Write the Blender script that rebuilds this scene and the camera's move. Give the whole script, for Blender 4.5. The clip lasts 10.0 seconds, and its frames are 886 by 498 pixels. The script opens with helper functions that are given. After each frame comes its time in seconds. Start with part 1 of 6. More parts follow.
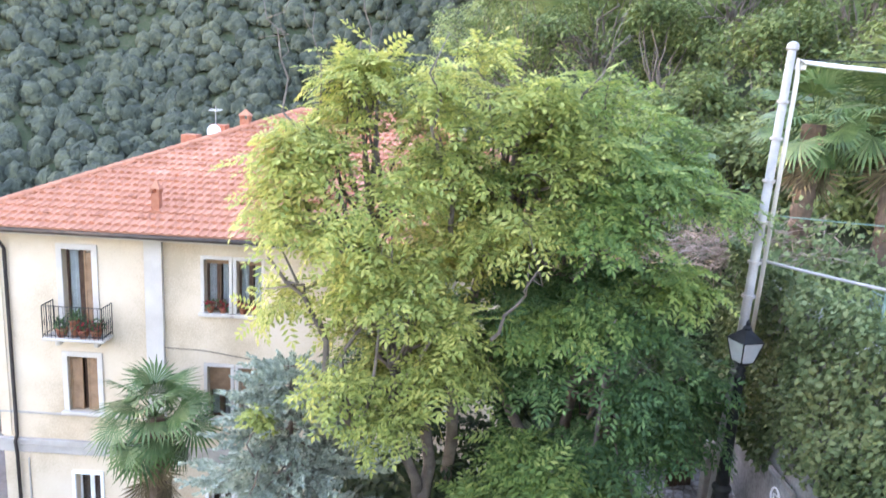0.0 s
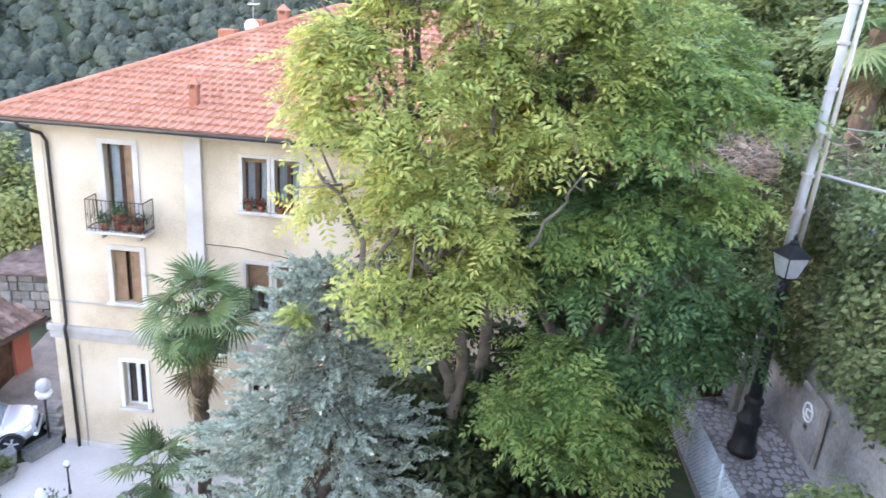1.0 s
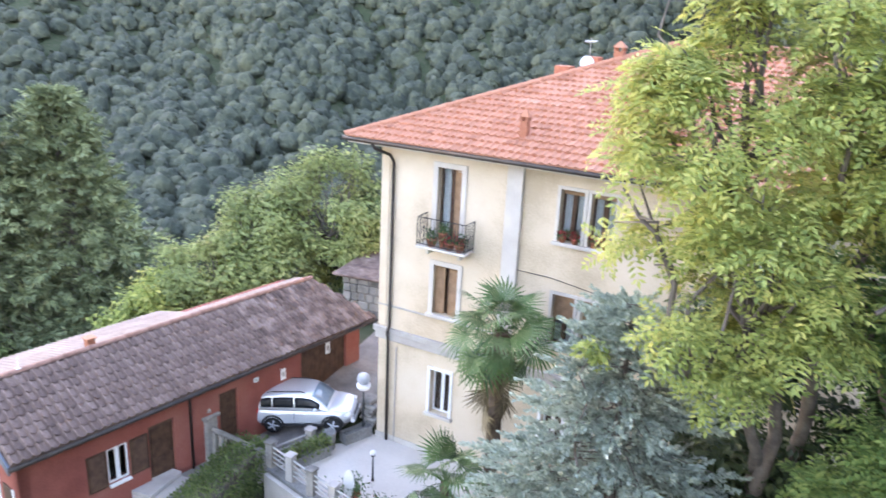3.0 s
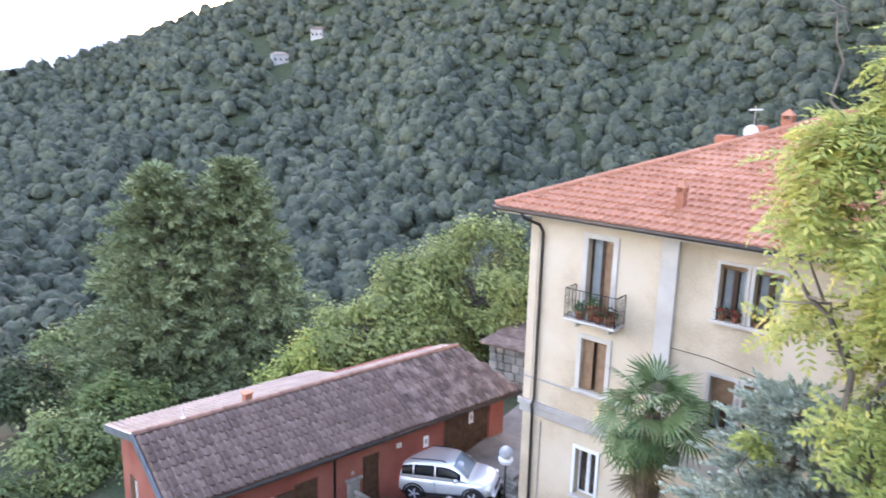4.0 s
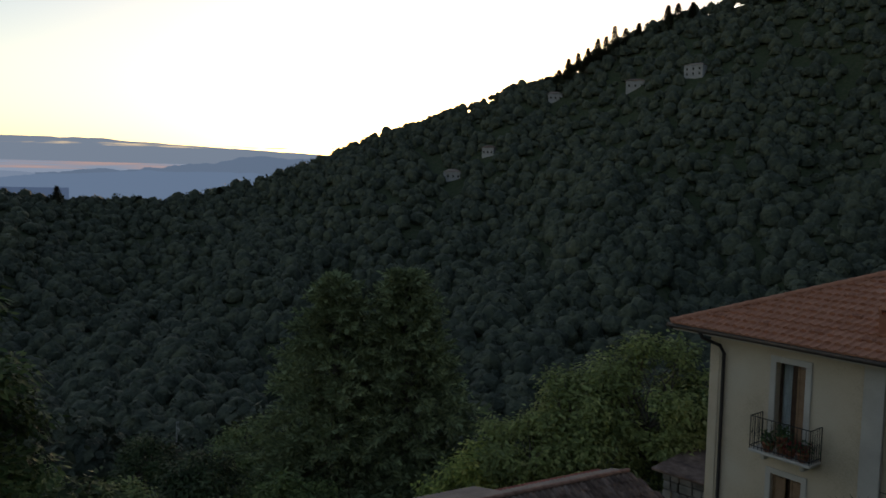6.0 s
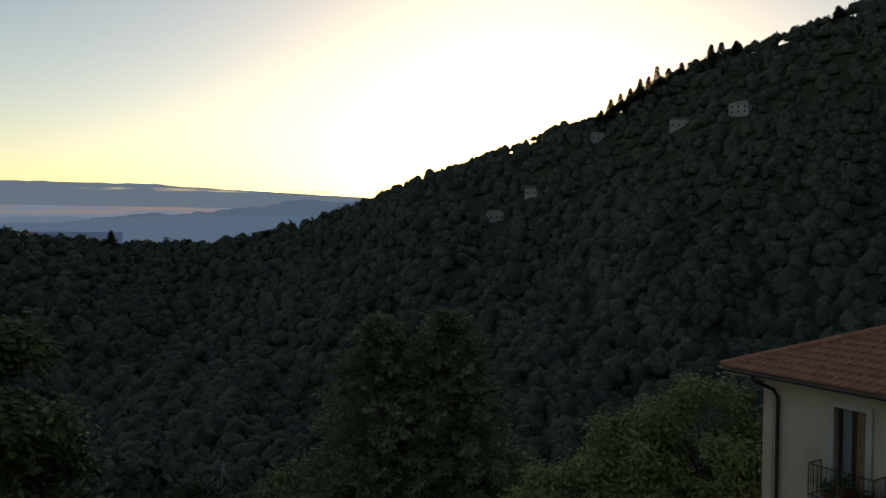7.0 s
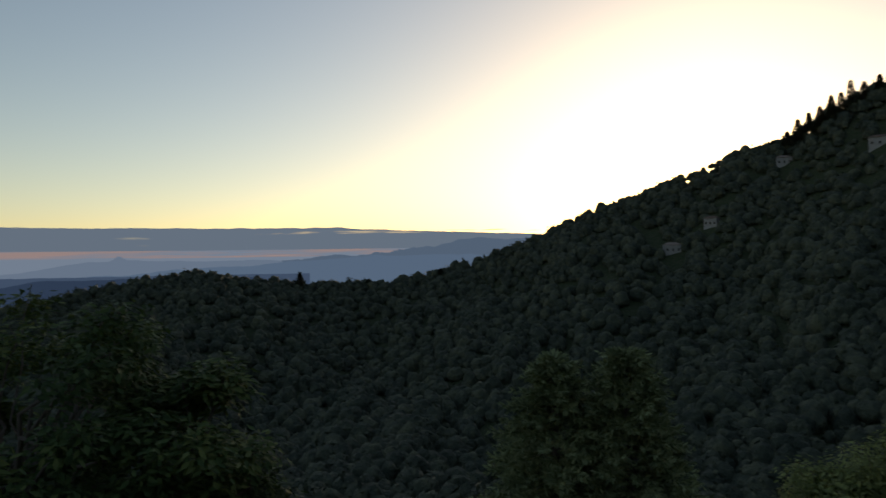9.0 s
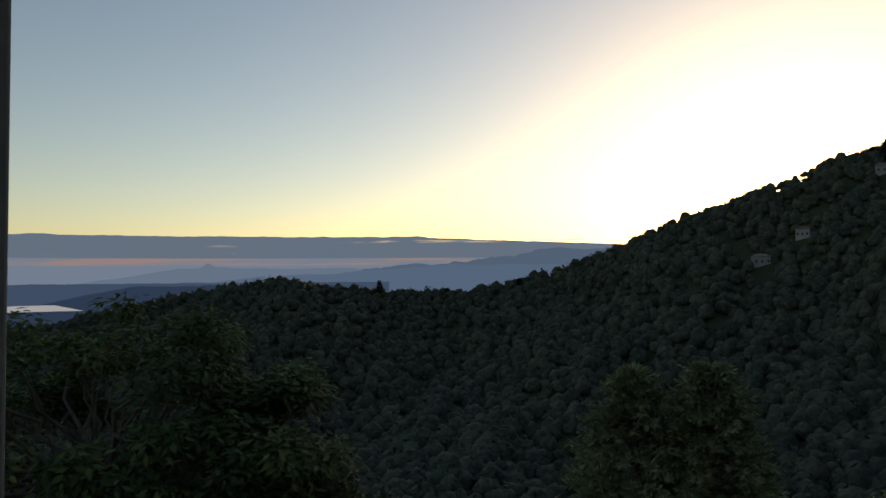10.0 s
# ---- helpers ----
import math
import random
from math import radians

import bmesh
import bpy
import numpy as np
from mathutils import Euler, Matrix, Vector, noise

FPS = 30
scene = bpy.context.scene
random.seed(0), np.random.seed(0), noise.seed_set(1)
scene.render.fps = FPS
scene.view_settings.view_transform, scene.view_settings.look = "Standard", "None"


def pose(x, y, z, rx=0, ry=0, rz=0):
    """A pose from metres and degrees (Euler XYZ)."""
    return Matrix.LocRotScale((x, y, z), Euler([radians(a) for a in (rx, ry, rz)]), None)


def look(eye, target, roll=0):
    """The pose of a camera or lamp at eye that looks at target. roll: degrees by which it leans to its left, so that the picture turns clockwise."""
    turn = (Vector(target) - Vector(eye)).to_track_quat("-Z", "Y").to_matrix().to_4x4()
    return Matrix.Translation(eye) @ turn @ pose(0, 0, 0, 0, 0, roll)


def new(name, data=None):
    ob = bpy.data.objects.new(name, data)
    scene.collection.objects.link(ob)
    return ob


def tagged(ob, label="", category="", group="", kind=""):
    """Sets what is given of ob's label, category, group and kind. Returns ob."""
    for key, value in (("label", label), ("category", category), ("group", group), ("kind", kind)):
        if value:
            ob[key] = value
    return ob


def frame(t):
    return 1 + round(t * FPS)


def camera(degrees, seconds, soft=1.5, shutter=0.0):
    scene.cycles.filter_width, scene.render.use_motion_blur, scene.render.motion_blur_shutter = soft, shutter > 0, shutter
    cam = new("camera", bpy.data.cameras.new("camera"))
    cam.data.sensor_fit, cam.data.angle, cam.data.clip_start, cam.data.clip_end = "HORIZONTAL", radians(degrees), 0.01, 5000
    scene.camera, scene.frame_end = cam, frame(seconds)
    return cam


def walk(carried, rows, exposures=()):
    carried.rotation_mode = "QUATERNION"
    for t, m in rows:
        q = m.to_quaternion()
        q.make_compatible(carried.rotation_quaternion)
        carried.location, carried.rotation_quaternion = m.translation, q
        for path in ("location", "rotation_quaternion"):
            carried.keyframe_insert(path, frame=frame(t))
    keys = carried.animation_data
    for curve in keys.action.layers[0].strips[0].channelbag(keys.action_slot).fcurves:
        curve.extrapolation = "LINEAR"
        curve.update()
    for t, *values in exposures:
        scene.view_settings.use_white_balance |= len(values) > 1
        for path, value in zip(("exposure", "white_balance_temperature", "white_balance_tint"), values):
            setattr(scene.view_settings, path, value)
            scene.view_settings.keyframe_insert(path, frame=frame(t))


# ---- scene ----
LENS = 61.53
EYE = Vector((0.0, 0.0, 14.6))
# seconds, offset of the eye in metres, then yaw, pitch and roll in degrees
ROWS = [
    (0.0, 0.014, -0.007, 0.014, 0.63, -12.04, 3.09),
    (0.5, -0.028, 0.081, -0.049, 1.22, -16.16, 3.60),
    (1.0, -0.039, 0.155, -0.090, 2.99, -19.36, 4.17),
    (1.5, -0.050, 0.213, -0.110, 8.10, -20.25, 4.32),
    (2.0, -0.052, 0.268, -0.165, 15.12, -20.36, 4.38),
    (3.5, -0.013, 0.479, -0.242, 34.41, -15.72, 2.00),
    (4.0, -0.037, 0.593, -0.257, 40.37, -13.07, 1.49),
    (4.5, -0.082, 0.560, -0.287, 44.21, -10.22, 1.51),
    (5.0, -0.079, 0.506, -0.250, 48.06, -7.63, 0.98),
    (5.5, -0.108, 0.463, -0.221, 51.17, -6.25, 0.96),
    (7.0, -0.117, 0.501, -0.190, 56.70, -1.59, 0.41),
    (7.5, -0.122, 0.516, -0.153, 59.13, -0.87, -0.23),
    (8.0, -0.120, 0.520, -0.127, 62.36, 0.05, -0.96),
    (8.5, -0.113, 0.509, -0.117, 65.67, 0.64, -0.90),
    (9.0, -0.080, 0.504, -0.106, 69.83, 1.26, -0.98),
    (9.5, -0.074, 0.515, -0.107, 73.82, 1.81, -0.84),
    (10.0, -0.070, 0.532, -0.117, 75.86, 2.06, -0.39),
]


def aim(dx, dy, dz, yaw, pitch, roll):
    a, b = radians(yaw), radians(pitch)
    eye = EYE + Vector((dx, dy, dz))
    return look(eye, eye + Vector((-math.sin(a) * math.cos(b), math.cos(a) * math.cos(b), math.sin(b))), roll)


cam = camera(LENS, 10.0, soft=1.5, shutter=0.4)
walk(cam, [(row[0], aim(*row[1:])) for row in ROWS],
     exposures=[(0.0, 4.4, 6200, 36), (3.3, 4.3, 6250, 37), (4.0, 4.1, 6250, 38), (4.5, 3.6, 6250, 37), (5.0, 2.4, 6300, 32), (5.5, 1.15, 6350, 25), (6.8, 0.0, 6350, 16), (10.0, -0.08, 6250, 16)])

# ---- light: a clear evening sky, the sun low behind the wooded ridge ----
SUN_AZ, SUN_EL = 50.0, 5.8
world = bpy.data.worlds.new("evening_sky")
scene.world = world
world.use_nodes = True
wn = world.node_tree
sky = wn.nodes.new("ShaderNodeTexSky")
sky.sky_type, sky.sun_disc = "NISHITA", False
sky.sun_elevation, sky.sun_rotation = radians(SUN_EL), radians(-SUN_AZ)
sky.altitude, sky.air_density, sky.dust_density, sky.ozone_density = 600, 1.0, 1.0, 0.6
wn.links.new(sky.outputs[0], wn.nodes["Background"].inputs[0])
wn.nodes["Background"].inputs[1].default_value = 0.15
sun = new("sun", bpy.data.lights.new("sun", "SUN"))
sun.data.energy, sun.data.angle, sun.data.color = 2.5, radians(0.6), (1.0, 0.75, 0.5)
sa, se = radians(SUN_AZ), radians(SUN_EL)
sun.matrix_world = look((0, 0, 60), Vector((0, 0, 60)) - Vector((-math.sin(sa) * math.cos(se), math.cos(sa) * math.cos(se), math.sin(se))))


# ---- materials ----
def material(name, colours, scale=6.0, rough=0.8, metal=0.0, bump=0.15, fine=60.0, island=0.0, rnd=0.0, translucent=0.0, spec=0.3, relief=0.02):
    """A worn surface: colours blended by coarse and fine noise, with relief; island and rnd vary pieces and objects."""
    m = bpy.data.materials.new(name)
    m.use_nodes = True
    n, link = m.node_tree.nodes, m.node_tree.links.new
    b = n["Principled BSDF"]
    tc = n.new("ShaderNodeTexCoord")
    coarse, grain = n.new("ShaderNodeTexNoise"), n.new("ShaderNodeTexNoise")
    for node, s, d in ((coarse, scale, 5), (grain, fine, 3)):
        node.inputs["Scale"].default_value, node.inputs["Detail"].default_value = s, d
        link(tc.outputs["Object"], node.inputs["Vector"])
    mix = n.new("ShaderNodeMath")
    mix.operation = "MULTIPLY_ADD"
    link(grain.outputs[0], mix.inputs[0])
    mix.inputs[1].default_value = 0.35
    off = n.new("ShaderNodeMath")
    off.operation = "SUBTRACT"
    link(coarse.outputs[0], off.inputs[0])
    off.inputs[1].default_value = 0.175
    link(off.outputs[0], mix.inputs[2])
    last = mix.outputs[0]
    for amount, node, socket in ((island, "ShaderNodeNewGeometry", "Random Per Island"), (rnd, "ShaderNodeObjectInfo", "Random")):
        if amount:
            src = n.new(node)
            add = n.new("ShaderNodeMath")
            add.operation = "MULTIPLY_ADD"
            link(src.outputs[socket], add.inputs[0])
            add.inputs[1].default_value = amount
            link(last, add.inputs[2])
            sub = n.new("ShaderNodeMath")
            sub.operation = "SUBTRACT"
            link(add.outputs[0], sub.inputs[0])
            sub.inputs[1].default_value = amount / 2
            last = sub.outputs[0]
    ramp = n.new("ShaderNodeValToRGB")
    el = ramp.color_ramp.elements
    for i, c in enumerate(colours):
        p = 0.28 + 0.44 * i / max(1, len(colours) - 1)
        e = el[i] if i < 2 else el.new(p)
        e.position, e.color = p, (*c, 1)
    link(last, ramp.inputs[0])
    link(ramp.outputs[0], b.inputs["Base Color"])
    b.inputs["Roughness"].default_value, b.inputs["Metallic"].default_value = rough, metal
    b.inputs["Specular IOR Level"].default_value = spec
    if bump:
        bp = n.new("ShaderNodeBump")
        bp.inputs["Strength"].default_value, bp.inputs["Distance"].default_value = bump, relief
        link(mix.outputs[0], bp.inputs["Height"])
        link(bp.outputs[0], b.inputs["Normal"])
    if translucent:
        t, ms = n.new("ShaderNodeBsdfTranslucent"), n.new("ShaderNodeMixShader")
        link(ramp.outputs[0], t.inputs[0])
        ms.inputs[0].default_value = translucent
        link(b.outputs[0], ms.inputs[1])
        link(t.outputs[0], ms.inputs[2])
        link(ms.outputs[0], n["Material Output"].inputs[0])
    return m


PLASTER = material("cream_plaster", [(0.46, 0.365, 0.25), (0.61, 0.50, 0.36), (0.65, 0.55, 0.42)], 0.7, 0.9, fine=25)
PLASTER_PALE = material("pale_plaster", [(0.47, 0.425, 0.37), (0.62, 0.57, 0.50)], 1.2, 0.9, fine=30)
BAND = material("grey_band", [(0.33, 0.30, 0.27), (0.46, 0.425, 0.38)], 2, 0.9)
ROOF_TILE = material("orange_clay_tile", [(0.35, 0.145, 0.08), (0.46, 0.205, 0.12), (0.53, 0.275, 0.18)], 1.2, 0.8, fine=20, rnd=0.16, island=0.16)
SHED_TILE = material("weathered_brown_tile", [(0.09, 0.06, 0.047), (0.175, 0.118, 0.092), (0.29, 0.21, 0.17)], 2.0, 0.85, fine=25, island=0.3, rnd=0.18)
GUTTER = material("dark_brown_metal", [(0.035, 0.028, 0.025), (0.06, 0.05, 0.045)], 4, 0.5, 0.4)
WOOD_DARK = material("dark_brown_wood", [(0.05, 0.025, 0.015), (0.11, 0.06, 0.035)], 5, 0.6, fine=50)
WOOD_SHUTTER = material("tan_wood", [(0.22, 0.13, 0.07), (0.34, 0.21, 0.12)], 5, 0.7, fine=50)
WHITE_PAINT = material("white_paint", [(0.72, 0.71, 0.69), (0.82, 0.81, 0.79)], 3, 0.5, bump=0.05)
RED_WALL = material("red_plaster", [(0.20, 0.055, 0.04), (0.27, 0.085, 0.06), (0.31, 0.12, 0.085)], 0.7, 0.9, fine=25)
TERRACE = material("pale_terrace_tile", [(0.50, 0.45, 0.39), (0.61, 0.56, 0.49)], 0.6, 0.7, fine=12, rnd=0.2)
GRAVEL = material("stone_paving", [(0.14, 0.125, 0.11), (0.26, 0.235, 0.205)], 1.2, 0.95, fine=8, bump=0.5)
CONCRETE = material("stained_concrete", [(0.11, 0.108, 0.10), (0.23, 0.225, 0.21), (0.37, 0.36, 0.335)], 0.8, 0.95, fine=14, bump=0.4)
POLE_GREY = material("weathered_pole", [(0.27, 0.26, 0.24), (0.42, 0.40, 0.37)], 3, 0.85, fine=40)
IRON = material("black_iron", [(0.016, 0.018, 0.018), (0.035, 0.037, 0.037)], 6, 0.5, 0.3)
BARK = material("grey_bark", [(0.09, 0.075, 0.06), (0.20, 0.17, 0.14)], 4, 0.95, fine=30, bump=0.7)
EARTH = material("grass_and_earth", [(0.028, 0.04, 0.016), (0.045, 0.06, 0.025), (0.075, 0.07, 0.045)], 0.6, 0.95, fine=6, bump=0.6)
LEAF_MAIN = material("light_green_leaves", [(0.085, 0.15, 0.042), (0.19, 0.29, 0.075), (0.36, 0.41, 0.11)], 0.35, 0.55, bump=0, island=0.35, translucent=0.42)
LEAF_FOREST = material("forest_leaves", [(0.040, 0.050, 0.035), (0.070, 0.082, 0.055), (0.112, 0.120, 0.072)], 0.3, 0.85, bump=1.0, island=0.3, fine=0.9, relief=2.6)
LEAF_NEAR = material("broad_green_leaves", [(0.065, 0.10, 0.033), (0.14, 0.19, 0.058), (0.24, 0.28, 0.09)], 0.15, 0.6, bump=0, island=0.35, fine=1.5, translucent=0.3)
LEAF_YELLOW = material("yellow_green_leaves", [(0.10, 0.14, 0.05), (0.19, 0.245, 0.085), (0.31, 0.345, 0.13)], 0.15, 0.6, bump=0, island=0.35, fine=1.5, translucent=0.3)
LEAF_CONIFER = material("conifer_needles", [(0.10, 0.125, 0.06), (0.185, 0.22, 0.10), (0.28, 0.31, 0.15)], 0.15, 0.8, bump=0, island=0.35, fine=1.5)
LEAF_BLUE = material("blue_spruce_needles", [(0.21, 0.25, 0.19), (0.335, 0.385, 0.30), (0.465, 0.51, 0.405)], 0.8, 0.8, bump=0, island=0.35, fine=4)
LEAF_PALM = material("palm_fronds", [(0.04, 0.08, 0.025), (0.08, 0.14, 0.04), (0.14, 0.19, 0.07)], 0.8, 0.5, bump=0, island=0.4, fine=4)
LEAF_IVY = material("ivy_leaves", [(0.05, 0.078, 0.03), (0.105, 0.145, 0.055), (0.20, 0.235, 0.10)], 0.6, 0.65, bump=0, island=0.4, fine=4, spec=0.2)
# Near-black colour that stands in for the shade inside rooms.
ROOM_SHADE = material("room_shade", [(0.02, 0.016, 0.013), (0.035, 0.03, 0.025)], 2, 0.9)


# ---- mesh helpers ----
def mesh_np(name, verts, faces, mat, smooth=False):
    """A mesh from arrays of vertices and equal-sized faces."""
    verts, faces = np.asarray(verts, np.float32), np.asarray(faces, np.int32)
    me = bpy.data.meshes.new(name)
    k = faces.shape[1]
    me.vertices.add(len(verts))
    me.vertices.foreach_set("co", verts.ravel())
    me.loops.add(faces.size)
    me.loops.foreach_set("vertex_index", faces.ravel())
    me.polygons.add(len(faces))
    me.polygons.foreach_set("loop_start", np.arange(0, faces.size, k, dtype=np.int32))
    me.polygons.foreach_set("use_smooth", np.full(len(faces), smooth))
    me.update(calc_edges=True)
    me.materials.append(mat)
    return me


def put(ob, parent):
    if parent:
        ob.parent = parent
        ob.matrix_parent_inverse = Matrix()
    return ob


def part(name, bm, mat, parent=None, label="", smooth=False):
    me = bpy.data.meshes.new(name)
    bm.to_mesh(me)
    bm.free()
    me.materials.append(mat)
    if smooth:
        me.polygons.foreach_set("use_smooth", np.ones(len(me.polygons), bool))
    ob = put(new(name, me), parent)
    return tagged(ob, label)


def empty(name, m, label, category, group="", kind=""):
    e = new(name)
    e.matrix_basis = m
    e.empty_display_size = 0.2
    return tagged(e, label, category, group, kind)


def box(bm, x0, x1, y0, y1, z0, z1, bevel=0.0):
    r = bmesh.ops.create_cube(bm, size=1.0, matrix=Matrix.Translation(((x0 + x1) / 2, (y0 + y1) / 2, (z0 + z1) / 2)) @ Matrix.Diagonal((abs(x1 - x0), abs(y1 - y0), abs(z1 - z0), 1)))
    if bevel:
        edges = list({e for v in r["verts"] for e in v.link_edges})
        bmesh.ops.bevel(bm, geom=edges, offset=bevel, segments=1, affect="EDGES")
    return bm


def boxes(*specs, bevel=0.0):
    bm = bmesh.new()
    for s in specs:
        box(bm, *s, bevel=bevel)
    return bm


def tube(bm, pts, radii, sides=8, cap=True):
    """A round limb along pts with a radius at each."""
    rings = []
    pts = [Vector(p) for p in pts]
    for i, p in enumerate(pts):
        d = (pts[min(i + 1, len(pts) - 1)] - pts[max(i - 1, 0)]).normalized()
        a = d.orthogonal().normalized() if abs(d.z) > 0.95 or i == 0 else d.cross(Vector((0, 0, 1))).normalized()
        if i:
            a = (rings[-1][1] - d * rings[-1][1].dot(d)).normalized()
        b = d.cross(a)
        r = radii[i] if hasattr(radii, "__len__") else radii
        rings.append(([bm.verts.new(p + (a * math.cos(t) + b * math.sin(t)) * r) for t in (2 * math.pi * k / sides for k in range(sides))], a))
    for (u, _), (v, _) in zip(rings, rings[1:]):
        for k in range(sides):
            bm.faces.new((u[k], u[(k + 1) % sides], v[(k + 1) % sides], v[k]))
    if cap:
        bm.faces.new(rings[0][0][::-1])
        bm.faces.new(rings[-1][0])
    return bm


def lathe(profile, sides=16):
    """A turned shape from (radius, height) pairs."""
    bm = bmesh.new()
    rings = [[bm.verts.new((r * math.cos(2 * math.pi * k / sides), r * math.sin(2 * math.pi * k / sides), z)) for k in range(sides)] for r, z in profile]
    for u, v in zip(rings, rings[1:]):
        for k in range(sides):
            bm.faces.new((u[k], u[(k + 1) % sides], v[(k + 1) % sides], v[k]))
    bm.faces.new(rings[0][::-1])
    bm.faces.new(rings[-1])
    return bm


def cards(rng, pos, out, length, width, droop=0.0, jitter=0.6):
    """Leaf-shaped four-sided blades at pos, pointing along out with jitter; returns vertices and faces."""
    n = len(pos)
    d = out + rng.normal(0, jitter, (n, 3))
    d[:, 2] -= droop
    d /= np.linalg.norm(d, axis=1)[:, None] + 1e-9
    s = np.cross(d, rng.normal(0, 1, (n, 3)))
    s /= np.linalg.norm(s, axis=1)[:, None] + 1e-9
    up = np.cross(s, d)
    L = (length * rng.uniform(0.6, 1.3, n))[:, None]
    W = (width * rng.uniform(0.6, 1.3, n))[:, None]
    v = np.stack([pos, pos + d * L * 0.45 + s * W / 2 + up * L * 0.06, pos + d * L, pos + d * L * 0.45 - s * W / 2 + up * L * 0.06], 1).reshape(-1, 3)
    return v, np.arange(4 * n).reshape(n, 4)


# ---- terrain ----
def smooth(a, b, x):
    t = np.clip((x - a) / (b - a), 0, 1)
    return t * t * (3 - 2 * t)


SKY_AZ = [-180, -60, -20, 0, 12, 26.3, 31.9, 37.1, 41.7, 45, 49.2, 54.3, 58.9, 62.5, 66.5, 69.7, 74, 79.2, 84.8, 88.5, 94.1, 99, 108, 125, 180]
SKY_EL = [5, 14, 22, 22, 20, 15.0, 13.3, 12.0, 10.0, 8.1, 7.0, 4.95, 3.4, 1.75, 0.25, -0.7, -1.5, -1.6, -1.0, -0.5, -1.35, -2.45, -4.4, -5, 5]
VALLEY, RIDGE = 190.0, 560.0


def land(x, y):
    """The height of the ground."""
    x, y = np.asarray(x, float), np.asarray(y, float)
    r = np.hypot(x, y)
    a = np.degrees(np.arctan2(-x, y))
    e = np.interp(a, SKY_AZ, SKY_EL)
    zv = 14.6 + VALLEY * math.tan(radians(-19))
    t = np.clip((r - VALLEY) / (RIDGE - VALLEY), 0, 1)
    el = -19 + (e + 19) * t ** 0.8
    far = 14.6 + r * np.tan(np.radians(el))
    top = 14.6 + RIDGE * np.tan(np.radians(e))
    # spurs and gullies that run down the far slope
    fold = 5.5 * np.sin(a / 4.3 + r / 75) + 3.5 * np.sin(a / 2.0 - r / 48 + 1) + 2.0 * np.sin(a / 0.9 + r / 30)
    far = far + fold * 4 * t * (1 - t) * smooth(-2, 14, a)
    back = np.maximum(top - (r - RIDGE) * 0.5, -330)
    # the near flank: flat round the house, then falling to the valley
    west = smooth(-16.5, -21.0, x + 0.176 * (y - 9)) 
    drop = smooth(34, VALLEY, r) ** 0.8
    near = drop * zv - 4.0 * west * (1 - drop)
    z = np.where(r < VALLEY, near, np.where(r < RIDGE, far, back))
    # the wooded slope that climbs beyond the lane
    elr = np.interp(r, [18, 26, 45, 70, 150, 400], [-10, -8, 0, 9, 22, 24])
    climb = 14.6 + r * np.tan(np.radians(elr))
    w = smooth(3, -8, a) * smooth(-150, -120, a) * smooth(20, 26, r)
    z = z * (1 - w) + np.maximum(climb, z) * w
    # the lane, the bank beyond it and the upper garden behind the retaining wall
    lane = smooth(-1.0, 3.2, x) * smooth(26, 20, r)
    z = z * (1 - lane) + 6.8 * lane
    bank = np.maximum(smooth(6.25, 6.5, x), smooth(15.5, 19.0, y) * smooth(3.6, 5.5, x)) * smooth(30, 22, r) * smooth(-4, -1, y)
    z = z * (1 - bank) + 11.1 * bank
    # the yard by the garages, and the garden below the terrace
    yard = smooth(-13.35, -13.6, x) * (1 - west) * smooth(34, 28, r) * smooth(0, 6, y)
    z = z + yard * np.clip((y - 17.8) * 0.3, 0, 1.1)
    edge = np.interp(x, [-14.2, -11.2, -3, 2], [16.0, 15.3, 13.9, 15.0])
    low = smooth(edge + 0.6, edge - 0.3, y) * smooth(3, -1, x) * (r < 30) * smooth(-14.4, -14.1, x)
    return z - 2.2 * low * (1 - west)


def ring_grid():
    radii = np.concatenate([[0.01], np.linspace(0.5, 40, 110), np.geomspace(42, 620, 60), np.geomspace(680, 4900, 16)])
    az = np.linspace(0, 2 * np.pi, 361)[:-1]
    R, A = np.meshgrid(radii, az, indexing="ij")
    X, Y = -R * np.sin(A), R * np.cos(A)
    Z = land(X, Y)
    n, m = R.shape
    i, j = np.meshgrid(np.arange(n - 1), np.arange(m), indexing="ij")
    f = np.stack([i * m + j, i * m + (j + 1) % m, (i + 1) * m + (j + 1) % m, (i + 1) * m + j], -1).reshape(-1, 4)
    return np.stack([X, Y, Z], -1).reshape(-1, 3), f


gv, gf = ring_grid()
tagged(new("ground", mesh_np("ground", gv, gf, EARTH, True)), "green and earthy sloping ground falling to the valley", "ground", kind="structure")


# ---- woods on the far slopes ----
FAR_HOUSES = [(52.6, 0.35, 10.0, 4.5), (50.0, 2.25, 8.0, 4.5), (45.0, 6.4, 10.0, 4.5), (39.2, 7.2, 12.0, 5.0), (35.2, 7.9, 12.0, 7.0)]


def far_range(az, el):
    """How far off the slope is met at that bearing and height angle."""
    for r in np.arange(200, 556, 2.0):
        if math.degrees(math.atan2(float(land(-r * math.sin(radians(az)), r * math.cos(radians(az)))) - 14.6, r)) > el:
            return r
    return 550.0


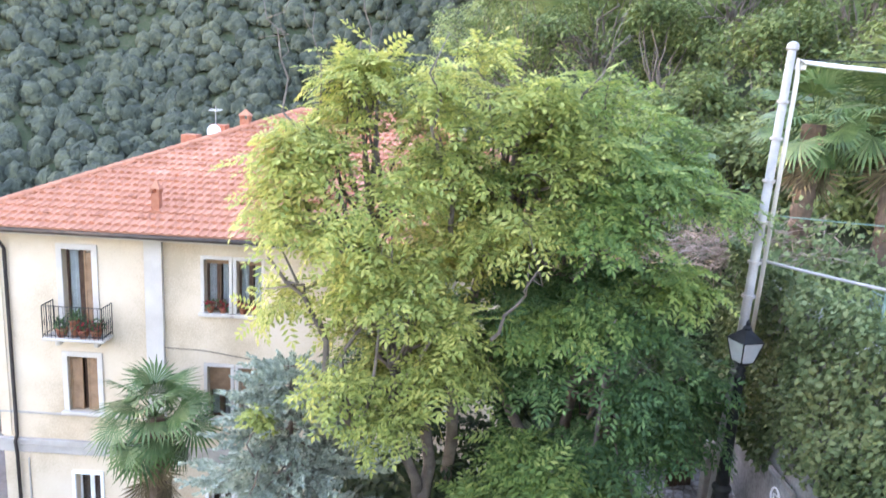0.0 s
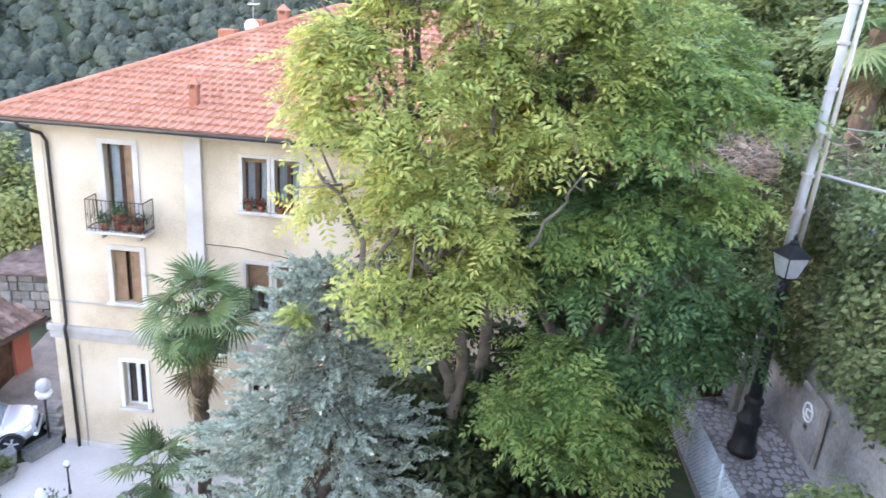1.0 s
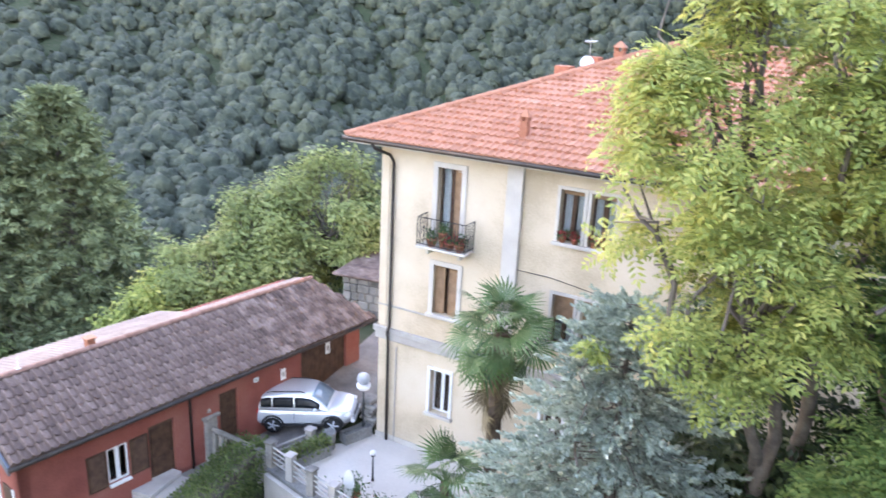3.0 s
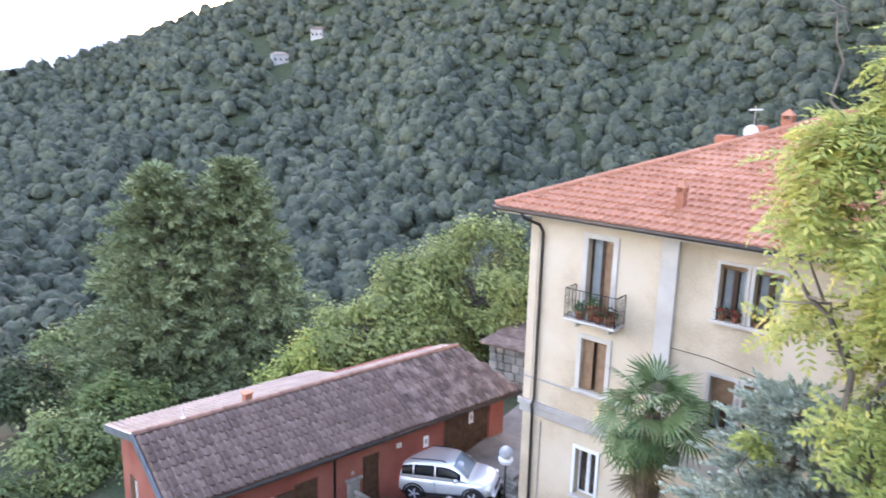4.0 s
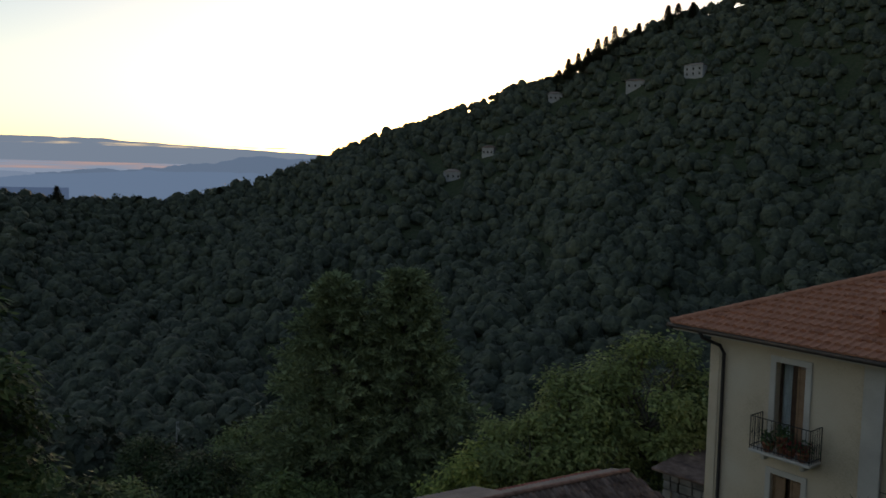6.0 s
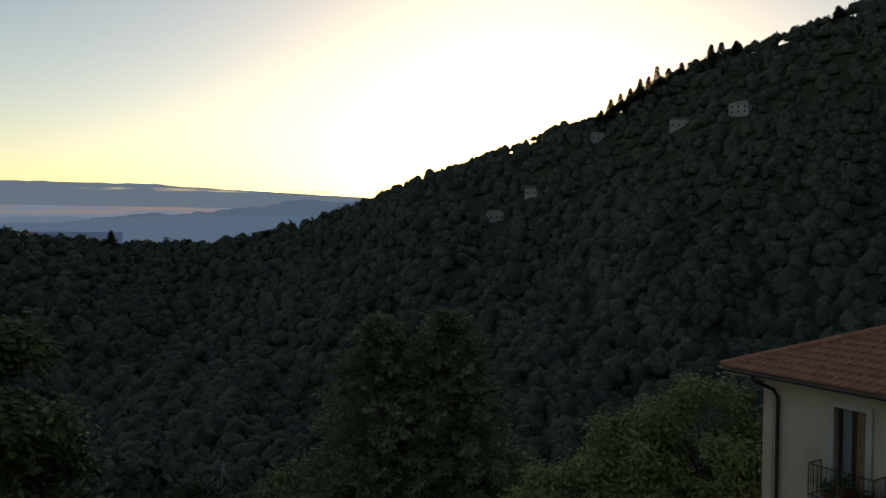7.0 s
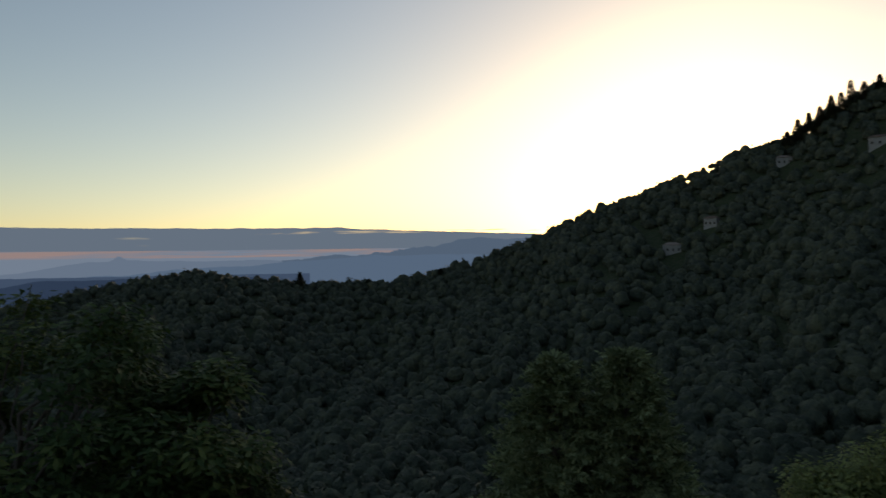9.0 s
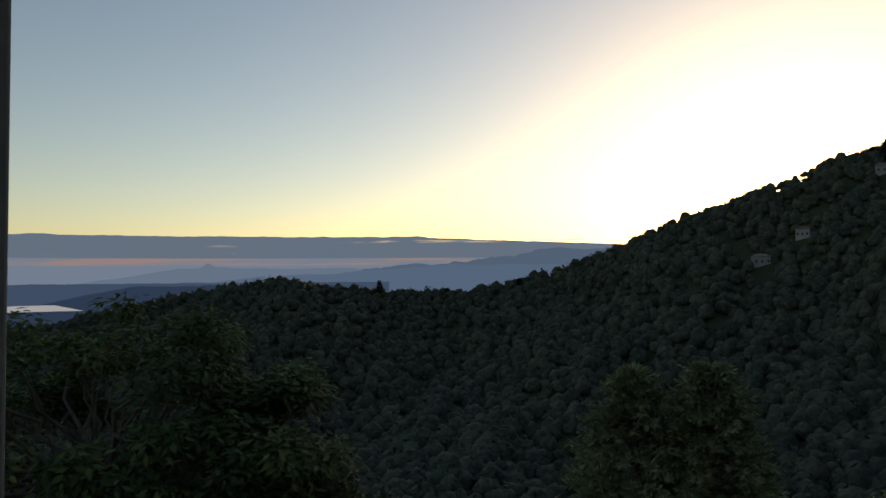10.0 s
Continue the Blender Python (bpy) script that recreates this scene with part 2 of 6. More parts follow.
def ball_template(rng, fine):
    """A crown of rounded leaf masses, open below; fine sets how closely it is faceted."""
    bm = bmesh.new()
    bmesh.ops.create_icosphere(bm, subdivisions=fine, radius=1.0)
    off = Vector(rng.uniform(0, 50, 3))
    for v in bm.verts:
        billow = (1 - abs(noise.noise(v.co * 1.7 + off)) * 1.6) * 0.22 + (1 - abs(noise.noise(v.co * 3.6 + off)) * 1.6) * 0.16
        v.co = v.co * (0.66 + billow + 0.2 * noise.noise(v.co * 1.1 - off))
        v.co.z = v.co.z * (1.0 if v.co.z > 0 else 0.7)
    bmesh.ops.delete(bm, geom=[f for f in bm.faces if f.calc_center_median().z < -0.38], context="FACES")
    bm.verts.index_update()
    co = np.array([v.co[:] for v in bm.verts])
    f = np.array([[v.index for v in q.verts] for q in bm.faces])
    bm.free()
    return co, f


def leaf_skin(rng, ball, n, leaf=1.0):
    """Sprigs that lie loosely on the ball's skin."""
    co, f = ball
    k = f[rng.integers(len(f), size=n)]
    w = rng.dirichlet((1, 1, 1), n)
    p = (co[k] * w[:, :, None]).sum(1)
    u = np.cross(co[k[:, 1]] - co[k[:, 0]], co[k[:, 2]] - co[k[:, 0]])
    u /= np.linalg.norm(u, axis=1)[:, None] + 1e-9
    tang = np.cross(u, rng.normal(0, 1, (n, 3)))
    tang /= np.linalg.norm(tang, axis=1)[:, None] + 1e-9
    side = np.cross(tang, u) + u * rng.normal(0, 0.75, (n, 1))
    tang = tang + u * rng.normal(0, 0.6, (n, 1))
    p = p + u * rng.uniform(-0.03, 0.07, (n, 1))
    p = p * rng.uniform(0.9, 1.16, (n, 1))
    L, W = 0.24 * leaf * rng.uniform(0.5, 1.5, (n, 1)), 0.17 * leaf * rng.uniform(0.5, 1.5, (n, 1))
    return np.stack([p - tang * L, p + side * W, p + tang * L, p - side * W], 1).reshape(-1, 3)


def woods(name, az0, az1, r0, r1, count, size, cards_each, label, mat, seed, leaf=1.0, core=1.0, near=380):
    """Crowns over the slope: closely faceted up to near, coarser past it, each with loose sprigs on its skin."""
    rng = np.random.default_rng(seed)
    fine = [ball_template(rng, 3) for _ in range(7)]
    plain = [ball_template(rng, 2) for _ in range(7)]
    skins = [leaf_skin(rng, b, cards_each, leaf) for b in fine]
    a = np.radians(rng.uniform(az0, az1, count))
    r = r0 + (r1 - r0) * rng.uniform(0, 1, count) ** 0.85
    x, y = -r * np.sin(a), r * np.cos(a)
    z = land(x, y)
    keep = ~((x > -34) & (x < 8) & (y > 8) & (y < 46))
    for ha, he, hw, hh in FAR_HOUSES:
        hr = far_range(ha, he)
        hx, hy = -math.sin(radians(ha)), math.cos(radians(ha))
        along, across = x * hx + y * hy, np.abs(x * hy - y * hx)
        keep &= ~((along > hr - 17) & (along < hr + 8) & (across < hw * 0.5 + 1.0))
    vt, ft, vq = [], [], []
    n = 0
    for i in np.nonzero(keep)[0]:
        s = size * rng.choice([0.65, 0.8, 1.0, 1.2, 1.4]) * rng.uniform(0.9, 1.1)
        k = rng.integers(7)
        ball = (fine if r[i] < near else plain)[k]
        t = rng.uniform(0, 6.28)
        rot = np.array([[math.cos(t), -math.sin(t), 0], [math.sin(t), math.cos(t), 0], [0, 0, 1]])
        sc, at = np.array([s, s, s * rng.uniform(0.95, 1.4)]), [x[i], y[i], z[i] + s * 0.3]
        vt.append((ball[0] @ rot.T) * sc * core + at)
        ft.append(ball[1] + n)
        n += len(ball[0])
        m = cards_each if r[i] < near else cards_each * 2 // 3
        vq.append((skins[k][:4 * m] @ rot.T) * sc + at)
    vq = np.concatenate(vq)
    ob = tagged(new(name, mesh_np(name, vq, np.arange(len(vq)).reshape(-1, 4), mat)), label, "woods", kind="stuff")
    mass = put(new("leaf_mass", mesh_np("leaf_mass", np.concatenate(vt), np.concatenate(ft), mat, True)), ob)
    tagged(mass, kind="stuff")
    return ob


woods("far_woods", -6, 112, 150, 575, 13000, 3.6, 16, "dense dark green broadleaf wood covering the far slope", LEAF_FOREST, 3, 0.62, 0.96, near=215)
woods("ridge_woods", 20, 112, 530, 564, 1300, 3.0, 40, "line of dark trees along the ridge", LEAF_FOREST, 6, 0.75, 0.92, near=215)
woods("valley_woods", 60, 114, 66, 152, 230, 3.6, 420, "green broadleaf wood falling to the valley floor", LEAF_FOREST, 4, 0.4, 0.85)
woods("slope_woods", -50, -4, 55, 190, 700, 4.2, 110, "green broadleaf wood on the steep slope above the lane", LEAF_NEAR, 5, 0.6, 0.9)


# ---- the villa ----
FACE = 19.55
villa = empty("villa", pose(0.15, 0, 0), "cream plastered three-storey villa with an orange tiled hipped roof", "house")
HOLES = [(-10.7, -9.89, 7.5, 9.86), (-10.7, -9.86, 5.15, 6.78), (-10.64, -9.92, 1.62, 3.19),
         (-6.81, -6.13, 8.3, 9.8), (-5.92, -5.24, 8.3, 9.8), (-6.76, -6.1, 5.15, 6.72), (-5.88, -5.22, 5.15, 6.72),
         (-6.76, -6.1, 1.62, 3.19), (-5.88, -5.22, 1.62, 3.19), (-1.0, -0.15, 7.9, 9.8), (-1.0, -0.15, 5.15, 6.78)]



def holed_wall(x0, x1, y0, y1, z0, z1, holes):
    """A wall of that thickness with openings through it."""
    xs = sorted({x0, x1, *(v for h in holes for v in h[:2])})
    zs = sorted({z0, z1, *(v for h in holes for v in h[2:])})
    bm = bmesh.new()
    solid = {}
    for i, (a, b) in enumerate(zip(xs, xs[1:])):
        for j, (c, d) in enumerate(zip(zs, zs[1:])):
            solid[i, j] = not any(h[0] < (a + b) / 2 < h[1] and h[2] < (c + d) / 2 < h[3] for h in holes)

    def quad(*p):
        bm.faces.new([bm.verts.new(q) for q in p])
    for (i, j), s in solid.items():
        if not s:
            continue
        a, b, c, d = xs[i], xs[i + 1], zs[j], zs[j + 1]
        quad((a, y0, c), (b, y0, c), (b, y0, d), (a, y0, d))
        quad((b, y1, c), (a, y1, c), (a, y1, d), (b, y1, d))
        for di, dj, p in ((-1, 0, ((a, y0, c), (a, y0, d), (a, y1, d), (a, y1, c))), (1, 0, ((b, y0, c), (b, y1, c), (b, y1, d), (b, y0, d))),
                          (0, -1, ((a, y0, c), (a, y1, c), (b, y1, c), (b, y0, c))), (0, 1, ((a, y0, d), (b, y0, d), (b, y1, d), (a, y1, d)))):
            if not solid.get((i + di, j + dj), False):
                quad(*p)
    bmesh.ops.remove_doubles(bm, verts=bm.verts, dist=1e-4)
    return bm


part("front_wall", holed_wall(-12.7, 5.3, FACE, FACE + 0.4, -0.3, 10.3, HOLES), PLASTER, villa)
part("side_wall", boxes((-12.7, -12.3, FACE + 0.4, 34, -2, 10.3)), PLASTER, villa)
part("side_wall", boxes((4.9, 5.3, FACE + 0.4, 34, -2, 10.3)), PLASTER, villa)
part("rear_wall", boxes((-12.3, 4.9, 33.6, 34, -2, 10.3)), PLASTER, villa)
# No rooms are built; a flat sheet carries their shade as colour.
part("inner_room", boxes((-12.2, 4.8, FACE + 1.6, FACE + 1.7, 0, 10.1)), ROOM_SHADE, villa, "near-black sheet standing in for the dim rooms behind the windows")
part("pilaster", boxes((-8.42, -7.93, FACE - 0.12, FACE - 0.002, 4.28, 10.27), bevel=0.01), PLASTER_PALE, villa, "pale grey vertical pilaster")
part("corner_strip", boxes((-12.72, -12.42, FACE - 0.03, FACE - 0.002, 4.28, 10.26), bevel=0.01), PLASTER, villa)
part("string_course", boxes((-12.86, 5.4, FACE - 0.12, FACE - 0.002, 4.05, 4.24), (-12.8, 5.35, FACE - 0.08, FACE - 0.002, 3.8, 4.045), bevel=0.015), BAND, villa, "grey moulded string course")
part("sill_course", boxes((-12.72, -8.3, FACE - 0.035, FACE - 0.002, 4.98, 5.05), bevel=0.01), BAND, villa)
part("plinth", boxes((-12.74, 5.32, FACE - 0.04, FACE - 0.002, -0.3, 0.22), bevel=0.01), PLASTER_PALE, villa)
bm = bmesh.new()
tube(bm, [(-12.72, 18.92, 10.42), (-12.66, 19.0, 10.24), (-12.34, 19.4, 10.02), (-12.25, 19.47, 9.8), (-12.25, 19.47, 4.32), (-12.25, 19.36, 4.18), (-12.25, 19.42, 3.75), (-12.25, 19.47, 0.0)], 0.05, 8)
part("downpipe", bm, GUTTER, villa, "dark brown metal downpipe", True)
bm = bmesh.new()
tube(bm, [(-11.98, 19.52, 3.6), (-11.98, 19.52, 0.05)], 0.025, 6)
part("thin_pipe", bm, BAND, villa)
bm = bmesh.new()
tube(bm, [(-8.25, FACE - 0.02, 7.2), (-6.9, FACE - 0.02, 7.18), (-5.2, FACE - 0.02, 6.95), (-4.0, FACE - 0.02, 6.9)], 0.012, 5)
part("cable", bm, GUTTER, villa)


def glass_mat():
    m = bpy.data.materials.new("window_glass")
    m.use_nodes = True
    b = m.node_tree.nodes["Principled BSDF"]
    b.inputs["Base Color"].default_value = (0.9, 0.95, 0.95, 1)
    b.inputs["Roughness"].default_value = 0.04
    b.inputs["Transmission Weight"].default_value = 1.0
    b.inputs["IOR"].default_value = 1.45
    return m


GLASS = glass_mat()
CURTAIN = material("white_curtain", [(0.6, 0.6, 0.6), (0.75, 0.75, 0.74)], 6, 0.9)
FLOWER = material("red_geraniums", [(0.25, 0.02, 0.02), (0.45, 0.04, 0.05), (0.1, 0.02, 0.02)], 20, 0.6, island=0.5)
TERRACOTTA = material("terracotta", [(0.30, 0.11, 0.06), (0.40, 0.17, 0.1)], 8, 0.85)
POT_LEAF = material("pot_plant_leaves", [(0.04, 0.08, 0.03), (0.09, 0.15, 0.05)], 9, 0.6, island=0.4, bump=0)


def surround(win, x0, x1, z0, z1, w, mat, sill=True, proud=0.05):
    y0, y1 = FACE - proud, FACE - 0.003
    part("jamb", boxes((x0 - w, x0, y0, y1, z0, z1), bevel=0.006), mat, win)
    part("jamb", boxes((x1, x1 + w, y0, y1, z0, z1), bevel=0.006), mat, win)
    part("lintel", boxes((x0 - w, x1 + w, y0, y1, z1, z1 + w), bevel=0.006), mat, win)
    if sill:
        part("sill", boxes((x0 - w - 0.05, x1 + w + 0.05, FACE - 0.14, y1, z0 - 0.1, z0), bevel=0.012), PLASTER_PALE, win)


def leaf_frame(x0, x1, z0, z1, y, w=0.055, t=0.045):
    return boxes((x0, x0 + w, y, y + t, z0, z1), (x1 - w, x1, y, y + t, z0, z1), (x0 + w, x1 - w, y, y + t, z0, z0 + w), (x0 + w, x1 - w, y, y + t, z1 - w, z1))


def folds(x0, x1, z0, z1, y, amp=0.03, n=24):
    bm = bmesh.new()
    rows = [[bm.verts.new((x0 + (x1 - x0) * i / n, y + amp * math.sin(i * 1.7 + k), z)) for i in range(n + 1)] for k, z in ((0, z0), (0.5, (z0 + z1) / 2), (0.8, z1))]
    for u, v in zip(rows, rows[1:]):
        for i in range(n):
            bm.faces.new((u[i], u[i + 1], v[i + 1], v[i]))
    return bm


def louvres(x0, x1, z0, z1, y, t=0.04):
    bm = leaf_frame(x0, x1, z0, z1, y, 0.05, t)
    k = int((z1 - z0 - 0.1) / 0.07)
    rows = []
    for i in range(k):
        z = z0 + 0.06 + (z1 - z0 - 0.12) * i / k
        for dz, dy in ((0, 0.006), (0.055, t - 0.01)):
            rows.append((bm.verts.new((x0 + 0.045, y + dy, z + dz)), bm.verts.new((x1 - 0.045, y + dy, z + dz))))
    for p, q in zip(rows, rows[1:]):
        bm.faces.new((p[0], p[1], q[1], q[0]))
    return bm


def casement(win, x0, x1, z0, z1, mat, inner="curtain"):
    m = (x0 + x1) / 2
    for a, b in ((x0 + 0.01, m - 0.004), (m + 0.004, x1 - 0.01)):
        c = part("casement", leaf_frame(a, b, z0 + 0.01, z1 - 0.01, FACE + 0.2), mat, win)
        pane = part("pane", boxes((a + 0.055, b - 0.055, FACE + 0.215, FACE + 0.221, z0 + 0.065, z1 - 0.065)), GLASS, c)
        pane.visible_shadow = False
    if inner == "curtain":
        part("curtain", folds(x0 + 0.05, x0 + (x1 - x0) * 0.42, z0 + 0.05, z1 - 0.05, FACE + 0.3), CURTAIN, win)
        part("curtain", folds(x0 + (x1 - x0) * 0.62, x1 - 0.05, z0 + 0.05, z1 - 0.05, FACE + 0.3), CURTAIN, win)
    if inner == "blind":
        part("inner_shutter", louvres(x0 + 0.02, m - 0.02, z0 + 0.02, z1 - 0.02, FACE + 0.28), WOOD_DARK, win)
        part("inner_shutter", louvres(m + 0.02, x1 - 0.02, z0 + 0.02, z1 - 0.02, FACE + 0.28), WOOD_DARK, win)


# the tall door of the top floor, with its balcony
h = HOLES[0]
win = part("balcony_door", boxes((h[0], h[1], FACE + 0.24, FACE + 0.3, h[2] - 0.02, h[2] + 0.06)), WOOD_DARK, villa, "tall glazed balcony door with pale curtains")
surround(win, *h, 0.16, PLASTER_PALE, sill=False)
casement(win, *h, WOOD_DARK)
part("shutter", louvres(h[1] - 0.28, h[1] - 0.02, h[2] + 0.05, h[3] - 0.02, FACE + 0.1), WOOD_SHUTTER, win, "half-open wooden shutter")
# middle floor: two tan shutter leaves drawn together
h = HOLES[1]
win = part("shuttered_window", boxes((h[0], h[1], FACE + 0.3, FACE + 0.34, h[2], h[2] + 0.05)), WOOD_DARK, villa, "window with half-closed tan wooden shutters")
surround(win, *h, 0.15, PLASTER_PALE)
casement(win, *h, WOOD_DARK, "none")
part("shutter", louvres(h[0] + 0.01, h[0] + 0.36, h[2] + 0.02, h[3] - 0.02, FACE + 0.08), WOOD_SHUTTER, win)
part("shutter", louvres(h[1] - 0.34, h[1] - 0.01, h[2] + 0.02, h[3] - 0.02, FACE + 0.08), WOOD_SHUTTER, win)
# ground floor: white casements over dark inner shutters
for h, inner in ((HOLES[2], "blind"), (HOLES[7], "blind"), (HOLES[8], "blind")):
    win = part("white_window", boxes((h[0], h[1], FACE + 0.3, FACE + 0.34, h[2], h[2] + 0.05)), WOOD_DARK, villa, "white-framed window with dark inner shutters")
    surround(win, *h, 0.1, WHITE_PAINT, proud=0.06)
    casement(win, *h, WHITE_PAINT, inner)
# paired windows of the middle bay
for z0, z1, blind, first in ((8.3, 9.8, 0.18, 3), (5.15, 6.72, 0.75, 5)):
    for x0, x1 in (HOLES[first][:2], HOLES[first + 1][:2]):
        win = part("paired_window", boxes((x0, x1, FACE + 0.3, FACE + 0.34, z0, z0 + 0.05)), WOOD_DARK, villa, "paired window with brown frame and tan roller blind")
        surround(win, x0, x1, z0, z1, 0.095, PLASTER_PALE)
        casement(win, x0, x1, z0, z1, WOOD_DARK)
        bm = bmesh.new()
        vs = []
        for i in range(int(blind / 0.05)):
            for dz, dy in ((0.0, 0.0), (0.04, 0.0), (0.043, 0.015), (0.05, 0.015)):
                z, y = z1 - 0.05 * i - dz, FACE + 0.12 + dy
                vs.append((bm.verts.new((x0 + 0.02, y, z)), bm.verts.new((x1 - 0.02, y, z))))
        for p, q in zip(vs, vs[1:]):
            bm.faces.new((p[0], p[1], q[1], q[0]))
        part("roller_blind", bm, WOOD_SHUTTER, win, "tan slatted roller blind")
for h in HOLES[9:]:
    win = part("shuttered_window", boxes((h[0], h[1], FACE + 0.3, FACE + 0.34, h[2], h[2] + 0.05)), WOOD_DARK, villa)
    surround(win, *h, 0.15, PLASTER_PALE)
    casement(win, *h, WOOD_DARK)

# balcony of the top floor
bal = part("balcony", boxes((-11.06, -9.37, FACE - 0.62, FACE - 0.004, 7.42, 7.5), bevel=0.015), PLASTER_PALE, villa, "small stone balcony with a black iron railing")
for bx in (-10.75, -9.68):
    part("bracket", boxes((bx - 0.07, bx + 0.07, FACE - 0.42, FACE - 0.004, 7.22, 7.415), bevel=0.03), PLASTER_PALE, bal)


def iron_bars(bal, x0, x1, y0, y1, z0, z1):
    for p, q in (((x0, y1), (x0, y0)), ((x0, y0), (x1, y0)), ((x1, y0), (x1, y1))):
        for z in (z0 + 0.08, z1):
            bm = bmesh.new()
            tube(bm, [(*p, z), (*q, z)], 0.014, 5)
            part("rail", bm, IRON, bal)
        n = max(3, int(math.dist(p, q) / 0.115))
        for i in range(n + 1):
            u = (p[0] + (q[0] - p[0]) * i / n, p[1] + (q[1] - p[1]) * i / n)
            bm = bmesh.new()
            tube(bm, [(*u, z0), (*u, z1)], 0.008 if 0 < i < n else 0.014, 4)
            if 0 < i < n:
                tube(bm, [(u[0], u[1], z0 + 0.3), (u[0] + (q[0] - p[0]) / n * 0.4, u[1] + (q[1] - p[1]) / n * 0.4, z0 + 0.42), (u[0], u[1], z0 + 0.54)], 0.006, 4)
            part("baluster", bm, IRON, bal)


iron_bars(bal, -11.03, -9.4, FACE - 0.59, FACE - 0.01, 7.5, 8.4)


def flower_pot(x, y, z, r, hgt, flowers, leafiness, seed, label, flower_mat=FLOWER):
    rng = np.random.default_rng(seed)
    e = empty("flower_pot", pose(x + 0.15, y, z), label, "flower pot", "flower pots")
    part("pot", lathe([(r * 0.7, 0), (r * 0.98, hgt * 0.85), (r * 1.1, hgt * 0.86), (r * 1.1, hgt), (r * 0.9, hgt), (r * 0.85, hgt * 0.9)], 12), TERRACOTTA, e, smooth=True)
    p = rng.normal(0, 1, (leafiness, 3)) * [r * 0.8, r * 0.8, r * 0.6] + [0, 0, hgt + r * 0.8]
    v, f = cards(rng, p, p * [1, 1, 0.4], 0.1, 0.06)
    tagged(put(new("foliage", mesh_np("foliage", v, f, POT_LEAF)), e), kind="stuff")
    if flowers:
        p = rng.normal(0, 1, (flowers, 3)) * [r * 0.8, r * 0.8, r * 0.5] + [0, -r * 0.4, hgt + r * 1.0]
        v, f = cards(rng, p, p * [1, 1, 0.4], 0.07, 0.07)
        tagged(put(new("bloom", mesh_np("bloom", v, f, flower_mat)), e), kind="stuff")
    return e


flower_pot(-10.6, FACE - 0.42, 7.5, 0.16, 0.25, 0, 120, 1, "terracotta pot with a leafy plant on the balcony")
flower_pot(-10.0, FACE - 0.42, 7.5, 0.15, 0.22, 40, 90, 2, "terracotta pot of red geraniums on the balcony")
flower_pot(-9.65, FACE - 0.42, 7.5, 0.15, 0.22, 60, 90, 3, "terracotta pot of red geraniums on the balcony")
flower_pot(-10.25, FACE - 0.4, 7.5, 0.13, 0.5, 0, 110, 4, "tall pot with a dark leafy plant on the balcony")
for k, x in enumerate((-6.65, -6.3, -5.75, -5.42)):
    flower_pot(x, FACE - 0.02, 8.302, 0.1, 0.16, 45, 50, 10 + k, "small pot of red geraniums on a window sill")

# ---- roofs: real tiles over a solid deck ----
TW, TL = 0.235, 0.36


def tile_mesh(name, mat, w=TW, length=TL, roll=0.056, lap=0.06):
    """One interlocking tile: a raised roll beside a shallow pan, lapped over the tile below."""
    prof = [(0, 0.02), (0.2, roll), (0.36, roll), (0.54, 0.02), (0.8, 0.012), (1.0, 0.02)]
    xs = [(p[0] - 0.5) * w for p in prof]
    rows = [(0.0, lap), (length * 1.06, 0.0)]
    v = [(x, y, dz + p[1]) for y, dz in rows for x, p in zip(xs, prof)]
    n = len(prof)
    v += [(x, 0.0, 0.0) for x in xs]
    f = [(i, i + 1, n + i + 1, n + i) for i in range(n - 1)] + [(2 * n + i, 2 * n + i + 1, i + 1, i) for i in range(n - 1)]
    return mesh_np(name, v, f, mat)


def joined(name, me, mats, mat, parent):
    """Copies of a mesh at those poses, joined into one."""
    n = len(me.vertices)
    co = np.zeros(n * 3, np.float32)
    me.vertices.foreach_get("co", co)
    co = np.c_[co.reshape(-1, 3), np.ones(n)]
    f = np.array([list(p.vertices) for p in me.polygons])
    v = np.concatenate([(co @ np.array(m).T)[:, :3] for m in mats])
    ff = np.concatenate([f + n * i for i in range(len(mats))])
    return tagged(put(new(name, mesh_np(name, v, ff, mat)), parent), kind="stuff")


RX0, RX1, RY0, RY1, RZ = -13.71, 6.4, 18.95, 34.8, 10.48
HALF = (RY1 - RY0) / 2
SLOPE = 0.388
roof = part("roof", bmesh.new(), ROOF_TILE, villa, "orange clay tiled hipped roof")
bm = bmesh.new()
apex = RZ + HALF * SLOPE
vs = [bm.verts.new(p) for p in ((RX0, RY0, RZ), (RX1, RY0, RZ), (RX1, RY1, RZ), (RX0, RY1, RZ), (RX0 + HALF, RY0 + HALF, apex), (RX1 - HALF, RY0 + HALF, apex),
                                (RX0, RY0, RZ - 0.1), (RX1, RY0, RZ - 0.1), (RX1, RY1, RZ - 0.1), (RX0, RY1, RZ - 0.1))]
for f in ((0, 1, 5, 4), (1, 2, 5), (2, 3, 4, 5), (3, 0, 4), (9, 8, 7, 6), (0, 6, 7, 1), (1, 7, 8, 2), (2, 8, 9, 3), (3, 9, 6, 0)):
    bm.faces.new([vs[i] for i in f])
bm.to_mesh(roof.data)
bm.free()
part("soffit", boxes((RX0 + 0.05, RX1 - 0.05, RY0 + 0.05, FACE - 0.002, RZ - 0.16, RZ - 0.105)), PLASTER_PALE, villa, "pale eaves soffit")
bm = bmesh.new()
tube(bm, [(RX0 - 0.04, RY0 - 0.05, RZ - 0.03), (RX1, RY0 - 0.05, RZ - 0.03)], 0.07, 8)
part("gutter", bm, GUTTER, villa, "dark metal gutter", True)
bm = bmesh.new()
